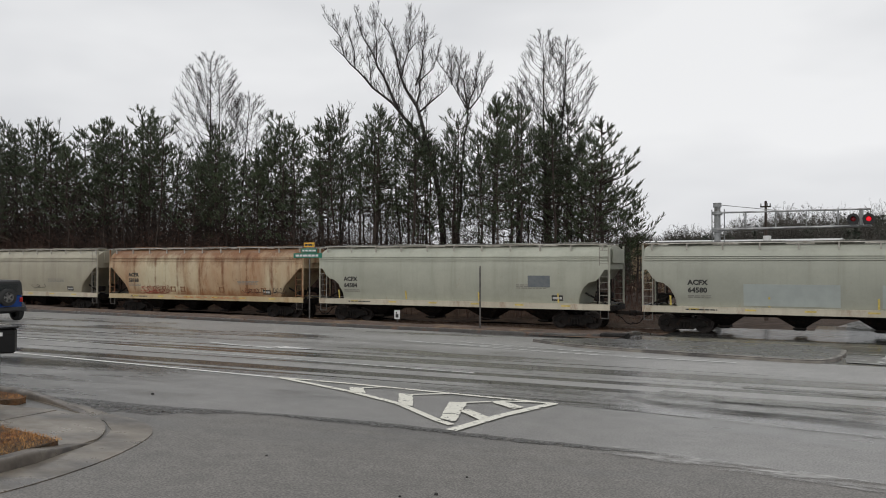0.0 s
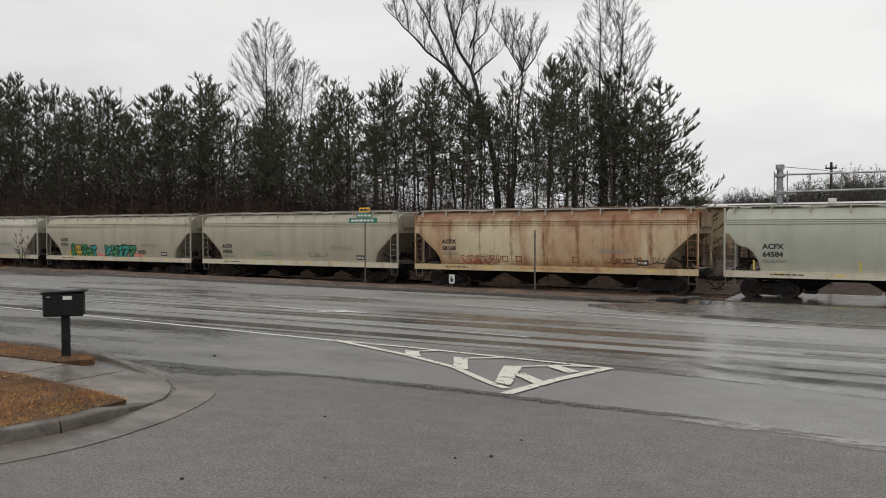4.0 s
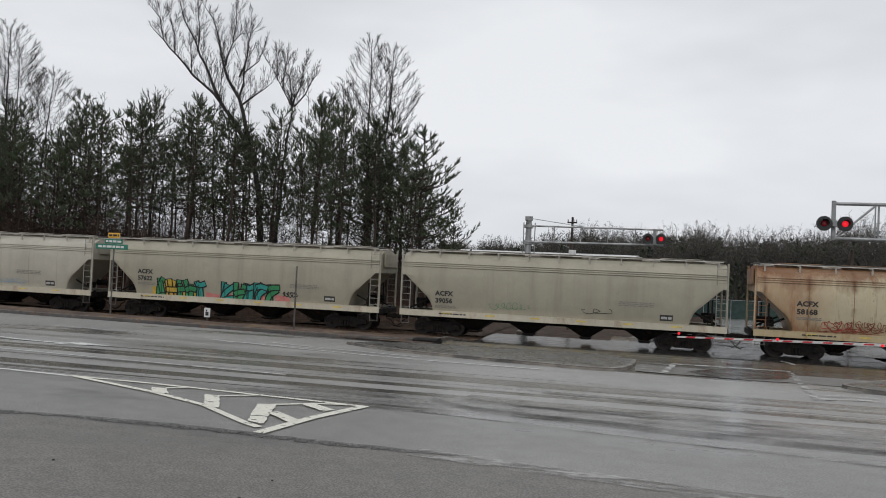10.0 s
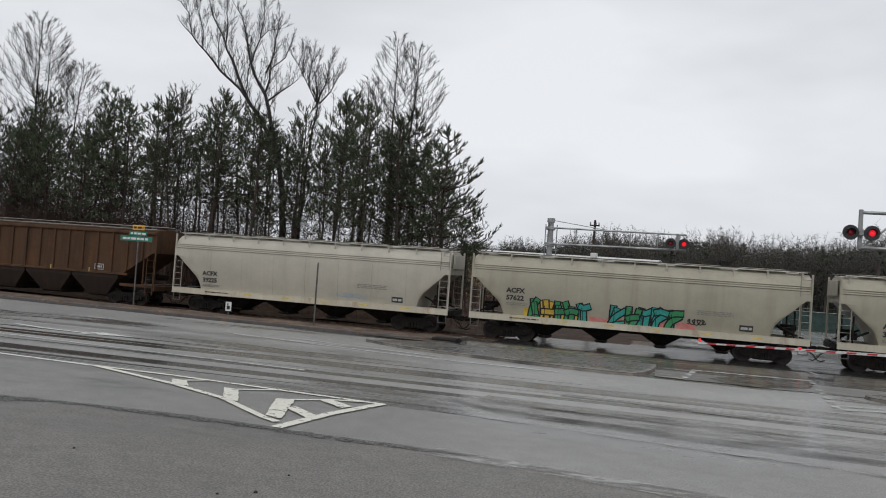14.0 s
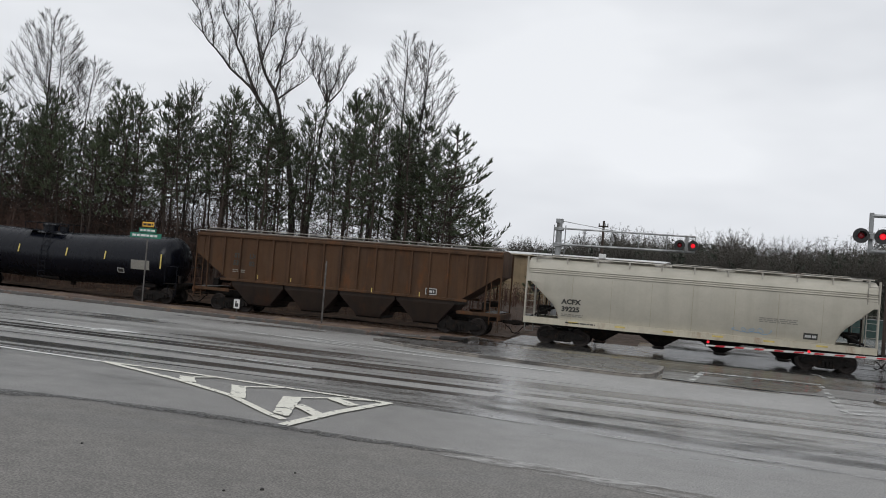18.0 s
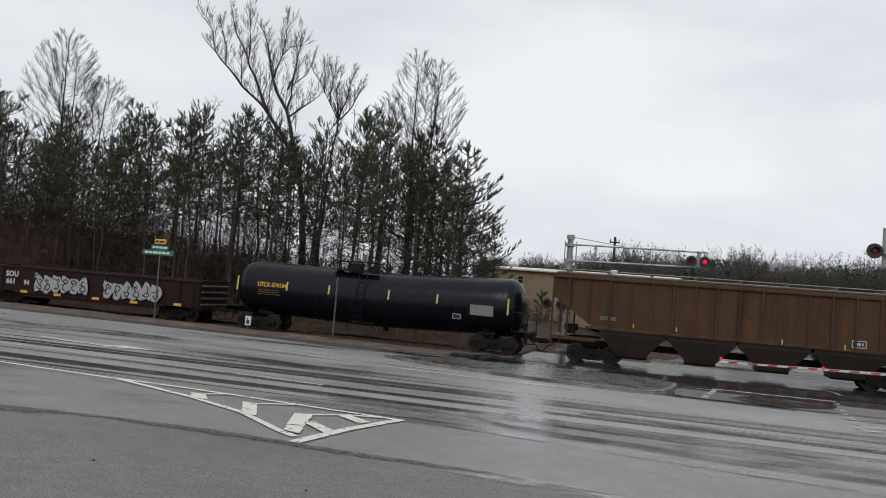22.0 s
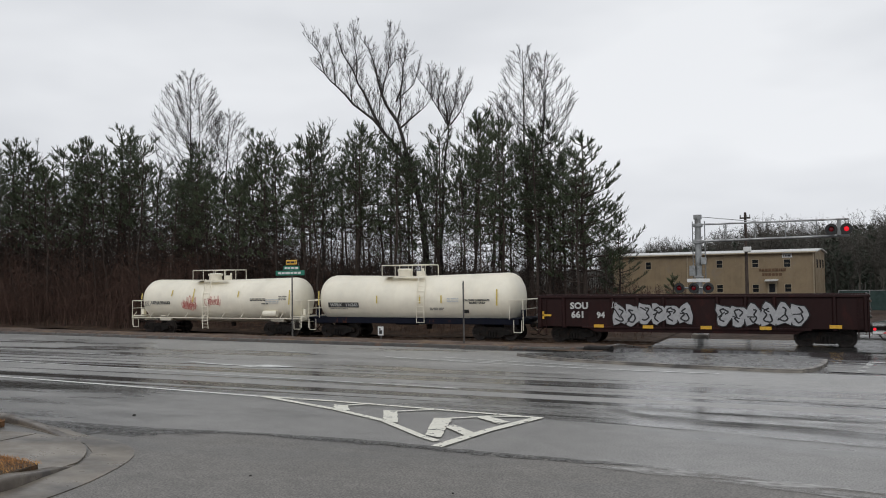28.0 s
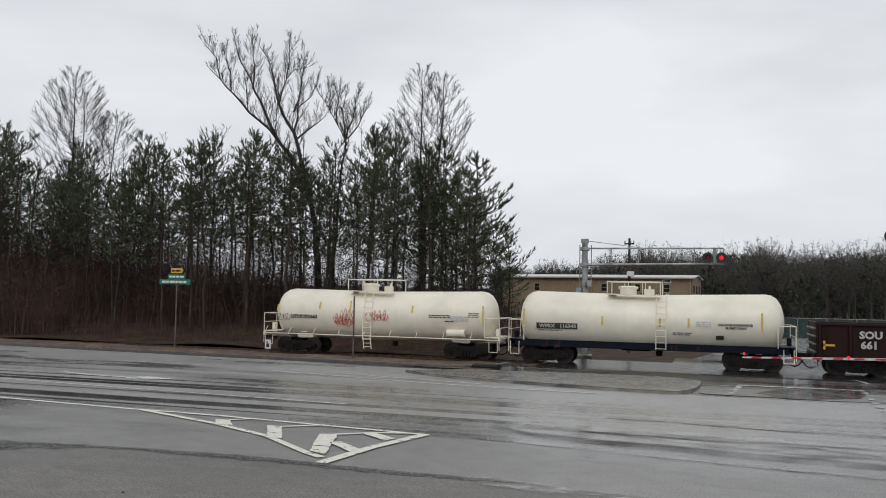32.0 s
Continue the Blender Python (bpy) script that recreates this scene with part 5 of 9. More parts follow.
    for txt, x, z in (("ST", 2.55, 3.2), ("LX", 3.5, 3.2), ("53", 2.5, 2.78), ("82", 3.5, 2.78)):
        lettering("stencilled_mark", txt, 0.36, MARK_BLACK, body, face(-H + x, z - 0.1, y - 0.006))
    for x, z, h in ((4.15, 2.1, 0.35), (6.2, 2.1, 0.35), (11.0, 1.95, 0.4), (13.7, 1.95, 0.4), (2.3, 2.0, 0.0)):
        if h:
            part("reflector", Mesh().box((-H + x, -1.618, z), (0.05, 0.006, h * 0.6)), REFLECTIVE, body)
    part("stencil_panel", Mesh().box((-H + 14.3, -1.515, 2.15), (0.62, 0.008, 0.34)), MARK_WHITE, body)
    part("stencil_panel", Mesh().box((-H + 14.3, -1.522, 2.15), (0.54, 0.008, 0.26)), MARK_BLACK, body)
    bars(body, -H + 14.12, 2.15, 0.36, 1, MARK_WHITE, -1.53, 0.12)
    bars(body, -H + 2.5, 2.4, 0.8, 2, MARK_DIM, y - 0.006, 0.05)
    for x in (-H + 2.2, H - 2.2):
        bogie(car, x)
    couplings(car, H)
    return car


def tank_shell(L, r, sag, zc):
    """A barrel that dips to its middle, with dished ends."""
    rings, n = [], 28
    st = [(-L / 2, 0.02), (-L / 2 + 0.05, 0.35), (-L / 2 + 0.16, 0.62), (-L / 2 + 0.36, 0.85), (-L / 2 + 0.6, 0.96), (-L / 2 + 0.85, 1.0)]
    st = st + [(x, 1.0) for x in spread(-L / 2 + 1.6, L / 2 - 1.6, 1.2)] + [(-x, k) for x, k in st[::-1]]
    for x, k in st:
        c = zc - sag * (1 - abs(x) / (L / 2))
        rings.append([(x, r * k * math.cos(2 * math.pi * i / n), c + r * k * math.sin(2 * math.pi * i / n)) for i in range(n)])
    return Mesh().loft(rings)


def rail_box(m, x0, x1, y0, y1, z0, z1, r=0.024, posts=3):
    for y in (y0, y1):
        m.path([(x0, y, z0), (x0, y, z1), (x1, y, z1), (x1, y, z0)], r)
        for i in range(1, posts):
            x = x0 + (x1 - x0) * i / posts
            m.tube((x, y, z0), (x, y, z1), r * 0.8)
    for x in (x0, x1):
        m.tube((x, y0, z1), (x, y1, z1), r)
    return m


def tank_car(label, L, r, sag, zc, skin, frame_skin, rail_skin, platform_x, ladder_x, stripes, walk_sides=False, jacket=None):
    """A tank car; L is the barrel's length; stripes are yellow reflectors at these places."""
    car = thing("tank_car", label, "tank car", group="cars of the freight train")
    shell = part("barrel", tank_shell(L, r, sag, zc), skin, car, smooth=60)
    normals_out(shell.data)
    H = L / 2 + 0.45
    c = lambda x: zc - sag * (1 - abs(x) / (L / 2))
    for x in (-L / 2 + 1.0, -L / 6, L / 6, L / 2 - 1.0):
        n = 28
        m = Mesh().loft([[(x + d, (r + 0.006) * math.cos(2 * math.pi * i / n), c(x) + (r + 0.006) * math.sin(2 * math.pi * i / n)) for i in range(n)] for d in (-0.02, 0.02)])
        part("weld_ring", m, skin, shell)
    if jacket:
        for y in (-1.2, 1.2):
            part("side_sill", Mesh().box((0, y, 1.06), (L + 0.2, 0.14, 0.32), 0.02).box((0, y * 0.95, 1.23), (L, 0.3, 0.03)), jacket, car, "deep navy side sill")
    for e in (-1, 1):
        x = e * (L / 2 - 1.9)
        part("saddle", Mesh().box((x, 0, 1.1), (1.0, 1.5, 0.46), 0.05).prism([(-0.95, 1.2), (0.95, 1.2), (0.85, 1.6), (-0.85, 1.6)], "x", x - 0.2, x + 0.2), frame_skin, car)
        m = Mesh().box((e * (H - 1.3), 0, 1.05), (2.6, 0.55, 0.32), 0.03).box((e * (H - 0.06), 0, 1.1), (0.12, 2.8, 0.22), 0.02)
        end = part("end_sill", m, frame_skin, car)
        part("end_platform", Mesh().box((e * (H - 0.45), 0, 1.24), (0.85, 2.7, 0.04)), frame_skin, end)
        m = Mesh()
        for s in (-1, 1):
            m.path([(e * (H - 0.06), s * 1.4, 0.6), (e * (H - 0.06), s * 1.4, 2.25), (e * (H - 0.85), s * 1.4, 2.25), (e * (H - 0.85), s * 1.4, 1.2)], 0.022)
        m.tube((e * (H - 0.06), -1.4, 2.25), (e * (H - 0.06), 1.4, 2.25), 0.022).tube((e * (H - 0.06), -1.4, 1.75), (e * (H - 0.06), 1.4, 1.75), 0.018)
        part("end_rail", m, rail_skin, end)
        for s in (-1, 1):
            part("corner_step", Mesh().path([(e * (H - 0.15), s * 1.4, 1.15), (e * (H - 0.15), s * 1.4, 0.5), (e * (H - 0.6), s * 1.4, 0.5), (e * (H - 0.6), s * 1.4, 1.15)], 0.02), rail_skin, end)
        part("brake_cylinder", Mesh().tube((e * (H - 0.6), 0.5, 1.5), (e * (H - 1.2), 0.5, 1.5), 0.14, n=12), frame_skin, end)
        part("brake_wheel_box", Mesh().box((e * (H - 0.3), -0.6, 1.5), (0.2, 0.3, 0.4), 0.03), frame_skin, end)
    ztop = c(platform_x) + r
    plat = part("top_platform", Mesh().box((platform_x, -0.85, ztop - 0.02), (2.6, 0.5, 0.035)).box((platform_x, 0.85, ztop - 0.02), (2.6, 0.5, 0.035)).box((platform_x - 1.1, 0, ztop - 0.02), (0.4, 1.2, 0.035)), rail_skin, car)
    m = Mesh().tube((platform_x - 0.35, 0, ztop - 0.1), (platform_x - 0.35, 0, ztop + 0.36), 0.42, n=18).tube((platform_x - 0.35, 0, ztop + 0.36), (platform_x - 0.35, 0, ztop + 0.44), 0.46, 0.36, n=18)
    for i in range(6):
        a = i * math.pi / 3
        m.box((platform_x - 0.35 + 0.46 * math.cos(a), 0.46 * math.sin(a), ztop + 0.34), (0.07, 0.07, 0.14), 0.01)
    part("manway_dome", m, skin, plat, smooth=40)
    m = Mesh().tube((platform_x + 0.7, 0, ztop - 0.05), (platform_x + 0.7, 0, ztop + 0.28), 0.26, n=14).tube((platform_x + 0.7, 0.3, ztop), (platform_x + 0.7, 0.3, ztop + 0.45), 0.06)
    part("valve", m, skin, plat, smooth=40)
    part("platform_rail", rail_box(Mesh(), platform_x - 1.3, platform_x + 1.3, -1.1, 1.1, ztop, ztop + (0.64 if rail_skin is not TANK_BLACK else 0.46)), rail_skin, plat)
    # side ladder that follows the barrel
    for s in (-1, 1):
        m = Mesh()
        for dx in (-0.24, 0.24):
            pts = [(ladder_x + dx, s * 1.12, ztop + 0.05), (ladder_x + dx, s * (r * 0.8 + 0.12), c(ladder_x) + r * 0.66), (ladder_x + dx, s * (r + 0.1), c(ladder_x)), (ladder_x + dx, s * (r + 0.06), 0.95)]
            m.path(pts, 0.022)
        for i in range(9):
            z = 1.0 + (ztop - 1.0) * i / 9
            dz = (z - c(ladder_x)) / r
            y = s * ((r * math.sqrt(max(0, 1 - dz * dz)) if dz > 0 else r) + 0.1)
            m.tube((ladder_x - 0.24, y, z), (ladder_x + 0.24, y, z), 0.015)
        part("ladder", m, rail_skin, car)
    if walk_sides:
        for s in (-1, 1):
            m = Mesh()
            m.box((0, s * 1.46, 1.13), (2 * H - 0.1, 0.06, 0.05), 0.01)
            for x in spread(-H + 0.1, H - 0.1, 1.6):
                m.tube((x, s * 1.46, 1.12), (x, s * 1.05, 1.5), 0.018)
                m.tube((x, s * 1.46, 1.12), (x, s * 0.6, 1.12), 0.022)
            part("side_walkway", m, rail_skin, car)
        m = Mesh().tube((L / 2 - 2.5, -1.25, 1.42), (L / 2 - 1.5, -1.25, 1.42), 0.2, n=14)
        part("air_reservoir", m, skin, car, smooth=40)
        m = Mesh()
        for dx in (-0.22, 0.22):
            m.path([(ladder_x + dx, -1.5, 1.3), (ladder_x + dx + 0.12, -1.56, 0.45)], 0.025)
        for i in range(3):
            m.tube((ladder_x - 0.2 + 0.04 * i, -1.53, 0.95 - i * 0.2), (ladder_x + 0.24 + 0.04 * i, -1.53, 0.95 - i * 0.2), 0.018)
        part("side_steps", m, rail_skin, car)
    else:
        part("belly_frame", Mesh().box((0, 0, 1.0), (L - 3, 0.5, 0.16), 0.03).tube((-1.2, -0.7, 0.95), (0.2, -0.7, 0.95), 0.14, n=12), frame_skin, car)
    m = Mesh().tube((0.6, 0, 1.3), (0.6, 0, 0.55), 0.16, n=12)
    part("bottom_outlet", m, IRON, car)
    for x, z, h in stripes:
        dz = (z - c(x)) / r
        y = -r * math.sqrt(max(0, 1 - dz * dz)) - 0.012
        tilt = math.degrees(math.asin(max(-1, min(1, dz))))
        part("reflector", Mesh().box((0, 0, 0), (0.09, 0.006, h)), REFLECTIVE, shell, at=pose(x, y - 0.012, z, -tilt, 0, 0))
    for x in (-H + 1.95, H - 1.95):
        bogie(car, x)
    couplings(car, H)
    return car, shell, c


def on_barrel(c, r, x, z, out=0.014):
    """The pose of flat lettering on the near side of a barrel."""
    dz = max(-0.95, min(0.95, (z - c(x)) / r))
    return pose(x, -r * math.sqrt(1 - dz * dz) - out, z, 90 - math.degrees(math.asin(dz)), 0, 0)


def gondola(L):
    car = thing("gondola", "dark oxide-red open gondola with white graffiti", "gondola car", group="cars of the freight train")
    H, top, low = L / 2, 2.46, 0.82
    for s in (-1, 1):
        m = Mesh().box((0, s * 1.42, (top + low) / 2), (L - 0.2, 0.05, top - low - 0.1), 0.01)
        m.prism([(-H + 2.6, low + 0.05), (-H + 3.2, 0.62), (H - 3.2, 0.62), (H - 2.6, low + 0.05)], "y", s * 1.42 - 0.03, s * 1.42 + 0.03)
        side = part("side_wall", m, GON_RED, car)
        part("top_chord", Mesh().box((0, s * 1.46, top - 0.05), (L - 0.1, 0.16, 0.13), 0.025), GON_RED, side)
        part("side_sill", Mesh().box((0, s * 1.47, low + 0.02), (L - 5.0, 0.12, 0.1), 0.02), GON_RED, side)
        for i in range(13):
            x = -H + 0.25 + (L - 0.5) * i / 12
            if i in (2, 6, 10) and s < 0:
                continue
            m = Mesh().prism([(x - 0.11, 0), (x - 0.05, 1), (x + 0.05, 1), (x + 0.11, 0)], "z", low, top - 0.1)
            m.v = [(px, s * (1.44 + 0.1 * py), pz) for px, py, pz in m.v]
            part("side_post", m, GON_RED, side)
    for e in (-1, 1):
        end = part("end_wall", Mesh().box((e * (H - 0.12), 0, (top + low) / 2 + 0.05), (0.06, 2.84, top - low), 0.01), GON_RED, car)
        for i in range(4):
            part("end_corrugation", Mesh().box((e * (H - 0.05), 0, 1.1 + 0.36 * i), (0.12, 2.9, 0.13), 0.04), DARK_STEEL, end)
        part("end_sill", Mesh().box((e * (H - 0.1), 0, 0.9), (0.22, 2.8, 0.3), 0.03), IRON, end)
        for s in (-1, 1):
            part("ladder", ladder_mesh(0.42, 0.5, 2.3, 5), GON_RED, end, at=pose(e * (H - 0.35), s * 1.52, 0))
    part("floor", Mesh().box((0, 0, 1.05), (L - 0.3, 2.8, 0.1)), GON_RED, car)
    part("centre_sill", Mesh().box((0, 0, 0.85), (L - 0.2, 0.6, 0.34), 0.03), IRON, car)
    for x in spread(-H + 3.5, H - 3.5, 1.8):
        part("cross_bearer", Mesh().box((x, 0, 0.88), (0.16, 2.7, 0.24), 0.02), IRON, car)
    y = -1.56
    lettering("stencilled_mark", "SOU", 0.46, MARK_WHITE, car, face(-H + 1.9, 1.8, y), 1.05)
    lettering("stencilled_mark", "661", 0.46, MARK_WHITE, car, face(-H + 1.95, 1.34, y), 1.05)
    lettering("stencilled_mark", "94", 0.42, MARK_WHITE, car, face(-H + 3.3, 1.34, y), 1.0)
    part("stencil_mark", Mesh().box((-H + 0.62, y, 1.45), (0.5, 0.008, 0.1)).box((-H + 0.42, y, 1.45), (0.1, 0.008, 0.4)), MARK_YELLOW, car)
    graffiti(car, -H + 4.15, 1.52, 3.9, 1.12, ("white",), "black", 31, y, 6, 0.035, True)
    graffiti(car, -H + 9.2, 1.52, 4.0, 1.1, ("white",), "black", 47, y, 6, 0.06, True)
    tag_scrawl(car, -H + 4.1, 1.95, 0.25, 0.4, "white", 5, y, 0.05, 2)
    for x, z in ((3.4, 0.92), (5.9, 0.9), (8.7, 0.9), (11.4, 0.9), (14.4, 1.0)):
        part("reflector", Mesh().box((-H + x, y - 0.02, z), (0.52, 0.008, 0.16)), MARK_YELLOW, car)
    for x in (-H + 1.95, H - 1.95):
        bogie(car, x)
    couplings(car, H)
    return car


CARS = []   # thing, centre along the train


def numbers(car, L, a, b, y=-1.596, x=1.95, z=2.75, size=0.34):
    body = [o for o in car.children if o.name.startswith("body")][0]
    random.seed(len(b) + int(b))

    def marks():
        lettering("stencilled_mark", a, size, MARK_BLACK, body, face(-L / 2 + x, z, y), 1.08)
        lettering("stencilled_mark", b, size, MARK_BLACK, body, face(-L / 2 + x, z - 0.38, y), 1.08)
        bars(body, -L / 2 + x, z - 0.54, 1.1, 2, MARK_DIM, y, 0.045, 0.08)

    def side_notice():
        bars(body, L / 2 - 5.2, 2.3, 1.7, 3, MARK_DIM, y, 0.045, 0.085)

    def panel():
        part("stencil_panel", Mesh().box((L / 2 - 2.9, y + 0.002, 1.62), (0.62, 0.008, 0.3)), MARK_BLACK, body)
        bars(body, L / 2 - 3.15, 1.62, 0.5, 1, MARK_WHITE, y - 0.006, 0.12)

    on_side(car, z - 0.2, marks)
    on_side(car, 2.2, side_notice)
    on_side(car, 1.62, panel)
    return body


def build_train():
    random.seed(11)
    L = 18.1
    for u, num, skin in ((30.9, "64580", HOP_GREEN), (11.25, "64584", HOP_PALE)):
        car = hopper("covered_hopper", "pale grey-green curved-side hopper car with rounded end openings", L, skin, skin, HOP_SILL, True)
        body = numbers(car, L, "ACFX", num, x=1.85 if num == "64584" else 2.3, z=2.42)
        for i in range(4):
            on_side(car, 1.62, lambda: part("reflector", Mesh().box((-L / 2 + 1.45 + i * 4.6, -1.596, 1.62), (0.09, 0.008, 0.5)), REFLECTIVE, body))
        if num == "64584":
            on_side(car, 2.5, lambda: part("patch_panel", Mesh().box((L / 2 - 3.9, -1.598, 2.5), (1.25, 0.008, 0.62)), PATCH_GREY, body, "blue-grey patch of overpainting"))
        else:
            for px, pw in ((7.0, 4.2), (12.6, 3.6)):
                on_side(car, 1.95, lambda: part("patch_panel", Mesh().box((-L / 2 + px, -1.594, 1.95), (pw, 0.008, 1.05)), PATCH_PALE, body, "pale blue-grey patch of overpainting"))
        CARS.append((car, u))
    L = 16.75
    car = hopper("covered_hopper", "heavily rusted cream hopper car with red tags", L, HOP_RUST, HOP_RUST_SEAM, RUST_SILL)
    body = numbers(car, L, "ACFX", "58168", z=2.55)
    on_side(car, 1.75, lambda: tag_scrawl(car, -L / 2 + 3.3, 1.75, 2.3, 0.75, "rust", 21, -1.6, 0.045, 5))
    on_side(car, 1.75, lambda: tag_scrawl(car, -L / 2 + 3.6, 1.7, 1.9, 0.55, "rust", 22, -1.6, 0.035, 4))
    for k, (x, z, w, h, c) in enumerate(((3.0, 1.65, 1.6, 0.6, "red"), (4.6, 1.8, 1.2, 0.5, "rust"), (3.2, 1.5, 2.6, 0.3, "rust"), (12.0, 1.72, 1.3, 0.5, "rust"), (14.3, 1.7, 1.0, 0.5, "black"))):
        on_side(car, 1.75, lambda: tag_scrawl(car, -L / 2 + x, z, w, h, c, 31 + k, -1.602 - 0.002 * k, 0.04, 4))
    for x in (6.0, 6.85, 10.2, 13.6):
        m = Mesh()
        for dx, dz, w, h in ((0, 0.14, 0.42, 0.05), (0, -0.14, 0.42, 0.05), (-0.16, 0, 0.05, 0.36), (0.16, 0, 0.05, 0.36)):
            m.box((-L / 2 + x + dx, -1.596, 1.72 + dz), (w, 0.02, h))
        on_side(car, 1.72, lambda: part("bracket", m, HOP_RUST_SEAM, body))
    on_side(car, 1.7, lambda: tag_scrawl(car, L / 2 - 4.6, 1.7, 1.5, 0.4, "black", 9, -1.6, 0.035, 3))
    tag_scrawl(car, -L / 2 + 6.5, 1.22, 5.5, 0.12, "orange", 13, -1.592, 0.03, 9)
    CARS.append((car, -7.27))
    for u, num, skin, sill, lab in ((-25.0, "39056", HOP_GREY, HOP_SILL, "faded grey curved-side hopper car with thin tags"),
                                    (-42.6, "57622", HOP_GREY, HOP_SILL, "faded grey hopper car with green and yellow graffiti"),
                                    (-60.2, "39225", HOP_CREAM, HOP_SILL, "clean cream curved-side hopper car")):
        L = 16.55
        car = hopper("covered_hopper", lab, L, skin, HOP_GREY, sill)
        numbers(car, L, "ACFX", num, x=1.95, z=2.5 if num == "57622" else 2.14)
        if num == "39056":
            on_side(car, 1.65, lambda: tag_scrawl(car, -L / 2 + 4.9, 1.75, 1.9, 0.5, "green", 3, -1.6, 0.025, 6))
            on_side(car, 1.65, lambda: tag_scrawl(car, L / 2 - 6.9, 1.75, 1.2, 0.42, "black", 8, -1.6, 0.035, 2))
        elif num == "57622":
            def cloud():
                m = Mesh()
                for k in range(7):
                    spray_blob(m, -L / 2 + 3.2 + 0.42 * k, 1.42 + 0.12 * math.sin(k * 2.1), 0.9, 0.75, -1.592 - 0.0004 * k, 60 + k)
                part("graffiti_cloud", m, SPRAY["yellow"], car, "sprayed yellow cloud behind graffiti")
                m = Mesh()
                for k in range(6):
                    spray_blob(m, -L / 2 + 6.6 + 0.85 * k, 1.36 + 0.1 * math.sin(k * 1.7), 1.0, 0.5, -1.592 - 0.0004 * k, 80 + k)
                part("graffiti_cloud", m, SPRAY["pink"], car, "sprayed pink cloud behind graffiti")
            on_side(car, 1.65, cloud)
            on_side(car, 1.65, lambda: graffiti(car, -L / 2 + 3.2, 1.66, 3.0, 1.15, ("green", "yellow", "green", "green", "teal", "green"), "black", 12, -1.605, 5, 0.07, False, 0.24))
            on_side(car, 1.65, lambda: graffiti(car, -L / 2 + 7.2, 1.62, 3.5, 1.1, ("teal", "green", "teal", "teal", "green", "pink"), "black", 77, -1.605, 5, 0.07, False, 0.24))
            on_side(car, 1.65, lambda: tag_scrawl(car, -L / 2 + 6.2, 1.35, 1.3, 0.35, "pink", 6, -1.6, 0.08, 3))
            on_side(car, 1.65, lambda: tag_scrawl(car, -L / 2 + 10.9, 1.75, 0.9, 0.4, "black", 6, -1.6, 0.07, 4))
        else:
            on_side(car, 1.65, lambda: tag_scrawl(car, L / 2 - 6.3, 1.65, 1.6, 0.35, "blue", 4, -1.6, 0.04, 4))
        CARS.append((car, u))
    CARS.append((ribbed_hopper(18.1), -78.7))
    # black tank car
    L, r = 16.8, 1.52
    zc = 2.47
    st = [(x, 2.6, 0.5) for x in (-4.9, -2.35, 1.15, 3.9)] + [(-8.0, 2.6, 0.8), (7.75, 2.5, 0.85)]
    car, shell, c = tank_car("glossy black tank car with yellow lettering", L, r, 0.22, zc, TANK_BLACK, IRON, TANK_BLACK, -1.1, -0.5, st)
    lettering("stencilled_mark", "UTLX 674164", 0.33, MARK_YELLOW, shell, on_barrel(c, r, -6.75, 2.5), 0.95)
    b = bars(shell, 0, 0, 1.4, 3, MARK_OCHRE, 0, 0.035, 0.12)
    b.matrix_basis = pose(-6.7, -r * 0.99 - 0.012, 2.3)
    part("stencil_panel", Mesh().box((0, 0, 0), (1.25, 0.01, 0.55)), MARK_DIM, shell, at=pose(6.35, -r * 0.985 - 0.012, 2.2, 8, 0, 0))
    b = bars(shell, 0, 0, 1.1, 4, MARK_WHITE, 0, 0.05, 0.12)
    b.matrix_basis = pose(5.8, -r * 0.985 - 0.024, 2.38, 8, 0, 0)
    part("stencil_panel", Mesh().box((0, 0, 0), (0.45, 0.01, 0.3)), MARK_WHITE, shell, at=pose(5.0, -r * 0.92 - 0.012, 1.78, 24, 0, 0))
    part("stencil_panel", Mesh().box((0, 0, 0), (0.36, 0.012, 0.22)), MARK_BLACK, shell, at=pose(5.0, -r * 0.92 - 0.016, 1.78, 24, 0, 0))
    CARS.append((car, -97.7))
    CARS.append((gondola(15.9), -115.95))
    # white tank car with a navy band
    L, r, zc = 13.0, 1.42, 2.35
    st = [(-6.1, 2.4, 0.85), (-2.1, 2.3, 0.45), (0.7, 2.3, 0.45), (2.05, 2.3, 0.45), (5.4, 2.4, 0.9)]
    car, shell, c = tank_car("white tank car with a dark navy lower band", L, r, 0.14, zc, TANK_WHITE, TANK_BLUE, TANK_WHITE, -0.6, 0.75, st, jacket=TANK_BLUE)
    panel = part("stencil_panel", Mesh().box((0, 0, 0), (2.1, 0.008, 0.3)), MARK_BLACK, shell, at=on_barrel(c, r, -4.4, 1.98) @ Matrix.Rotation(math.radians(-90), 4, "X"))
    lettering("stencilled_mark", "WFRX   116343", 0.27, MARK_WHITE, shell, on_barrel(c, r, -5.3, 1.89, 0.024), 1.05)
    for x, z, w, n, mt in ((-5.35, 1.75, 1.2, 1, MARK_DIM), (2.4, 2.35, 0.7, 3, MARK_FAINT), (1.3, 1.8, 0.9, 2, MARK_DIM)):
        k = bars(shell, 0, 0, w, n, mt, 0, 0.05, 0.09)
        k.matrix_basis = on_barrel(c, r, x, z) @ Matrix.Rotation(math.radians(-90), 4, "X")
    part("stencil_panel", Mesh().box((0, 0, 0), (0.36, 0.008, 0.22)), MARK_BLACK, shell, at=on_barrel(c, r, 3.5, 1.62) @ Matrix.Rotation(math.radians(-90), 4, "X"))
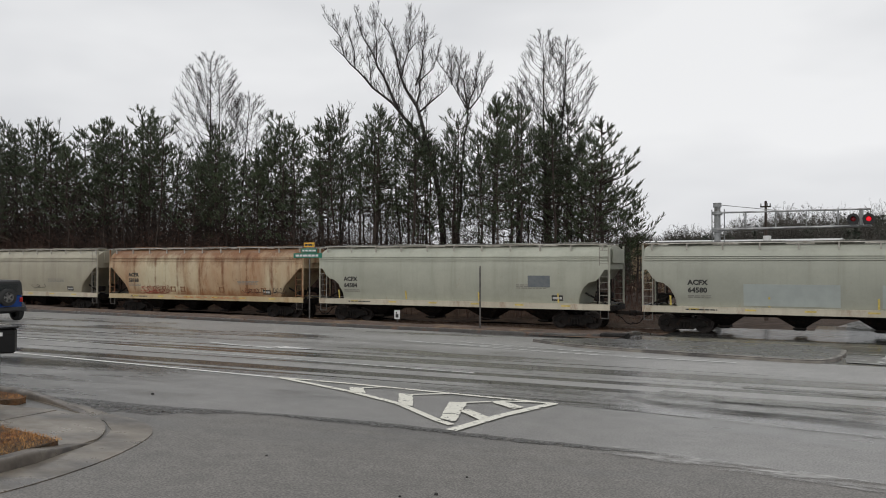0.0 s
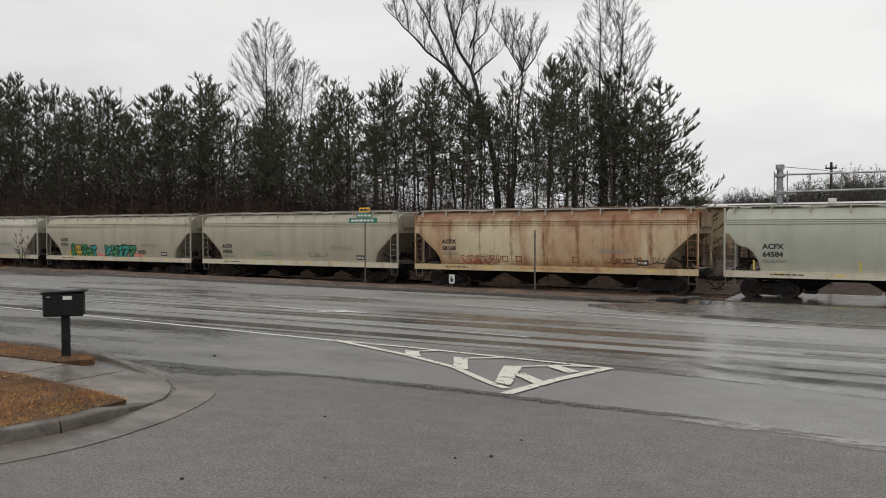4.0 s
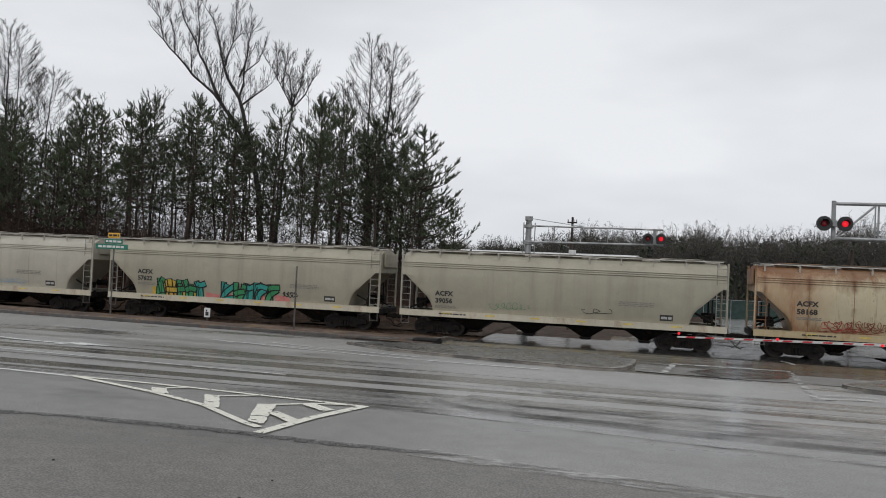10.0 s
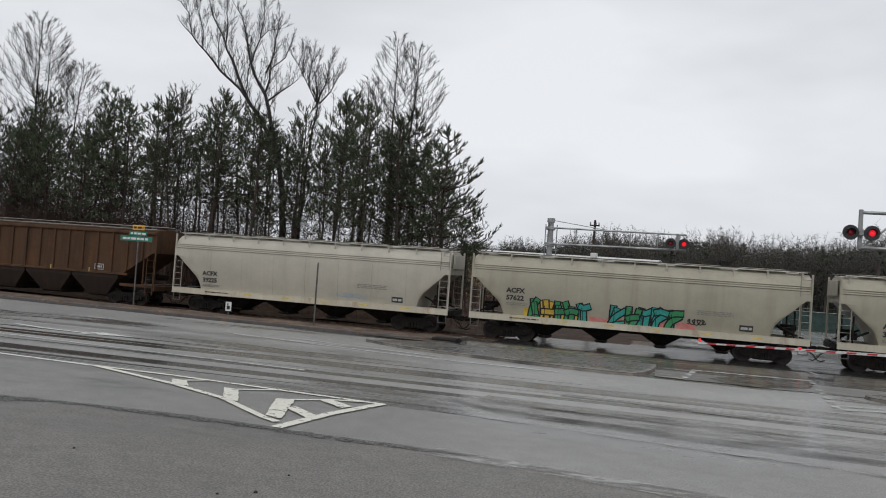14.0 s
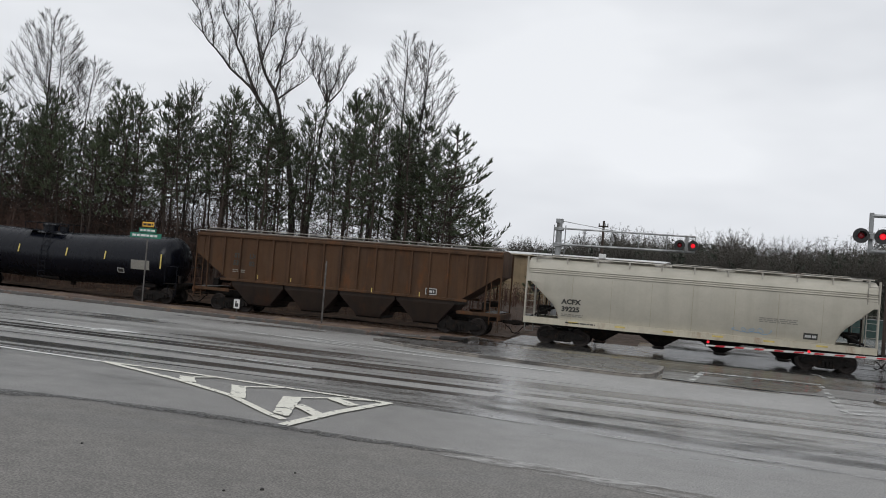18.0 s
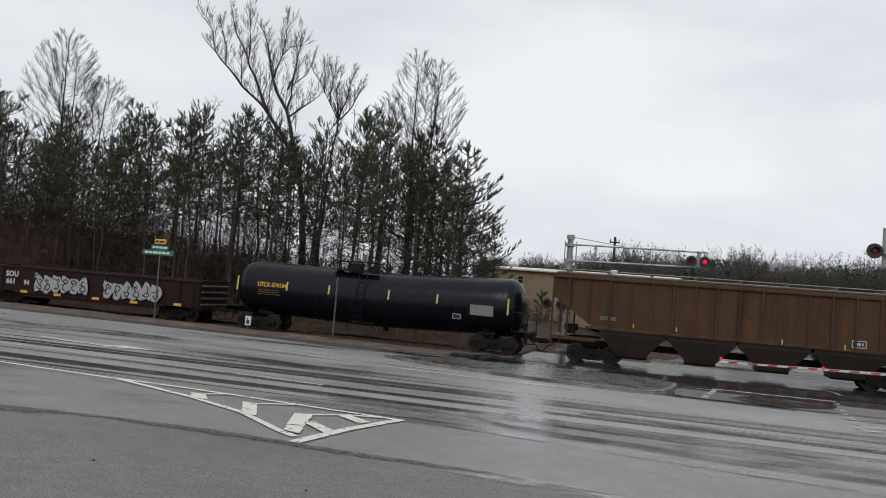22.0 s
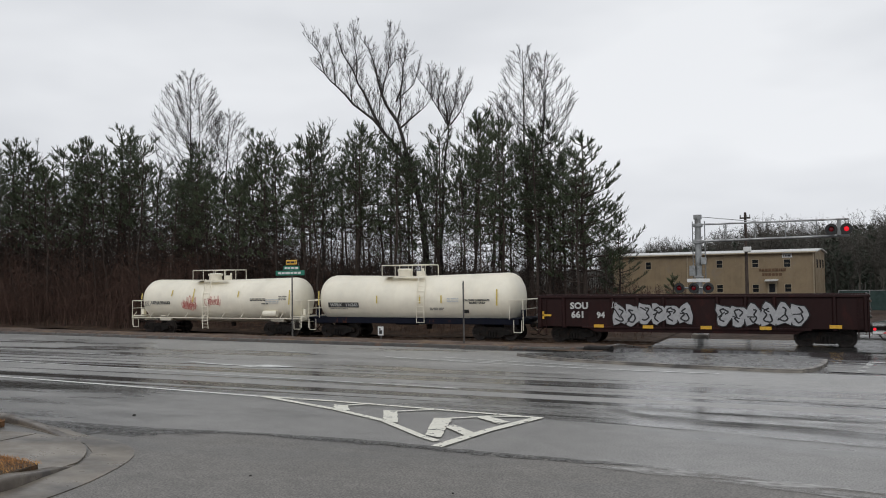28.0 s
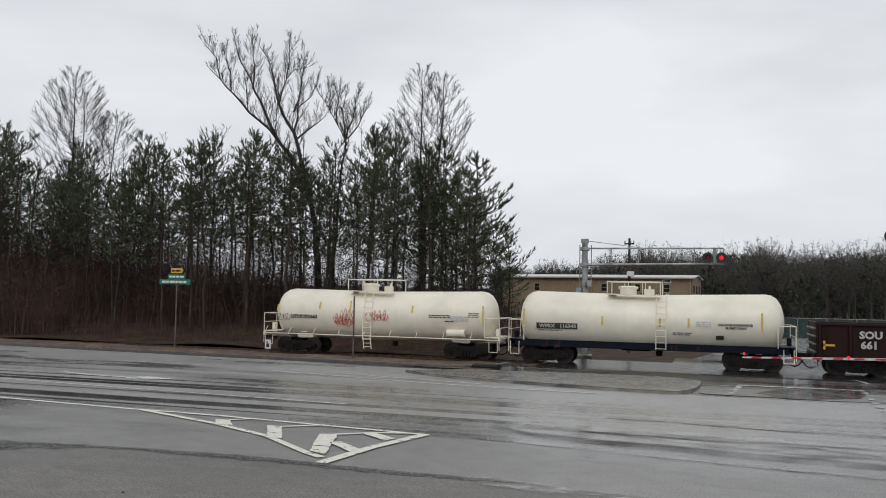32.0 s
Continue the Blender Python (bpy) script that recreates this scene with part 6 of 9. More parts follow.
    for text, x, z in (("CALCIUM CARBONATE", 3.4, 2.2), ("SLURRY ONLY", 3.75, 2.05)):
        lettering("stencilled_mark", text, 0.15, MARK_BLACK, shell, on_barrel(c, r, x, z), 1.0)
    CARS.append((car, -131.55))
    # cream tank car with side walkways
    L, r, zc = 13.0, 1.38, 2.3
    st = [(-6.05, 2.55, 0.4), (-3.45, 2.75, 0.42), (2.05, 2.65, 0.4), (-1.6, 2.6, 0.9), (6.0, 2.45, 0.9)]
    car, shell, c = tank_car("cream-white tank car with side walkways and red tags", L, r, 0.1, zc, TANK_WHITE, TANK_WHITE, TANK_WHITE, -0.55, -0.55, st, walk_sides=True)
    lettering("stencilled_mark", "UTLX 301663", 0.28, MARK_BLACK, shell, on_barrel(c, r, -5.2, 2.02))
    tag_scrawl(shell, -6.2, 2.1, 0.9, 0.5, "black", 14, -r - 0.01, 0.03, 4)
    tag_scrawl(shell, -2.6, 2.0, 0.9, 0.7, "red", 15, -r - 0.012, 0.035, 5)
    tag_scrawl(shell, -0.6, 2.2, 1.2, 0.55, "red", 18, -r - 0.012, 0.04, 6)
    tag_scrawl(shell, -2.5, 1.9, 1.2, 0.6, "red", 19, -r - 0.014, 0.04, 7)
    tag_scrawl(shell, -2.2, 2.15, 0.9, 0.9, "red", 20, -r - 0.016, 0.03, 4)
    tag_scrawl(shell, -0.4, 2.25, 1.0, 0.8, "red", 23, -r - 0.014, 0.03, 4)
    for x, z, w, n, mt in ((-5.2, 2.15, 1.3, 2, MARK_DIM), (3.0, 2.35, 1.2, 2, MARK_BLACK), (3.9, 2.05, 0.5, 1, MARK_BLACK), (5.2, 2.5, 0.6, 3, MARK_DIM), (4.2, 2.3, 1.0, 3, MARK_FAINT)):
        b = bars(shell, 0, 0, w, n, mt, 0, 0.055, 0.1)
        b.matrix_basis = pose(x, -r - 0.014, z)
    CARS.append((car, -145.85))


build_train()


# ---- crossing signals, posts, signs ----
GALV = mat("galvanised_steel", (0.36, 0.37, 0.37), (0.22, 0.225, 0.225), 2, (0.4, 0.6), 0.5, c3=(0.14, 0.13, 0.12), spots=0.25)
LAMP_BLACK = mat("lamp_black_paint", (0.015, 0.015, 0.016), (0.03, 0.03, 0.03), 6, (0.35, 0.6))
RED_LENS = mat("lit_red_lens", (0.9, 0.015, 0.03), (0.7, 0.012, 0.02), 20, (0.15, 0.25), emit=0.75)
DIM_LENS = mat("dim_red_lens", (0.25, 0.008, 0.014), (0.16, 0.006, 0.01), 20, (0.12, 0.2), emit=0.06)
GATE_WHITE = mat("gate_white", (0.68, 0.68, 0.66), (0.5, 0.5, 0.48), 4, (0.35, 0.5))
GATE_RED = mat("gate_red", (0.55, 0.03, 0.04), (0.4, 0.02, 0.03), 4, (0.35, 0.5))
SIGN_GREEN = mat("sign_green", (0.02, 0.2, 0.13), (0.015, 0.15, 0.1), 3, (0.3, 0.45))
SIGN_YELLOW = mat("sign_yellow", (0.75, 0.42, 0.04), (0.65, 0.35, 0.03), 3, (0.3, 0.45))
SIGN_WHITE = mat("sign_white", (0.75, 0.75, 0.74), (0.62, 0.62, 0.6), 3, (0.3, 0.5))
POST_STEEL = mat("u_channel_steel", (0.16, 0.15, 0.14), (0.09, 0.085, 0.08), 3, (0.5, 0.75), 0.3)
BOX_BLACK = mat("mailbox_black", (0.006, 0.006, 0.007), (0.012, 0.012, 0.012), 5, (0.4, 0.6), spec=0.25)


def flasher(parent, m, lit):
    """A round crossing light with its black disc and hood; m faces along local -y."""
    disc = part("flasher_disc", Mesh().tube((0, 0.02, 0), (0, 0.05, 0), 0.3, n=24).tube((0, 0.05, 0), (0, 0.2, 0), 0.17, 0.12, n=16), LAMP_BLACK, parent, "black flasher disc", smooth=40, at=m)
    n = 16
    hood = Mesh()
    arc = [math.pi * (-0.12 + 1.24 * i / n) for i in range(n + 1)]
    hood.loft([[(0.17 * math.cos(a), 0.02 - d * (1 if 0 < a < math.pi else 0.5), 0.17 * math.sin(a)) for a in arc] for d in (0, 0.24)], closed=False)
    part("hood", hood, LAMP_BLACK, disc, smooth=40)
    lens = Mesh().loft([[(r * math.cos(2 * math.pi * i / 20), y, r * math.sin(2 * math.pi * i / 20)) for i in range(20)] for r, y in ((0.125, 0.015), (0.11, -0.01), (0.07, -0.025), (0.01, -0.03))])
    part("lens", lens, RED_LENS if lit else DIM_LENS, disc, "lit red lens" if lit else "dim red lens", smooth=40)


def build_far_signal():
    x, y = -6.7, 49.0
    g = ground_z(x, y) - 0.3
    s = thing("cantilever_signal", "galvanised cantilever crossing signal with flashing red lights", "crossing signal")
    part("foundation", Mesh().box((x, y, g + 0.15), (0.9, 0.9, 0.5), 0.05), CONCRETE, s)
    mast = part("mast", Mesh().tube((x, y, g), (x, y, 5.7), 0.19, 0.17, n=16).tube((x, y, 5.7), (x, y, 5.95), 0.23, n=16), GALV, s, smooth=40)
    for z, w, h in ((5.35, 0.5, 0.2), (4.4, 0.5, 0.24), (2.4, 0.46, 0.12)):
        part("clamp", Mesh().box((x, y, z), (w, w, h), 0.03), GALV, mast)
    m = Mesh()
    for dx in (-0.34, 0.34):
        m.tube((x + dx, y + 0.3, g + 0.3), (x + dx, y + 0.3, 5.6), 0.03)
    for i in range(18):
        m.tube((x - 0.34, y + 0.3, g + 0.5 + i * 0.3), (x + 0.34, y + 0.3, g + 0.5 + i * 0.3), 0.014)
    part("ladder", m, GALV, s)
    part("junction_box", Mesh().box((x - 0.33, y - 0.1, 2.75), (0.35, 0.3, 0.6), 0.03), GALV, mast)
    part("junction_box", Mesh().box((x + 0.3, y - 0.15, 3.3), (0.3, 0.3, 0.4), 0.03), GALV, mast)
    tip = 1.05
    arm = part("cantilever_arm", Mesh().tube((x, y - 0.2, 4.42), (tip, y - 0.2, 4.5), 0.075, n=10).tube((x, y - 0.2, 5.38), (tip, y - 0.2, 5.38), 0.05, n=8).tube((x, y + 0.25, 4.42), (tip, y + 0.1, 4.5), 0.05, n=8), GALV, s)
    for i in range(1, 6):
        px = x + (tip - x) * i / 5
        part("arm_post", Mesh().box((px, y - 0.2, 4.93), (0.06, 0.06, 0.94)), GALV, arm)
    part("stay", Mesh().tube((x, y, 5.85), (x + 3.4, y - 0.2, 5.4), 0.02), GALV, arm)
    head = part("light_bracket", Mesh().box((0.6, y - 0.32, 4.9), (1.1, 0.08, 0.08)).box((0.6, y - 0.25, 4.95), (0.2, 0.2, 0.9), 0.02), GALV, s)
    for px, lit in ((0.22, False), (0.95, True)):
        flasher(head, pose(px, y - 0.42, 4.85), lit)
        flasher(head, pose(px, y + 0.3, 4.85, 0, 0, 180), True)
    low = part("light_bracket", Mesh().tube((x - 1.1, y - 0.3, 1.77), (x + 0.6, y - 0.3, 1.77), 0.06), GALV, s)
    for px, lit in ((x - 1.05, False), (x - 0.25, False), (x + 0.55, False)):
        flasher(low, pose(px, y - 0.42, 1.77), lit)
    part("warning_plate", Mesh().box((x, y - 0.3, 2.2), (1.25, 0.03, 0.2), 0.01), SIGN_WHITE, s)


def build_near_signal():
    y, mx = 36.0, 16.2
    g = ground_z(mx, y)
    s = thing("cantilever_signal", "galvanised truss cantilever with red crossing lights", "crossing signal")
    part("foundation", Mesh().box((mx, y, g + 0.15), (0.9, 0.9, 0.5), 0.05), CONCRETE, s)
    mast = part("mast", Mesh().tube((mx, y, g), (mx, y, 6.4), 0.19, 0.17, n=16).tube((mx, y, 6.4), (mx, y, 6.6), 0.23, n=16), GALV, s, smooth=40)
    tip = 7.4
    arm = part("cantilever_arm", Mesh().tube((tip, y, 5.93), (mx, y, 5.93), 0.07, n=8).tube((tip, y, 4.52), (mx, y, 4.52), 0.07, n=8), GALV, s)
    part("arm_post", Mesh().box((tip, y, 5.25), (0.16, 0.12, 1.6), 0.02), GALV, arm)
    for i in range(5):
        a, c = tip + i * 1.76, tip + (i + 1) * 1.76
        m = Mesh().tube((a + 0.1, y, 4.55), (c - 0.2, y, 5.9), 0.045).tube((c - 0.1, y, 4.52), (c - 0.1, y, 5.93), 0.04).tube((c - 0.22, y, 4.52), (c - 0.22, y, 5.93), 0.03)
        part("truss_member", m, GALV, arm)
    head = part("light_bracket", Mesh().tube((tip - 0.42, y - 0.2, 5.1), (tip + 0.42, y - 0.2, 5.1), 0.05).box((tip, y - 0.15, 5.1), (0.2, 0.3, 0.25), 0.03), GALV, s)
    for px, lit in ((tip - 0.4, False), (tip + 0.38, True)):
        flasher(head, pose(px, y - 0.32, 5.1), lit)
    # the gate arm lies across the side road
    gate = thing("crossing_gate", "lowered red and white striped crossing gate arm with red lamps", "crossing gate")
    gx, gy, z0, z1 = 15.4, 37.0, 0.12, 0.42
    part("gate_post", Mesh().box((gx, gy, (g + 1.1) / 2), (0.4, 0.4, 1.6), 0.04).box((gx, gy, 0.5), (0.6, 0.55, 0.5), 0.05), GALV, gate)
    arm = part("gate_arm", Mesh().prism([(1.55, z0 - 0.03), (1.55, z0 + 0.03), (gx, z1 + 0.08), (gx, z1 - 0.08)], "y", gy - 0.03, gy + 0.03), GATE_WHITE, gate)
    n = 17
    for i in range(n):
        a = 1.9 + (gx - 2.2) * i / n
        c = a + 0.42
        f = lambda x: z0 + (z1 - z0) * (x - 1.55) / (gx - 1.55)
        part("red_stripe", Mesh().prism([(a, f(a) - 0.035), (a + 0.05, f(a) + 0.035), (c, f(c) + 0.035), (c - 0.05, f(c) - 0.035)], "y", gy - 0.036, gy + 0.036), GATE_RED, arm)
    for x in (1.62, 5.6, 9.6):
        lamp = part("gate_lamp", Mesh().tube((x, gy, z0 + 0.08), (x, gy, z0 + 0.2), 0.05, n=10), LAMP_BLACK, arm)
        part("lens", Mesh().tube((x, gy - 0.07, z0 + 0.15), (x, gy + 0.07, z0 + 0.15), 0.055, n=12), RED_LENS, lamp, "lit red lamp")


def build_posts():
    # street name sign on a channel post
    x, y = -27.2, 38.3
    g = ground_z(x, y)
    s = thing("street_sign", "green street name blades and yellow plate on a steel post", "street sign")
    part("post", Mesh().box((x, y, (g + 3.2) / 2), (0.07, 0.05, 3.25 - g + 0.1), 0.008), POST_STEEL, s)
    for z, h, w, mt, tilt in ((2.95, 0.27, 1.95, SIGN_GREEN, 0), (3.23, 0.24, 0.95, SIGN_GREEN, 14), (3.55, 0.26, 0.8, SIGN_YELLOW, -8)):
        blade = part("name_blade" if mt is SIGN_GREEN else "warning_plate", Mesh().box((0, 0, 0), (w, 0.02, h), 0.008), mt, s, "yellow plate" if mt is SIGN_YELLOW else "green blade", at=pose(x - (0.1 if w > 1.5 else 0), y - 0.05, z, 0, 0, tilt))
        random.seed(int(z * 10))
        b = bars(blade, -w * 0.42, 0, w * 0.84, 1, SIGN_WHITE if mt is SIGN_GREEN else LAMP_BLACK, -0.014, h * 0.42)
        b.name = "name_bar"
    # bare post by the kerb
    x, y = -14.65, 33.5
    g = ground_z(x, y)
    solid("marker_post", Mesh().box((x, y, (g + 2.35) / 2), (0.055, 0.04, 2.35 - g + 0.1), 0.006).box((x - 0.02, y - 0.025, (g + 2.35) / 2), (0.015, 0.03, 2.3 - g)), POST_STEEL, "bare grey steel channel post by the kerb", "post")
    # small white marker beside the track
    x, y = -22.73, 40.4
    s = thing("track_marker", "small white marker plate with a black mark on a stake", "marker")
    part("stake", Mesh().box((x, y, -0.6), (0.06, 0.04, 0.8), 0.006), POST_STEEL, s)
    plate = part("plate", Mesh().box((x, y - 0.03, -0.36), (0.36, 0.02, 0.5), 0.01), SIGN_WHITE, s)
    part("plate_mark", Mesh().box((x, y - 0.045, -0.42), (0.18, 0.008, 0.2)).box((x - 0.04, y - 0.045, -0.25), (0.08, 0.008, 0.1)), LAMP_BLACK, plate)
    # storm drain hood on the far kerb
    x, y = -8.3, 32.2
    d = thing("storm_drain", "dark cast-iron kerb inlet hood", "storm drain")
    part("hood", Mesh().prism([(-0.4, 0), (-0.4, 0.12), (-0.25, 0.18), (0.25, 0.18), (0.4, 0.1), (0.4, 0)], "x", x - 0.5, x + 0.5), IRON, d)
    d.location = (0, y, ground_z(x, y))
    part("grate", Mesh().box((x, -0.65, 0.03), (1.1, 0.35, 0.05), 0.01), IRON, d)


def build_mailbox():
    x, y = -14.12, 10.02
    g = ground_z(x, y) + 0.1
    s = thing("mailbox", "large black metal mailbox on a square post", "mailbox", pose(x, y, g, 0, 0, 47))
    part("post", Mesh().box((0.0, 0, 0.3), (0.15, 0.13, 1.0), 0.012), BOX_BLACK, s)
    box = part("box", Mesh().box((-0.02, 0, 1.01), (0.71, 0.36, 0.45), 0.025), BOX_BLACK, s)
    part("sloped_lid", Mesh().prism([(-0.4, 1.215), (0.4, 1.255), (0.42, 1.28), (-0.4, 1.25)], "y", -0.21, 0.21), BOX_BLACK, box)
    part("door_seam", Mesh().box((-0.02, -0.182, 1.13), (0.68, 0.008, 0.01)).box((-0.1, -0.182, 0.98), (0.01, 0.008, 0.3)), IRON, box)
    random.seed(3)
    b = bars(box, -0.02, 1.14, 0.22, 1, SIGN_WHITE, -0.186, 0.07, name="number_bar")
    part("latch", Mesh().box((-0.27, -0.19, 1.16), (0.06, 0.025, 0.025), 0.006), GALV, box)


build_far_signal()
build_near_signal()
build_posts()
build_mailbox()


# ---- the yard building and what stands beyond the crossing ----
FRAME_DULL = mat("dull_window_frame", (0.4, 0.33, 0.23), (0.3, 0.25, 0.18), 3, (0.4, 0.6))
TAN_METAL = mat("tan_metal_siding", (0.28, 0.21, 0.125), (0.225, 0.168, 0.102), 0.8, (0.45, 0.65), c3=(0.24, 0.19, 0.13), spots=0.25, spot_scale=0.6)
ROOF_WHITE = mat("white_metal_roof", (0.6, 0.6, 0.58), (0.48, 0.48, 0.46), 0.7, (0.35, 0.55))
GLASS_DARK = mat("dark_window_glass", (0.015, 0.017, 0.02), (0.025, 0.027, 0.03), 2, (0.05, 0.12))
SIGN_RED = mat("sign_dull_letter", (0.14, 0.075, 0.035), (0.1, 0.055, 0.028), 3, (0.5, 0.7))
FENCE = mat("green_fence_mesh", (0.022, 0.05, 0.043), (0.013, 0.034, 0.03), 2, (0.5, 0.8))


def build_building():
    """A long two-storey metal building; x along its front, y into its depth."""
    x0, x1, y1 = -21.0, 1.05, 8.4
    g, e = -1.4, 4.7
    b = thing("yard_building", "two-storey tan metal-clad building with a white roof", "building", pose(-2.25, 95, 0, 0, 0, -6))
    # walls with real window openings on the front
    wins = [(-16.7, 3.6), (-8.7, 3.63), (-4.93, 3.63), (-1.69, 3.6), (-8.7, 0.93), (-4.93, 0.93), (-1.65, 0.95)]
    ww, wh = 0.68, 0.85
    front = Mesh()
    xs = sorted({x0, x1, *[x - ww / 2 for x, _ in wins], *[x + ww / 2 for x, _ in wins]})
    zs = sorted({g, e, *[z - wh / 2 for _, z in wins], *[z + wh / 2 for _, z in wins]})
    nz = len(zs)
    filled = lambda i, j: 0 <= i < len(xs) - 1 and 0 <= j < nz - 1 and not any(abs((xs[i] + xs[i + 1]) / 2 - x) < ww / 2 and abs((zs[j] + zs[j + 1]) / 2 - z) < wh / 2 for x, z in wins)
    front.v = [(x, y, z) for y in (0, 0.2) for x in xs for z in zs]
    k = len(xs) * nz
    for i in range(len(xs) - 1):
        for j in range(nz - 1):
            if not filled(i, j):
                continue
            p0, p1, p2, p3 = i * nz + j, (i + 1) * nz + j, (i + 1) * nz + j + 1, i * nz + j + 1
            front.f += [(p0, p1, p2, p3), (p0 + k, p3 + k, p2 + k, p1 + k)]
            for (u, v), (di, dj) in (((p0, p1), (0, -1)), ((p1, p2), (1, 0)), ((p2, p3), (0, 1)), ((p3, p0), (-1, 0))):
                if not filled(i + di, j + dj):
                    front.f.append((v, u, u + k, v + k))
    wall = part("front_wall", front, TAN_METAL, b)
    m = Mesh()
    for x in spread(x0 + 0.3, x1 - 0.3, 0.6):
        if not any(abs(x - q) < ww / 2 + 0.12 for q, _ in wins):
            m.box((x, -0.015, (g + e) / 2), (0.06, 0.04, e - g))
    part("siding_ribs", m, TAN_METAL, wall)
    ridge = 5.05
    prof = [(0, g), (y1, g), (y1, e), (y1 / 2, ridge), (0, e)]
    side = part("gable_wall", Mesh().prism(prof, "x", x1 - 0.2, x1), TAN_METAL, b)
    part("gable_wall", Mesh().prism(prof, "x", x0, x0 + 0.2), TAN_METAL, b)
    part("back_wall", Mesh().box(((x0 + x1) / 2, y1 - 0.1, (g + e) / 2), (x1 - x0, 0.2, e - g)), TAN_METAL, b)
    roof = Mesh()
    for ya, yb in ((-0.3, y1 / 2), (y1 + 0.3, y1 / 2)):
        roof.loft([[(x, ya, e + 0.02), (x, yb, ridge + 0.05), (x, yb, ridge + 0.15), (x, ya, e + 0.14)] for x in (x0 - 0.25, x1 + 0.25)])
    part("roof", roof, ROOF_WHITE, b)
    for x, z in wins:
        w = part("window", Mesh().box((x, 0.12, z), (ww, 0.03, wh)), GLASS_DARK, b)
        fr = Mesh()
        for dx, dz, sx, sz in ((0, wh / 2, ww + 0.08, 0.06), (0, -wh / 2, ww + 0.08, 0.06), (-ww / 2, 0, 0.05, wh), (ww / 2, 0, 0.05, wh), (0, 0, ww, 0.04)):
            fr.box((x + dx, 0.04, z + dz), (sx, 0.12, sz))
        part("window_frame", fr, FRAME_DULL, w)
    door = part("door", Mesh().box((-3.24, -0.03, 0.55), (0.95, 0.08, 2.1), 0.01), FRAME_DULL, b)
    part("door_glass", Mesh().box((-3.24, -0.08, 0.95), (0.6, 0.03, 0.9)), GLASS_DARK, door)
    part("door_step", Mesh().box((-3.24, -0.6, -0.95), (1.6, 1.2, 0.9), 0.03), CONCRETE, b)
    part("awning", Mesh().prism([(-0.8, 1.68), (0, 1.8), (0, 1.9), (-0.8, 1.74)], "x", -3.9, -2.6), ROOF_WHITE, b)
    for z, xa, w in ((2.9, -4.56, 2.74), (2.41, -4.23, 2.0)):
        random.seed(5)
        bars(b, xa, z, w, 1, SIGN_RED, -0.06, 0.3, name="sign_bar")
    part("number_plate", Mesh().box((-1.67, -0.05, 4.4), (1.0, 0.05, 0.42)), SIGN_WHITE, b)
    bars(b, -2.05, 4.4, 0.8, 1, LAMP_BLACK, -0.085, 0.22, name="number_bar")
    for y in (1.6, 4.2, 6.6):
        w = part("window", Mesh().box((x1 + 0.02, y, 3.5), (0.04, 0.8, 0.9)), GLASS_DARK, side)
        part("window_frame", Mesh().box((x1 + 0.03, y, 3.97), (0.08, 0.9, 0.06)).box((x1 + 0.03, y, 3.03), (0.08, 0.9, 0.06)), FRAME_DULL, w)
    for x in (x0 + 0.2, x1 - 0.15, -12.2):
        part("downpipe", Mesh().box((x, -0.08, (g + e) / 2), (0.1, 0.1, e - g), 0.02), FRAME_DULL, b)
    part("gutter", Mesh().box(((x0 + x1) / 2, -0.35, e + 0.02), (x1 - x0 + 0.4, 0.14, 0.14), 0.03), FRAME_DULL, b)


def build_yard():
    # timber utility pole
    x, y = -5.05, 60.0
    p = thing("utility_pole", "dark weathered timber utility pole with a crossarm", "utility pole")
    part("pole", Mesh().tube((x, y, ground_z(x, y) - 0.4), (x, y, 6.75), 0.14, 0.08, n=12), BARK, p, smooth=40)
    part("crossarm", Mesh().box((x, y - 0.14, 6.35), (0.7, 0.1, 0.1), 0.01), TIE, p)
    for dx in (-0.3, 0.3, 0.1):
        part("insulator", Mesh().tube((x + dx, y - 0.14, 6.4), (x + dx, y - 0.14, 6.58), 0.05, 0.035), GALV, p)
    part("transformer_box", Mesh().box((x + 0.1, y - 0.25, 4.2), (0.5, 0.3, 0.35), 0.03), SIGN_WHITE, p)
    x, y = 13.55, 60.0
    solid("yard_post", Mesh().tube((x, y, ground_z(x, y) - 0.4), (x, y, 5.1), 0.13, 0.1, n=10), BARK, "dark slender timber post in the yard", "post", smooth=40)
    # fence with green screening along the yard
    f = thing("screen_fence", "chain-link fence with green screening cloth", "fence")
    for i in range(21):
        xa = 1.0 + i * 3.0
        part("fence_post", Mesh().tube((xa, 100, -1.8), (xa, 100, 0.6), 0.045), GALV, f)
        if i < 20:
            part("screen", Mesh().box((xa + 1.5, 100.05, -0.55), (2.96, 0.02, 2.1)), FENCE, f)
    part("top_rail", Mesh().tube((1, 100, 0.55), (61, 100, 0.55), 0.03), GALV, f)
    m = Mesh()
    m.loft([[(x0 + (70 - x0) * f, y, ground_z(x0, y) - 0.01) for f in (0, 0.02, 0.05, 0.1, 0.2, 0.4, 1)] for y, x0 in ((q, -1.5 + 0.2 * (q - 46) + 0.25 * noise.noise((q * 0.4, 0, 2))) for q in spread(46.5, 101, 1.0))], closed=False)
    solid("yard_pavement", m, YARD, "pale wet paved yard beyond the crossing", "pavement", "structure", True)


build_building()
build_yard()


# ---- trees ----
def sliver(m, p, q, w, rnd):
    """A thin blade from p to q."""
    a = Vector((rnd.gauss(0, 1), rnd.gauss(0, 1), rnd.gauss(0, 1)))
    k = (q - p).cross(a)
    if k.length < 1e-6:
        return
    k = k.normalized() * w
    n = len(m.v)
    m.v += [tuple(p - k), tuple(p + k), tuple(q)]
    m.f.append((n, n + 1, n + 2))


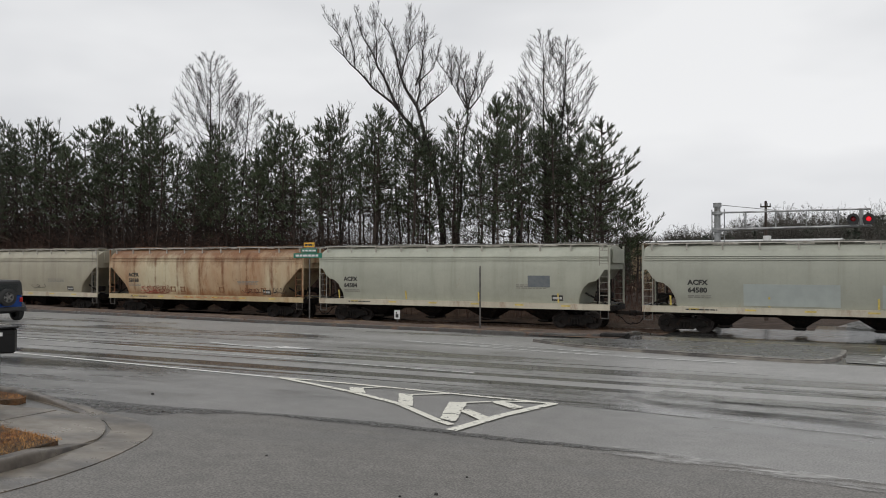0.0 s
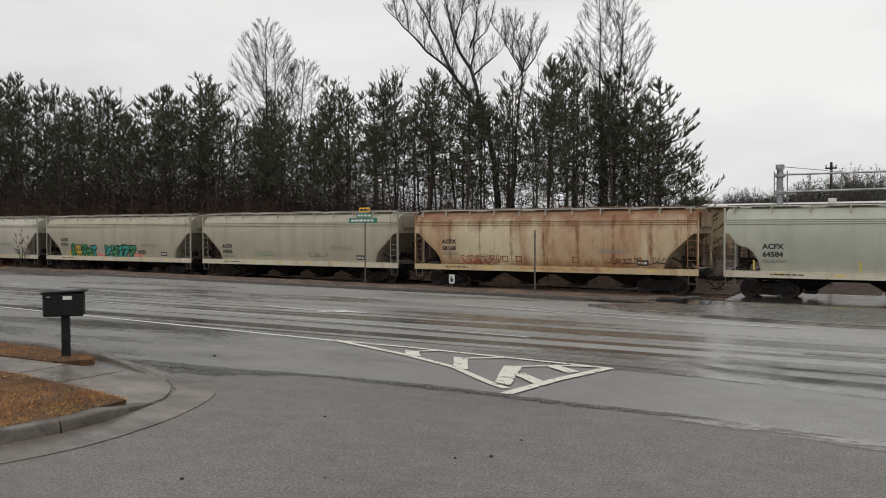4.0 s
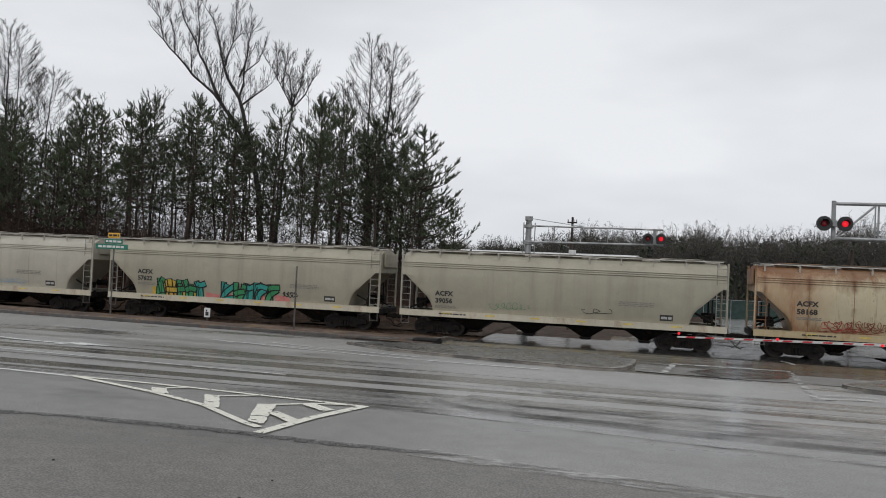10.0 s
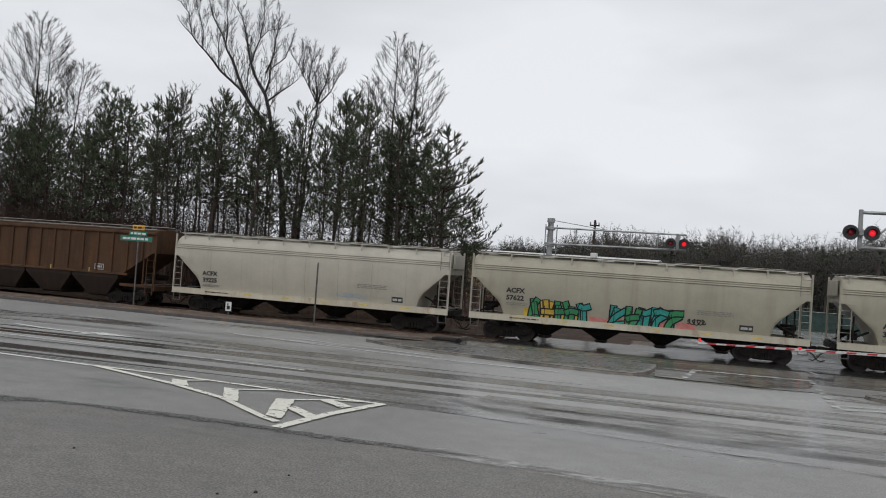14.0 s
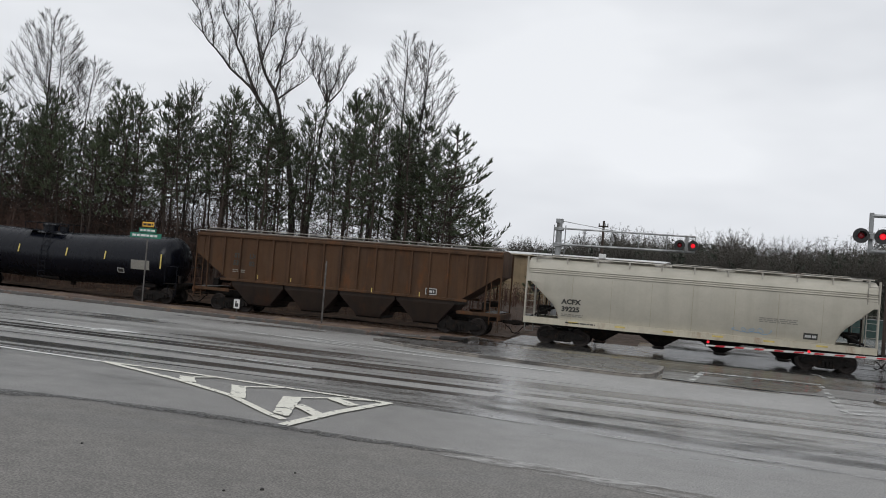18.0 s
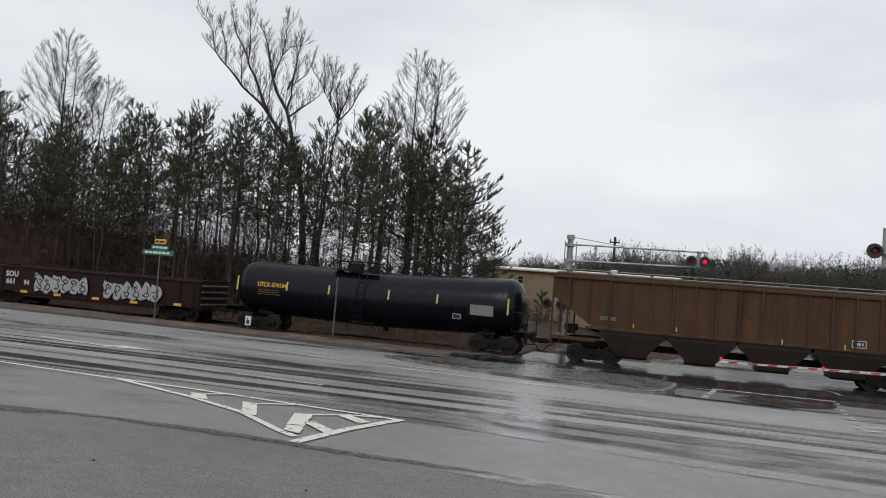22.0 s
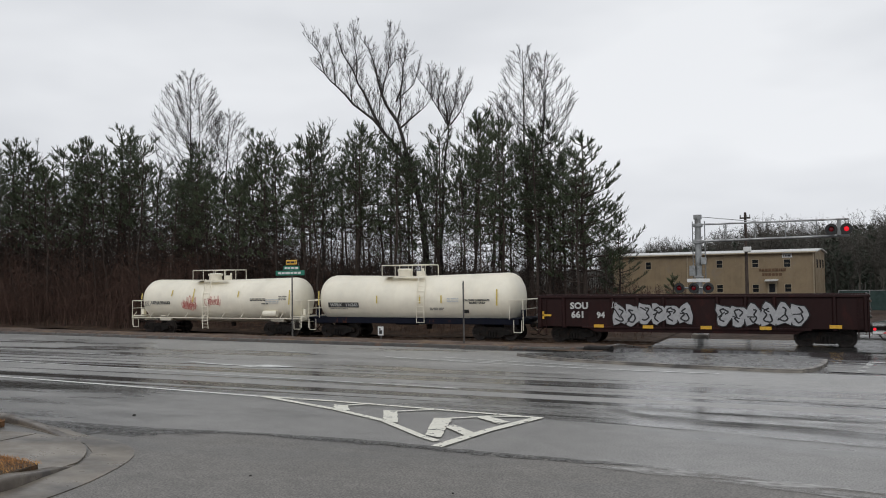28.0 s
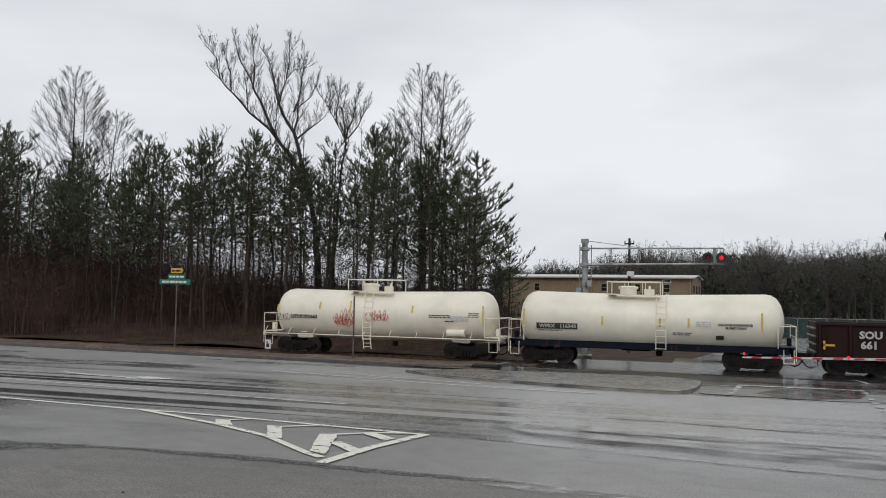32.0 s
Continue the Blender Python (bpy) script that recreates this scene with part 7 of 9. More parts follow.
def bough(wood, twigs, p, d, length, r, level, rnd, angle=38, up=0.12, ratio=0.55, kids=6, wmin=0.009):
    """A branch that forks alternately, twice or three times over; its last shoots are thin blades."""
    q, dd = Vector(p), Vector(d).normalized()
    if level == 0:
        sliver(twigs, q, q + (dd + Vector((0, 0, up))).normalized() * length, wmin, rnd)
        return
    segs = 5 if level > 1 else 3
    spin = rnd.uniform(0, 6.3)
    per = kids / segs
    owed = 0.0
    for i in range(segs):
        dd = (dd + Vector((rnd.gauss(0, 0.07), rnd.gauss(0, 0.07), rnd.gauss(0, 0.04) + up))).normalized()
        q2 = q + dd * length / segs
        ra, rb = r * (1 - 0.8 * i / segs), r * (1 - 0.8 * (i + 1) / segs)
        (wood if level > 1 else twigs).tube(q, q2, max(ra, wmin), max(rb, wmin * 0.8), n=4 if level > 1 else 3, caps=False)
        owed += per * (0.5 if i == 0 else 1.15)
        while owed >= 1:
            owed -= 1
            spin += 2.4 + rnd.uniform(-0.6, 0.6)
            f = rnd.random()
            side = dd.orthogonal().normalized()
            side = Matrix.Rotation(spin, 3, dd) @ side
            k = math.radians(angle * rnd.uniform(0.7, 1.25))
            nd = dd * math.cos(k) + side * math.sin(k)
            pos = (i + f) / segs
            bough(wood, twigs, q.lerp(q2, f), nd, length * ratio * (1.15 - 0.55 * pos) * rnd.uniform(0.7, 1.15), max(ra * 0.5, wmin), level - 1, rnd, angle, up, ratio, kids, wmin)
        q = q2
    sliver(twigs, q, q + dd * length / segs, wmin, rnd)


def limb_line(m, P, r0, r1, rnd, wobble=0.05, sides=7):
    """A limb along places, cut into short lengths that taper; gives its line."""
    line = []
    for a, b in zip(P, P[1:]):
        k = max(1, int((b - a).length / 0.8))
        line += [a.lerp(b, i / k) + Vector((rnd.gauss(0, wobble), rnd.gauss(0, wobble), 0)) * (1 if i else 0) for i in range(k)]
    line.append(P[-1])
    n = len(line) - 1
    rad = [r0 + (r1 - r0) * (i / n) ** 0.85 for i in range(n + 1)]
    for i in range(n):
        m.tube(line[i], line[i + 1], rad[i], rad[i + 1], n=sides, caps=False)
    return line, rad


def upswept_tree(label, seed, x, y, limbs, gap=0.27, reach=1.9, wmin=0.0085):
    """A leafless tree on a few bent limbs, set with long shoots that all strive upwards; limbs: places (x, z), depth, radii, first bare share."""
    rnd = random.Random(seed)
    t = thing("bare_tree", label, "tree", pose(x, y, bank_z(x, y)))
    wood, twigs = Mesh(), Mesh()
    z0 = bank_z(x, y)
    for pts, deep, r0, r1, bare in limbs:
        n = len(pts) - 1
        P = [Vector((px - x, deep[0] + (deep[1] - deep[0]) * i / n, pz - z0)) for i, (px, pz) in enumerate(pts)]
        line, rad = limb_line(wood, P, r0, r1, rnd)
        total = sum((b - a).length for a, b in zip(line, line[1:]))
        count = max(2, int(total * (1 - bare) / gap))
        spin = rnd.uniform(0, 6.3)
        for j in range(count):
            f = bare + (1 - bare) * (j + rnd.random()) / count
            i = min(len(line) - 2, int(f * (len(line) - 1)))
            k = f * (len(line) - 1) - i
            p, axis = line[i].lerp(line[i + 1], k), (line[i + 1] - line[i]).normalized()
            spin += 2.4 + rnd.uniform(-0.5, 0.5)
            d = (axis * 0.45 + Vector((math.cos(spin), math.sin(spin), 0)) * 0.6 + Vector((0, 0, 0.75))).normalized()
            ln = reach * (1.1 - 0.45 * f) * rnd.uniform(0.45, 1.1)
            bough(wood, twigs, p, d, ln, max(0.014, rad[i] * 0.28), 2, rnd, 27, 0.12, 0.5, 8, wmin)
        bough(wood, twigs, line[-1], line[-1] - line[-2], 0.8, r1, 2, rnd, 24, 0.1, 0.55, 6, wmin)
    part("trunk", wood, GREY_BARK, t, smooth=50)
    part("crown", twigs, TWIG, t, "fine leafless twigs")
    return t


def dome_tree(label, seed, x, y, stems_, wmin=0.0085):
    """A leafless tree with a rounded crown: straight stems, branches that curve up to the crown's edge and carry fine twigs.
    stems_: places (x, z), radii, height of the lowest branch, count of branches, crown as (z, half width) pairs."""
    rnd = random.Random(seed)
    t = thing("bare_tree", label, "tree", pose(x, y, bank_z(x, y)))
    wood, twigs = Mesh(), Mesh()
    z0 = bank_z(x, y)
    for pts, r0, r1, low, count, crown in stems_:
        P = [Vector((px - x, 0, pz - z0)) for px, pz in pts]
        line, rad = limb_line(wood, P, r0, r1, rnd, 0.03)
        zs, ws = [c[0] - z0 for c in crown], [c[1] * 0.88 for c in crown]
        top = line[-1].z
        spin = rnd.uniform(0, 6.3)
        for j in range(int(count * 1.12)):
            z = low - z0 + (top - 0.15 - low + z0) * ((j + rnd.random()) / (count * 1.12)) ** 0.8
            i = max(0, min(len(line) - 2, sum(1 for q in line if q.z < z) - 1))
            p = line[i].lerp(line[i + 1], max(0, min(1, (z - line[i].z) / max(0.1, line[i + 1].z - line[i].z))))
            spin += 2.4 + rnd.uniform(-0.4, 0.4)
            out = Vector((math.cos(spin), math.sin(spin), 0))
            steep, w = rnd.uniform(0.5, 1.1), 1.5
            for _ in range(6):
                w = 0.5 * w + 0.5 * lerp(z + steep * w, zs, ws)
            w = max(0.35, w * rnd.uniform(0.88, 1.03))
            e = Vector((p.x + out.x * w, p.y + out.y * w, z + steep * w))
            mid = p + out * w * 0.68 + Vector((0, 0, steep * w * 0.3))
            n = max(3, int((e - p).length / 0.55))
            arc = [p * (1 - u) ** 2 + mid * 2 * u * (1 - u) + e * u * u for u in (k / n for k in range(n + 1))]
            r = max(0.015, rad[i] * 0.24)
            for k in range(n):
                wood.tube(arc[k], arc[k + 1], max(0.013, r * (1 - 0.85 * k / n)), max(0.011, r * (1 - 0.85 * (k + 1) / n)), n=4, caps=False)
                dd = (arc[k + 1] - arc[k]).normalized()
                for _ in range(0 if k < n * 0.3 else 2 if k < n * 0.6 else 5):
                    side = Vector((rnd.gauss(0, 1), rnd.gauss(0, 1), rnd.gauss(0, 0.5))).normalized()
                    d = dd * 0.9 + side * 0.42 + Vector((0, 0, 0.35))
                    b, l = arc[k].lerp(arc[k + 1], rnd.random()), rnd.uniform(0.4, 1.5 - 0.5 * k / n) * min(1, 0.5 + w * 0.25)
                    for _ in range(4):
                        f = b + d.normalized() * l
                        if math.hypot(f.x - p.x, f.y - p.y) > lerp(f.z, zs, ws) * 1.06 + 0.12 or f.z > zs[-1]:
                            l *= 0.7
                    bough(wood, twigs, b, d, l, 0.008, 1, rnd, 24, 0.08, 0.5, 6, wmin)
            bough(wood, twigs, e, arc[-1] - arc[-2] + out * 0.2, 0.35, 0.012, 1, rnd, 34, 0.04, 0.7, 8, wmin)
    part("trunk", wood, GREY_BARK, t, smooth=50)
    part("crown", twigs, TWIG, t, "fine leafless twigs in a rounded crown")
    return t


def guided_tree(label, seed, limbs, side=14, reach=2.2, up=0.1, rise=0.9, angle=38, kids=6, first=0.3, wmin=0.011):
    """A leafless tree on a few main limbs, each a line of places with a radius at its foot; side branches carry twigs."""
    rnd = random.Random(seed)
    t = thing("bare_tree", label, "tree")
    wood, twigs = Mesh(), Mesh()
    for pts, r0, r1, share in limbs:
        P = [Vector(p) for p in pts]
        lens = [(b - a).length for a, b in zip(P, P[1:])]
        line = []
        for a, b, l in zip(P, P[1:], lens):
            k = max(2, int(l / 0.9))
            line += [a.lerp(b, i / k) + Vector((rnd.gauss(0, 0.05), rnd.gauss(0, 0.05), 0)) * (1 if i else 0) for i in range(k)]
        line.append(P[-1])
        n = len(line) - 1
        rad = lambda f: r0 + (r1 - r0) * f ** 0.85
        for i in range(n):
            wood.tube(line[i], line[i + 1], rad(i / n), rad((i + 1) / n), n=8, caps=False)
        count = max(2, int(side * share))
        for j in range(count):
            f = first + (0.99 - first) * (j + rnd.random()) / count
            i = min(n - 1, int(f * n))
            p = line[i].lerp(line[i + 1], f * n - i)
            axis = (line[i + 1] - line[i]).normalized()
            a = j * 2.4 + rnd.uniform(-0.5, 0.5)
            s = (f - first) / (1 - first)
            d = (Vector((math.cos(a), math.sin(a), 0)) + axis * rise).normalized()
            ln = reach * (1 - 0.65 * s) * rnd.uniform(0.7, 1.15)
            bough(wood, twigs, p, d, ln, max(0.022, rad(f) * 0.5), 3 if ln > 1.6 else 2, rnd, angle, up, 0.5, kids, wmin)
        bough(wood, twigs, line[-1], line[-1] - line[-2], min(0.9, reach * 0.3), r1, 2, rnd, angle, up, 0.5, kids, wmin)
    part("trunk", wood, GREY_BARK, t, smooth=50)
    part("crown", twigs, TWIG, t, "fine leafless twigs")
    return t


def finger(m, c, d, length, rnd, count=13, wide=0.024):
    """The last shoot of a pine: a stubby brush of needles that all lean to its tip."""
    d = d.normalized()
    for i in range(count):
        a = Vector((rnd.gauss(0, 1), rnd.gauss(0, 1), rnd.gauss(0, 1))).normalized()
        b = c + d * length * (i / count * 0.85 - 0.1)
        sliver(m, b, b + (d + a * 0.55).normalized() * length * rnd.uniform(0.42, 0.6), wide, rnd)


def pine(seed, height, trunk_r, crown_from, reach, branches, bushy=1.0):
    """A tall pine of a dense stand: a thin trunk set with dead stubs, and a ragged crown of upturned needle brushes."""
    rnd = random.Random(seed)
    t = thing("pine_tree", "tall thin pine with an open dark green crown", "tree", group="pines of the wood edge")
    wood, green = Mesh(), Mesh()
    n = 9
    bend = (rnd.gauss(0, 0.02), rnd.gauss(0, 0.02))
    pts = [Vector((bend[0] * height * (i / n) ** 2 + rnd.gauss(0, 0.06), bend[1] * height * (i / n) ** 2 + rnd.gauss(0, 0.06), -0.4 + (height + 0.4) * i / n)) for i in range(n + 1)]
    rad = lambda f: trunk_r * (1 - 0.88 * f) + 0.012
    for i in range(n):
        wood.tube(pts[i], pts[i + 1], rad(i / n), rad((i + 1) / n), n=7, caps=False)
    up = Vector((0, 0, 1))
    whorls = max(6, branches // 4)
    for j in range(branches):
        w = j // 4
        f = crown_from + (0.97 - crown_from) * (w + 0.35 * rnd.random()) / whorls
        s = (f - crown_from) / (1 - crown_from)
        if rnd.random() < 0.42 * (1 - s) + 0.05:
            continue
        i = min(n - 1, int(f * n))
        p = pts[i].lerp(pts[i + 1], f * n - i)
        a = w * 0.9 + (j % 4) * 1.57 + rnd.uniform(-0.5, 0.5)
        ln = reach * (0.2 + 0.8 * math.sin(math.pi * (0.3 + 0.66 * s)) ** 1.1) * rnd.uniform(0.45, 1.25)
        q, dd = p, Vector((math.cos(a), math.sin(a), -0.08 + 0.55 * s * s)).normalized()
        k = 4
        for u in range(k):
            dd = (dd + Vector((rnd.gauss(0, 0.12), rnd.gauss(0, 0.12), 0.03 + 0.06 * u))).normalized()
            q2 = q + dd * ln / k
            wood.tube(q, q2, 0.032 * (1 - u / k) + 0.012, 0.032 * (1 - (u + 1) / k) + 0.01, n=3, caps=False)
            if u > 0:
                for _ in range(int(1.5 + bushy * 1.7 + rnd.random() * (0.6 + s) + (u > 1) * 0.6)):
                    e = (dd * 0.7 + Vector((rnd.gauss(0, 0.6), rnd.gauss(0, 0.6), rnd.uniform(0.1, 0.9)))).normalized()
                    b = q.lerp(q2, rnd.uniform(0.1, 1))
                    l = rnd.uniform(0.15, 0.6)
                    sliver(wood, b, b + e * l, 0.012, rnd)
                    finger(green, b + e * l * 0.8, e + up * 0.6, rnd.uniform(0.4, 0.6), rnd, 12, 0.028)
            q = q2
        finger(green, q, dd + up * 0.5, 0.55, rnd, 16)
    for _ in range(46):
        f = rnd.uniform(0.06, crown_from + 0.3)
        i = min(n - 1, int(f * n))
        p = pts[i].lerp(pts[i + 1], f * n - i)
        a = rnd.uniform(0, 6.3)
        e = Vector((math.cos(a), math.sin(a), rnd.uniform(-0.3, 0.4))) * rnd.uniform(0.5, 1.9)
        wood.tube(p, p + e, 0.02, 0.007, n=3, caps=False)
        for _ in range(6):
            b = p + e * rnd.uniform(0.3, 0.95)
            sliver(wood, b, b + Vector((rnd.gauss(0, 0.35), rnd.gauss(0, 0.35), rnd.gauss(0, 0.22))), 0.011, rnd)
    for _ in range(9):
        finger(green, pts[-1] - Vector((rnd.gauss(0, 0.1), rnd.gauss(0, 0.1), rnd.uniform(-0.05, 0.9))), Vector((rnd.gauss(0, 0.45), rnd.gauss(0, 0.45), 1)), 0.55, rnd, 15)
    part("trunk", wood, BARK, t, smooth=50)
    part("crown", green, NEEDLE, t, "ragged dark green needle tufts")
    return t


def spreading_pine(seed, height, profile, trunk_r=0.16, label="bushy dark pine with layered boughs at the corner of the wood"):
    """A pine in the open: tiers of long level boughs whose tips turn up, with flat sprays of needle brushes. profile: (height, reach) pairs."""
    rnd = random.Random(seed)
    t = thing("pine_tree", label, "tree")
    wood, green = Mesh(), Mesh()
    n = 8
    pts = [Vector((rnd.gauss(0, 0.05), rnd.gauss(0, 0.05), -0.4 + (height + 0.4) * i / n)) for i in range(n + 1)]
    for i in range(n):
        wood.tube(pts[i], pts[i + 1], trunk_r * (1 - 0.9 * i / n) + 0.015, trunk_r * (1 - 0.9 * (i + 1) / n) + 0.015, n=8, caps=False)
    up = Vector((0, 0, 1))
    zs, ws = [p[0] for p in profile], [p[1] for p in profile]
    z, tier = profile[0][0], 0
    while z < height - 0.3:
        for b in range(5):
            a = tier * 0.7 + b * 1.257 + rnd.uniform(-0.3, 0.3)
            zz = z + rnd.uniform(-0.35, 0.35)
            ln = lerp(zz, zs, ws) * rnd.uniform(0.5, 1.1)
            i = min(n - 1, int((zz + 0.4) / (height + 0.4) * n))
            q = Vector((pts[i].x, pts[i].y, zz))
            dd = Vector((math.cos(a), math.sin(a), 0.1 + 0.5 * zz / height)).normalized()
            k = max(3, int(ln / 0.4))
            for u in range(k):
                dd = (dd + Vector((rnd.gauss(0, 0.07), rnd.gauss(0, 0.07), -0.05 if u < k * 0.4 else 0.14))).normalized()
                q2 = q + dd * ln / k
                wood.tube(q, q2, 0.04 * (1 - u / k) + 0.012, 0.04 * (1 - (u + 1) / k) + 0.01, n=4, caps=False)
                if u >= k * 0.35:
                    for sgn in (-1, 1):
                        if rnd.random() < 0.26:
                            continue
                        side = dd.cross(up).normalized() * sgn
                        e = (dd * 0.8 + side * rnd.uniform(0.4, 0.9) + up * rnd.uniform(0, 0.3)).normalized()
                        l = rnd.uniform(0.25, 0.65) * min(1, ln / 2 + 0.3)
                        sliver(wood, q2, q2 + e * l, 0.012, rnd)
                        finger(green, q2 + e * l * 0.7, e + up * 0.45, rnd.uniform(0.4, 0.58), rnd, 15, 0.027)
                        if rnd.random() < 0.35:
                            finger(green, q2 + e * l * 0.25, e + up * 0.9, rnd.uniform(0.35, 0.5), rnd, 13, 0.027)
                q = q2
            finger(green, q, dd + up * 0.35, 0.62, rnd, 18, 0.027)
        z += rnd.uniform(0.6, 0.9)
        tier += 1
    for _ in range(8):
        finger(green, pts[-1] - Vector((0, 0, rnd.uniform(0, 0.7))), Vector((rnd.gauss(0, 0.4), rnd.gauss(0, 0.4), 1)), 0.5, rnd, 15)
    part("trunk", wood, BARK, t, smooth=50)
    part("crown", green, NEEDLE, t, "layered dark green needle sprays")
    return t


# height of the pine tops along the wood edge
TOPS = ((-125, 16.5), (-103, 15.0), (-96, 17.0), (-87, 18.3), (-72, 15.6), (-57, 14.9), (-48, 13.2), (-43, 14.1), (-40, 13.0), (-36, 14.2), (-30, 12.9), (-24, 13.6), (-18, 13.0), (-17, 11.8), (-14.6, 9.2), (-12.5, 7.8))


def build_wood():
    rnd = random.Random(7)
    spec = ((0.12, 0.46, 2.3, 50, 0.0), (0.12, 0.54, 2.1, 42, 0.2), (0.11, 0.4, 2.4, 54, 0.0), (0.11, 0.58, 2.2, 38, 0.3), (0.1, 0.36, 2.1, 48, 0.0), (0.14, 0.5, 2.5, 46, 0.2), (0.12, 0.44, 2.5, 50, 0.0), (0.11, 0.52, 2.0, 40, 0.1))
    kinds = [pine(100 + i, 15.0, *s) for i, s in enumerate(spec)]
    spots = []
    for row, (y, gap) in enumerate(((52.3, 2.5), (55.6, 2.1), (60, 2.2), (66, 2.4), (73, 2.8))):
        x = -14.2 - row * 0.5
        while x > -165:
            spots.append((x + rnd.uniform(-0.7, 0.7), y + rnd.uniform(-1.5, 1.5), row))
            x -= gap * rnd.uniform(0.7, 1.3) * (1 + max(0, -x - 55) / 60) * (1.5 if row > 2 and x > -46 else 1.0)
    used = set()
    for x, y, row in spots:
        top = lerp(x * 56 / y, [a for a, _ in TOPS], [b for _, b in TOPS]) * y / 56 + 0.4
        k = rnd.randrange(len(kinds))
        s = (top + 0.3) / 15.0 * (rnd.uniform(0.95, 1.03) if rnd.random() < 0.4 else rnd.uniform(0.74, 0.95)) * (0.8 if row > 2 else 1)
        m = pose(x, y, bank_z(x, y), rnd.gauss(0, 1.2), rnd.gauss(0, 1.2), rnd.uniform(0, 360))
        wide = s * rnd.uniform(0.8, 1.2)
        c = kinds[k] if k not in used else copy_thing(kinds[k], m)
        used.add(k)
        c.matrix_basis = m
        c.scale = (wide * 1.1, wide * 1.1, s)
    corner = spreading_pine(140, 11.9, ((2.4, 3.5), (4.6, 3.9), (6.5, 3.0), (9.0, 2.2), (10.4, 1.0), (11.9, 0.25)))
    second = spreading_pine(141, 10.8, ((3.0, 2.6), (5.5, 2.9), (8.0, 2.2), (10.8, 0.4)), 0.14)
    for i, (x, y, sc, src) in enumerate(((-14.9, 54.5, 1.02, corner), (-16.7, 56.0, 1.02, second), (-13.2, 57.5, 0.5, corner), (-19.6, 57, 0.9, second), (-112.0, 50.5, 1.9, corner))):
        m = pose(x, y, bank_z(x, y), 0, 0, 77 * (i > 1) * i)
        c = copy_thing(src, m) if i > 1 else src
        c.matrix_basis = m
        c.scale = (sc, sc, sc)


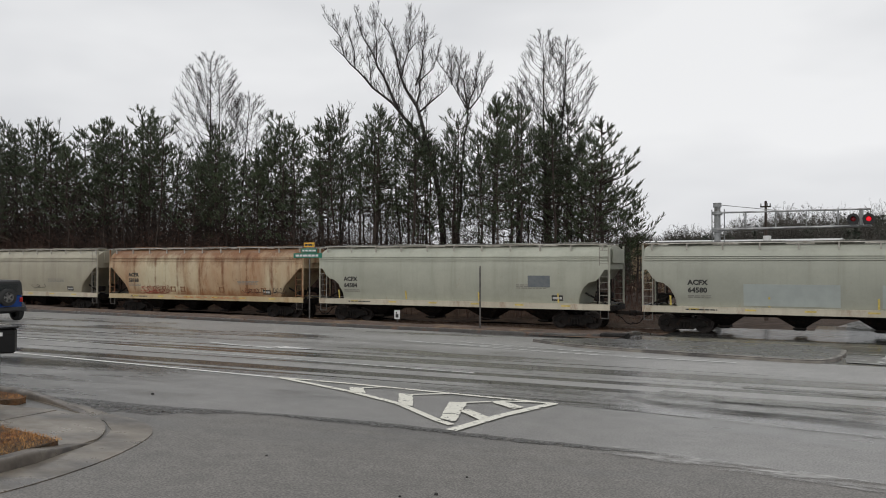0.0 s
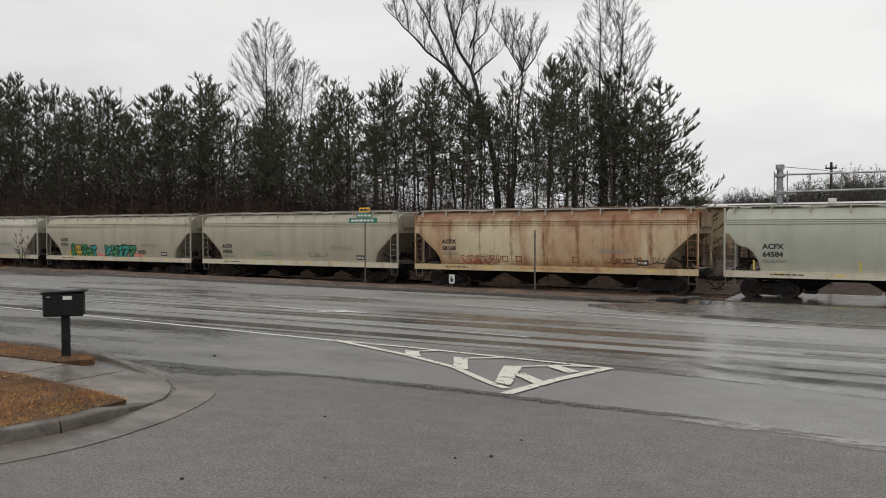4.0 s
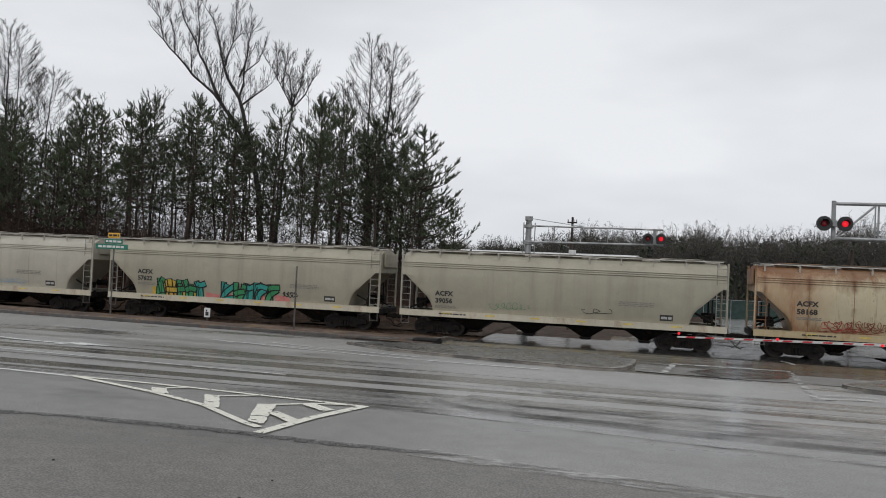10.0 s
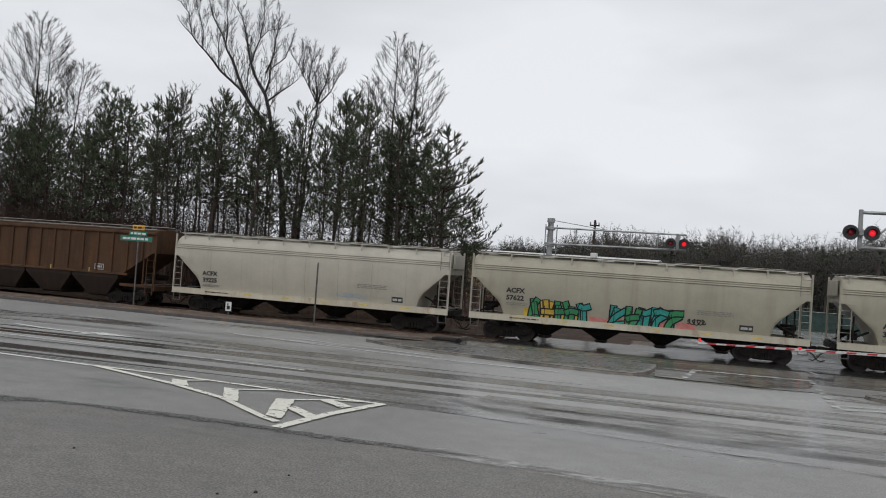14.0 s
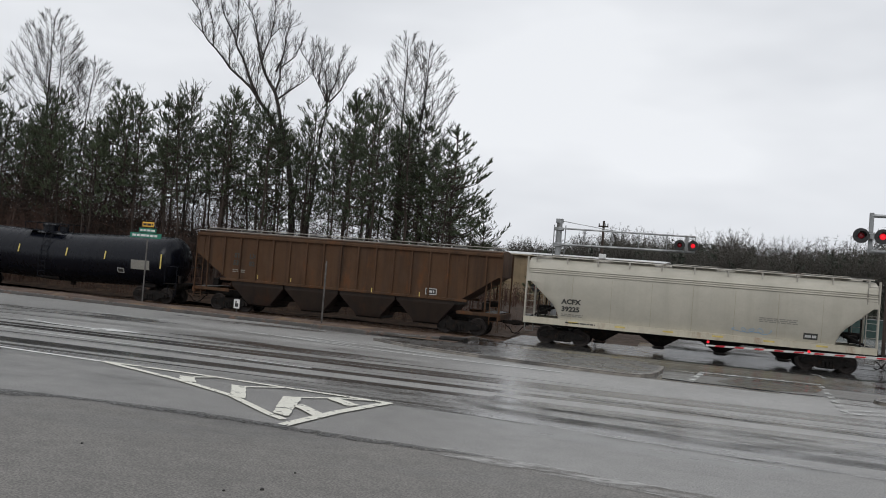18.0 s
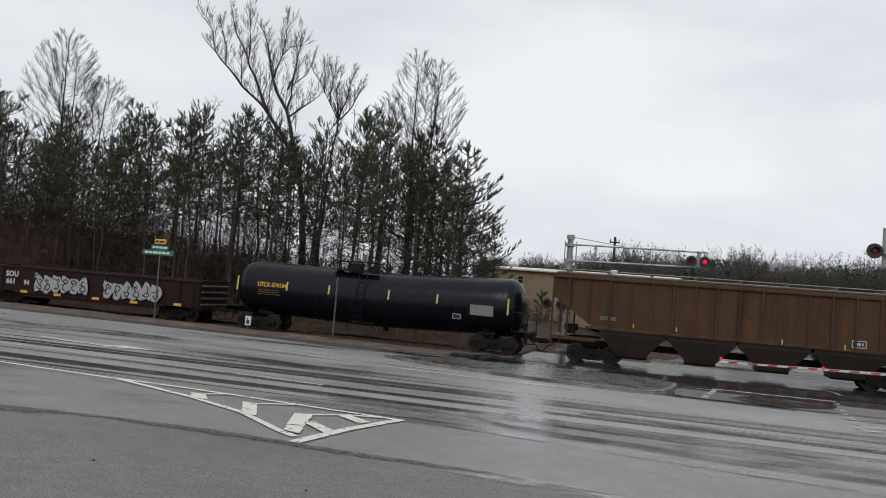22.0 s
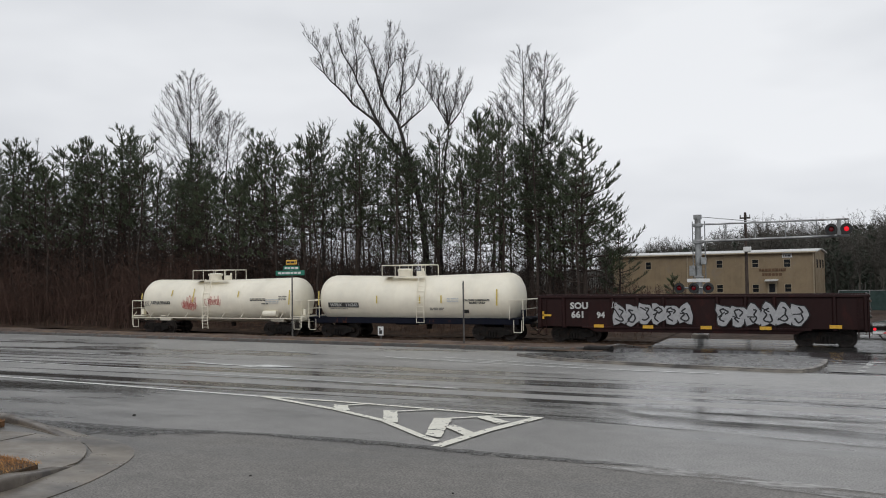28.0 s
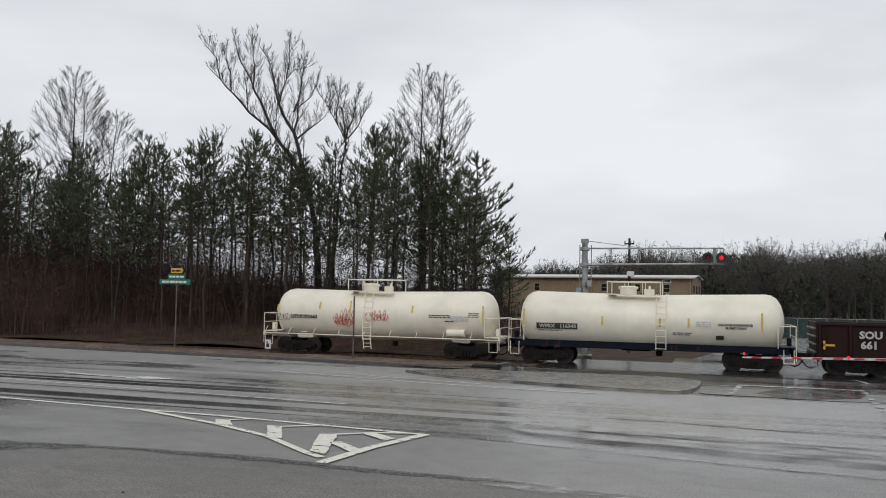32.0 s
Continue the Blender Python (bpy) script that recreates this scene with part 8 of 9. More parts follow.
def build_bare_trees():
    dome_tree("tall bare tree with a smooth domed crown", 21, -54.9, 61, (
        (((-54.4, -0.6), (-54.7, 8), (-54.9, 15), (-54.9, 22.2)), 0.24, 0.02, 9.5, 84, ((9, 2.0), (12, 3.4), (15, 4.1), (17.8, 3.9), (19.3, 3.5), (20.6, 2.9), (22.2, 1.3), (23.2, 0.1))),
        (((-53.9, -0.6), (-53.9, 8), (-53.8, 14), (-53.7, 19.8)), 0.15, 0.02, 11, 34, ((11, 2.0), (15, 3.2), (18, 2.7), (20, 1.2), (20.8, 0.1)))))
    dome_tree("bare tree with a low rounded crown", 22, -51.6, 62, (
        (((-52.2, -0.6), (-52.0, 8), (-51.4, 14), (-51.0, 18.3)), 0.15, 0.02, 9.5, 60, ((9, 1.6), (12, 2.8), (15.2, 3.0), (17, 2.2), (18.5, 1.0), (19.2, 0.1))),))
    dome_tree("tall bare twin-stemmed tree with fine branches", 23, -20.6, 60.5, (
        (((-20.8, -0.6), (-21.0, 7), (-21.1, 14.6), (-21.1, 20.2)), 0.2, 0.018, 8.0, 72, ((8, 1.4), (12, 2.2), (15, 2.3), (17, 2.4), (18, 2.1), (19.5, 1.3), (21, 0.1))),
        (((-20.2, -0.6), (-19.9, 10), (-19.4, 15.6), (-19.3, 19.4)), 0.18, 0.018, 7.0, 76, ((7, 1.6), (9, 2.4), (12.2, 3.3), (13.7, 3.1), (15.7, 2.8), (17.2, 2.2), (19, 1.2), (20.2, 0.1)))))
    dome_tree("slender bare tree between taller ones", 24, -24.2, 63, (
        (((-24.0, -0.6), (-24.2, 9), (-24.2, 17.6)), 0.13, 0.015, 8.0, 50, ((8, 1.5), (12, 2.4), (15, 2.2), (17, 1.0), (17.8, 0.1))),))
    upswept_tree("large bare tree with forked leaning limbs", 29, -30, 59, (
        (((-28.8, -0.6), (-29.0, 4), (-29.3, 7.6), (-30.1, 11.2), (-32.0, 13.7), (-33.2, 15.1), (-34.5, 16.3), (-35.7, 17.2), (-37.3, 18.9), (-38.5, 20.1), (-39.5, 21.0)), (0, 0.3), 0.36, 0.035, 0.42),
        (((-38.5, 20.1), (-39.0, 22.0), (-40.2, 23.3)), (0.2, 0.2), 0.06, 0.015, 0.0),
        (((-29.8, 9.6), (-30.7, 13.1), (-31.3, 15.2), (-32.4, 16.9), (-33.0, 18.9), (-33.7, 21.4), (-34.5, 22.5)), (0, -0.6), 0.23, 0.02, 0.35),
        (((-33.2, 15.2), (-34.3, 17.4), (-35.2, 18.8), (-35.7, 20.0), (-36.9, 21.8), (-37.5, 23.6)), (0.1, 0.5), 0.15, 0.016, 0.12),
        (((-35.5, 19.4), (-35.5, 21.2), (-35.8, 23.6)), (0.4, 0.6), 0.07, 0.014, 0.0),
        (((-32.6, 17.7), (-31.9, 19.6), (-31.2, 20.2), (-30.0, 20.3)), (-0.4, -0.8), 0.08, 0.015, 0.1),
        (((-31.9, 19.6), (-31.7, 21.1), (-31.8, 22.6)), (-0.6, -0.5), 0.06, 0.014, 0.0),
        (((-31.3, 15.4), (-31.1, 16.5), (-31.3, 17.3), (-30.1, 18.3), (-29.7, 19.8)), (-0.2, 0.6), 0.1, 0.015, 0.1),
        (((-31.1, 14.8), (-29.9, 15.5), (-28.4, 16.4)), (0, -0.5), 0.09, 0.015, 0.1),
        (((-31.4, 16.9), (-30.8, 18.6), (-30.6, 20.3), (-30.6, 21.8)), (-0.2, -0.2), 0.09, 0.015, 0.05),
        (((-33.2, 15.2), (-33.2, 17.2), (-33.0, 18.6)), (0, 0.4), 0.06, 0.014, 0.1),
        (((-35.7, 17.2), (-35.7, 18.6), (-35.8, 20.0)), (0, -0.4), 0.06, 0.014, 0.1),
        (((-37.3, 18.9), (-37.3, 20.4), (-37.9, 22.2)), (0, -0.3), 0.06, 0.014, 0.0)))
    upswept_tree("slender bare tree with a bent forked top", 31, -27.2, 59, (
        (((-27.8, -0.6), (-27.6, 6), (-27.3, 11.8), (-26.9, 14.6), (-27.2, 15.0), (-28.0, 16.3), (-28.7, 17.5), (-29.5, 18.5)), (0, 0.3), 0.21, 0.02, 0.55),
        (((-26.9, 14.4), (-27.3, 17.0), (-27.1, 18.3)), (0, 0.4), 0.08, 0.014, 0.05),
        (((-26.9, 14.4), (-26.2, 16.1), (-25.7, 18.1)), (0, -0.4), 0.09, 0.014, 0.05),
        (((-26.7, 14.6), (-25.9, 15.6), (-25.2, 17.3)), (0, 0.3), 0.07, 0.014, 0.05),
        (((-28.3, 16.7), (-28.3, 19.0)), (0.1, 0.1), 0.05, 0.014, 0.0),
        (((-27.8, 16.0), (-27.3, 18.2)), (0.1, -0.4), 0.05, 0.014, 0.0)), 0.2, 1.6)
    upswept_tree("tall bare tree with long upright limbs", 37, -94, 50.5, (
        (((-93.6, -0.6), (-93.8, 6), (-93.9, 11), (-94.0, 14.8), (-97.3, 16.4), (-99.6, 19.9), (-101.6, 21.9), (-104.5, 25.2)), (0, 0.3), 0.3, 0.03, 0.5),
        (((-98.6, 18.4), (-97.7, 21.9), (-98.6, 24.2), (-99.5, 25.8)), (0.1, 0.5), 0.16, 0.02, 0.1),
        (((-94.0, 14.8), (-94.8, 16.8), (-94.5, 19.9), (-94.1, 22.4)), (0, -0.4), 0.26, 0.02, 0.2),
        (((-94.0, 14.6), (-92.8, 17.2), (-92.5, 20.9), (-91.7, 24.9)), (0, 0.4), 0.28, 0.02, 0.2),
        (((-92.8, 17.2), (-91.5, 19.6), (-89.0, 21.7)), (0.2, 0.4), 0.16, 0.02, 0.2),
        (((-97.3, 16.4), (-97.0, 18.6), (-96.2, 20.4)), (0, -0.4), 0.12, 0.02, 0.1),
        (((-94.6, 18.5), (-95.9, 21.2)), (0, -0.2), 0.08, 0.02, 0.1)), 0.34, 2.5, 0.013)
    t = guided_tree("slender bare tree among the pines", 41, (([(0, 0, -0.4), (0.1, 0, 5), (-0.1, 0, 10), (0.2, 0, 15.2)], 0.1, 0.012, 1.0),), 24, 2.8, 0.05, 0.9, 38, 4, 0.35)
    spots = ((-17.9, 57, 0.98), (-70, 56, 1.05), (-46, 57, 0.98), (-36, 55, 0.96), (-80, 56, 1.1), (-24.4, 56, 0.98), (-62, 55, 1.0), (-90, 56, 1.15), (-41, 64, 1.1), (-33, 64, 1.15), (-25.6, 65, 1.1), (-49, 66, 1.1), (-66, 64, 1.12), (-99, 57, 1.2), (-22.8, 62, 1.1))
    for i, (x, y, s) in enumerate(spots):
        m = pose(x, y, bank_z(x, y), 0, 0, 67 * i)
        c = copy_thing(t, m) if i else t
        c.matrix_basis = m
        c.scale = (s, s, s)


def stems(m, count, xr, yr, hr, rnd, twigs=9, w=0.03, edge=1.0):
    for _ in range(count):
        x, y = rnd.uniform(*xr), rnd.uniform(*yr)
        h = rnd.uniform(*hr) * lerp(x, (-46, -30), (1, edge)) * lerp(x, (-120, -60, -24), (1.25, 1.05, 0.9))
        p = Vector((x, y, bank_z(x, y) - 0.1))
        d = Vector((rnd.gauss(0, 0.13), rnd.gauss(0, 0.13), 1)).normalized()
        q = p + d * h
        sliver(m, p, q, w * rnd.uniform(0.6, 1.4), rnd)
        for _ in range(twigs):
            f = rnd.uniform(0.15, 0.95)
            b = p.lerp(q, f)
            e = Vector((rnd.gauss(0, 0.8), rnd.gauss(0, 0.8), 0.35 + rnd.random() * 0.7)) * h * 0.2 * (1.15 - f * 0.6)
            sliver(m, b, b + e, w * 0.5, rnd)
            c = b + e * rnd.uniform(0.3, 0.9)
            sliver(m, c, c + Vector((rnd.gauss(0, 0.6), rnd.gauss(0, 0.6), 0.4)) * h * 0.09, w * 0.35, rnd)


def build_brush():
    rnd = random.Random(5)
    m = Mesh()
    stems(m, 9000, (-124, -9.8), (47.8, 57), (0.7, 2.6), rnd, 8, 0.014, 0.6)
    stems(m, 5200, (-170, -44), (47.6, 56), (2.2, 5.6), rnd, 12, 0.03, 1.0)
    solid("brush", m, BRUSH, "tangled bare brown undergrowth at the foot of the wood", "undergrowth", "stuff")
    m = Mesh()
    stems(m, 8500, (-175, -13), (54, 112), (2.4, 6.2), rnd, 11, 0.05, 0.45)
    stems(m, 6000, (-175, -32), (52, 80), (3.0, 8.0), rnd, 13, 0.05, 0.5)
    solid("thicket", m, BRUSH, "dark bare thicket inside the wood", "undergrowth", "stuff")
    m = Mesh()
    stems(m, 1500, (-124, -15.5), (52, 74), (5.0, 10.5), rnd, 22, 0.045, 0.85)
    stems(m, 900, (-170, -48), (50, 74), (5.0, 11.0), rnd, 24, 0.05, 0.85)
    solid("saplings", m, BARK, "thin bare saplings among the pines", "saplings", "stuff")
    # shrubs and tall weeds on the verge before the train, far down the road
    m = Mesh()
    for _ in range(900):
        x = rnd.uniform(-130, -52)
        y = rnd.uniform(36.8, 41.0)
        h = rnd.uniform(0.3, 1.0) + (2.2 * rnd.random() if x < -72 else 0)
        p = Vector((x, y, ground_z(x, y)))
        q = p + Vector((rnd.gauss(0, 0.15), rnd.gauss(0, 0.15), 1)) * h
        sliver(m, p, q, 0.02, rnd)
        for _ in range(9):
            b = p.lerp(q, rnd.uniform(0.1, 0.9))
            sliver(m, b, b + Vector((rnd.gauss(0, 0.3), rnd.gauss(0, 0.3), 0.4)) * h * 0.5, 0.012, rnd)
    solid("verge_weeds", m, BRUSH, "dead weeds and scrub on the verge", "weeds", "stuff")
    m = Mesh()
    for _ in range(6400):
        x = -62 - 90 * rnd.random() ** 0.75
        y = rnd.uniform(36.6, 40.4)
        h = rnd.uniform(0.35, 1.0) * lerp(x, (-150, -100, -88, -80, -74, -68, -62), (13.5, 12.5, 11.0, 7.2, 4.2, 1.9, 1.0))
        p = Vector((x, y, ground_z(x, y) - 0.05))
        q = p + Vector((rnd.gauss(0, 0.12), rnd.gauss(0, 0.06), 1)) * h
        sliver(m, p, q, 0.022, rnd)
        for _ in range(16):
            f = rnd.uniform(0.08, 0.97)
            b = p.lerp(q, f)
            e = Vector((rnd.gauss(0, 0.8), rnd.gauss(0, 0.35), 0.3 + 0.6 * rnd.random())) * h * 0.2 * (1.15 - f * 0.5)
            sliver(m, b, b + e, 0.014, rnd)
            c = b + e * rnd.uniform(0.3, 0.9)
            sliver(m, c, c + Vector((rnd.gauss(0, 0.6), rnd.gauss(0, 0.3), 0.4)) * h * 0.1, 0.01, rnd)
    solid("trackside_thicket", m, SCRUB, "dense bare reddish-brown thicket between road and track", "undergrowth", "stuff")
    m = Mesh()
    for _ in range(7000):
        x = -20 - 105 * rnd.random() ** 0.8
        y = lerp(rnd.random(), (0, 1), (31.0 - 0.08 * x, 39.5))
        if x > -58 and rnd.random() < 0.6:
            continue
        p = Vector((x, y, ground_z(x, y)))
        h = rnd.uniform(0.1, 0.45) * (1.6 if x < -58 else 0.7)
        sliver(m, p, p + Vector((rnd.gauss(0, 0.4), rnd.gauss(0, 0.4), 1)) * h, 0.02, rnd)
    solid("verge_grass", m, DEAD_GRASS, "dead orange-brown grass tufts on the clay verge", "grass", "stuff")
    t = None
    for i, (x, y, s) in enumerate(((-61, 39.5, 0.75), (-66, 39, 0.85), (-75, 39.5, 1.0), (-79, 38.6, 1.05), (-84, 39.5, 1.1), (-90, 39, 1.3), (-97, 39.3, 1.5), (-106, 39, 1.8), (-115, 39.5, 2.2))):
        if not t:
            t = guided_tree("small bare trackside shrub", 51, (([(0, 0, -0.2), (0.2, 0, 1.6), (0.1, 0, 4.2)], 0.05, 0.01, 1.0), ([(0.1, 0, 0.3), (-0.7, 0.2, 1.8), (-1.2, 0.2, 3.8)], 0.04, 0.01, 0.8), ([(0.1, 0, 0.4), (0.9, -0.2, 2.0), (1.2, 0, 3.6)], 0.035, 0.01, 0.8)), 8, 1.3, 0.06, 1.1, 38, 4, 0.25)
            t.name = "bare_shrub"
            tagged(t, category="shrub")
        m = pose(x, y, ground_z(x, y), 0, 0, 70 * i)
        c = copy_thing(t, m) if i else t
        c.matrix_basis = m
        c.scale = (s, s, s)


def far_height(a):
    """Height of the far tree line, in degrees over the eye, by direction."""
    return lerp(a, (-40, -20, -12, -9, -6, -2.5, 1, 4, 7, 10), (4.6, 4.6, 4.2, 3.4, 3.3, 3.7, 3.2, 3.2, 2.5, 2.1))


def build_distance():
    """Wooded rise beyond the crossing and round the horizon."""
    rnd = random.Random(9)
    base = lambda d: lerp(d, (110, 200, 330), (-2.0, 1.0, 6.0))
    m = Mesh()
    rows = spread(-60, 70, 2.5)
    ds = spread(112, 420, 14)
    vs = [(-math.sin(radians(a)) * d, math.cos(radians(a)) * d, base(d) - 1.2 + noise.noise((a * 0.2, d * 0.02, 0))) for a in rows for d in ds]
    n = len(ds)
    m.add(vs, [(i * n + j, i * n + j + 1, (i + 1) * n + j + 1, (i + 1) * n + j) for i in range(len(rows) - 1) for j in range(n - 1)])
    solid("wooded_rise", m, FAR_HILL, "distant brown wooded rise", "hill", "structure", True)
    for name, mt, count, lab in (("far_bare_wood", FAR_TREE, 1700, "distant bare grey-brown trees"), ("far_pine_wood", FAR_PINE, 760, "distant dark green pines")):
        m = Mesh()
        for _ in range(count):
            a = rnd.uniform(-40, 14)
            d = rnd.choice((rnd.uniform(122, 180), rnd.uniform(180, 300)))
            x, y = -math.sin(radians(a)) * d, math.cos(radians(a)) * d
            z = base(d) - 0.8
            full = 2.55 + d * math.tan(radians(far_height(a) + 0.1 + 0.5 * noise.noise((a * 0.9, 0, 0)) + 0.35 * noise.noise((a * 2.6, 4, 0)))) - z
            if name == "far_bare_wood":
                h = min(full, 19) * (rnd.uniform(0.55, 0.9) if rnd.random() < 0.8 else rnd.uniform(0.92, 1.1))
                p = Vector((x, y, z))
                lift, wide = h * rnd.uniform(0.62, 0.7), h * rnd.uniform(0.2, 0.3)
                m.tube(p, p + Vector((rnd.gauss(0, 0.3), 0, h * 0.7)), 0.16, 0.05, n=3, caps=False)
                root, crown = p + Vector((0, 0, h * 0.4)), p + Vector((0, 0, lift))
                for j in range(17):
                    u = Vector((rnd.gauss(0, 1), rnd.gauss(0, 1), rnd.gauss(0.45, 0.8))).normalized()
                    e = crown + Vector((u.x * wide, u.y * wide, u.z * (h - lift)))
                    sliver(m, root.lerp(crown, rnd.random()), e, 0.05, rnd)
                    for _ in range(26):
                        c = crown.lerp(e, rnd.uniform(0.15, 1.0))
                        v = (u * 0.8 + Vector((rnd.gauss(0, 1), rnd.gauss(0, 1), rnd.gauss(0.3, 0.8)))).normalized() * rnd.uniform(0.4, 1.0)
                        sliver(m, c, c + v, 0.026, rnd)
            else:
                h = min(full, 16) * rnd.uniform(0.45, 0.85)
                p = Vector((x, y, z))
                m.tube(p, p + Vector((0, 0, h)), 0.14, 0.03, n=3, caps=False)
                for _ in range(90):
                    f = rnd.uniform(0.12, 1) ** 0.8
                    r, q = (1.1 - f) * h * 0.2 * rnd.uniform(0.3, 1.1), rnd.uniform(0, 6.3)
                    c = p + Vector((math.cos(q) * r, math.sin(q) * r, h * f))
                    sliver(m, c, c + Vector((math.cos(q) * 0.5, math.sin(q) * 0.5, rnd.uniform(0.1, 0.7))), 0.2, rnd)
        solid(name, m, mt, lab, "far wood", "stuff")
    # a few young evergreens beside the building
    t = spreading_pine(160, 4.2, ((0.4, 1.3), (1.6, 1.1), (4.2, 0.15)), 0.07)
    t.matrix_basis = pose(-14.3, 86, ground_z(-14, 86) - 0.4)
    tagged(t, "small bushy evergreen beside the building")


build_wood()
build_bare_trees()
build_brush()
build_distance()


# ---- road vehicles ----
CAR_GREEN = mat("dark_green_car_paint", (0.004, 0.017, 0.015), (0.003, 0.013, 0.012), 1.5, (0.14, 0.24), 0.0, spec=0.3)
CAR_BLUE = mat("blue_car_paint", (0.015, 0.07, 0.3), (0.012, 0.055, 0.24), 1.5, (0.12, 0.22), 0.1, spec=0.6)
TYRE = mat("tyre_rubber", (0.016, 0.016, 0.016), (0.028, 0.028, 0.027), 8, (0.55, 0.8), bump=0.004)
ALLOY = mat("alloy_wheel", (0.3, 0.29, 0.28), (0.18, 0.175, 0.17), 3, (0.25, 0.4), 0.8)
CHROME = mat("chrome", (0.6, 0.6, 0.62), (0.5, 0.5, 0.52), 3, (0.08, 0.2), 1.0)
TRIM_BLACK = mat("black_plastic", (0.018, 0.018, 0.019), (0.03, 0.03, 0.03), 8, (0.4, 0.6))
CAR_GLASS = mat("tinted_car_glass", (0.04, 0.05, 0.05), (0.05, 0.06, 0.06), 2, (0.03, 0.08))
CAR_GLASS.node_tree.nodes["Principled BSDF"].inputs["Alpha"].default_value = 0.42
HEADLIGHT = mat("lit_headlamp", (0.9, 0.66, 0.36), (0.85, 0.6, 0.3), 3, (0.1, 0.2), emit=0.9)
AMBER = mat("amber_lens", (0.8, 0.28, 0.03), (0.7, 0.22, 0.02), 3, (0.12, 0.2), emit=0.4)
TAIL = mat("red_tail_lens", (0.5, 0.02, 0.02), (0.4, 0.015, 0.015), 3, (0.12, 0.2))


def road_wheel(parent, x, y, r, w, spokes=5):
    tyre = Mesh()
    prof = [(-w / 2, r * 0.62), (-w / 2, r * 0.9), (-w / 2 + 0.03, r), (w / 2 - 0.03, r), (w / 2, r * 0.9), (w / 2, r * 0.62)]
    n = 26
    k = len(prof)
    tyre.add([(q * math.cos(2 * math.pi * i / n), u, q * math.sin(2 * math.pi * i / n)) for i in range(n) for u, q in prof],
             [(i * k + j, ((i + 1) % n) * k + j, ((i + 1) % n) * k + (j + 1) % k, i * k + (j + 1) % k) for i in range(n) for j in range(k)])
    wheel = part("wheel", tyre, TYRE, parent, "black tyre", smooth=40, at=pose(x, y, r))
    s = -1 if y < 0 else 1
    rim = Mesh().tube((0, s * (w / 2 - 0.09), 0), (0, s * (w / 2 - 0.07), 0), r * 0.6, n=24)
    for i in range(24):
        a, b = 2 * math.pi * i / 24, 2 * math.pi * (i + 1) / 24
        rim.add([(r * q * math.cos(t), s * y_, r * q * math.sin(t)) for t in (a, b) for q, y_ in ((0.64, w / 2 - 0.01), (0.56, w / 2 - 0.06))], [(0, 1, 3, 2)])
    part("rim", rim, ALLOY, wheel, "silver alloy rim")
    sp = Mesh().tube((0, s * (w / 2 - 0.07), 0), (0, s * (w / 2 - 0.01), 0), r * 0.16, n=12)
    for i in range(spokes):
        a = 2 * math.pi * i / spokes
        sp.box((r * 0.34, s * (w / 2 - 0.045), 0), (r * 0.5, 0.035, r * 0.17), 0.01, Matrix.Rotation(a, 4, "Y"))
    part("spokes", sp, ALLOY, wheel)
    # solid black discs on the rim imitate the shade between spokes
    for i in range(spokes):
        a = 2 * math.pi * (i + 0.5) / spokes
        c = (r * 0.4 * math.cos(a), r * 0.4 * math.sin(a))
        part("spoke_gap", Mesh().tube((c[0], s * (w / 2 - 0.068), c[1]), (c[0], s * (w / 2 - 0.062), c[1]), r * 0.13, n=8), TRIM_BLACK, wheel)
    return wheel


def arch_side(outline, arches, y0, y1, m, n=10):
    """A side panel: an outline (x, z) from front to rear over the top, with round wheel arches cut out of its lower edge."""
    pts = list(outline)
    low = []
    for cx, r, z0 in arches:
        low += [(cx + r * math.cos(math.pi * (1 - i / n)), z0 + r * math.sin(math.pi * (1 - i / n)) * 0.98) for i in range(n + 1)]
    return m.prism(pts + low, "y", y0, y1)


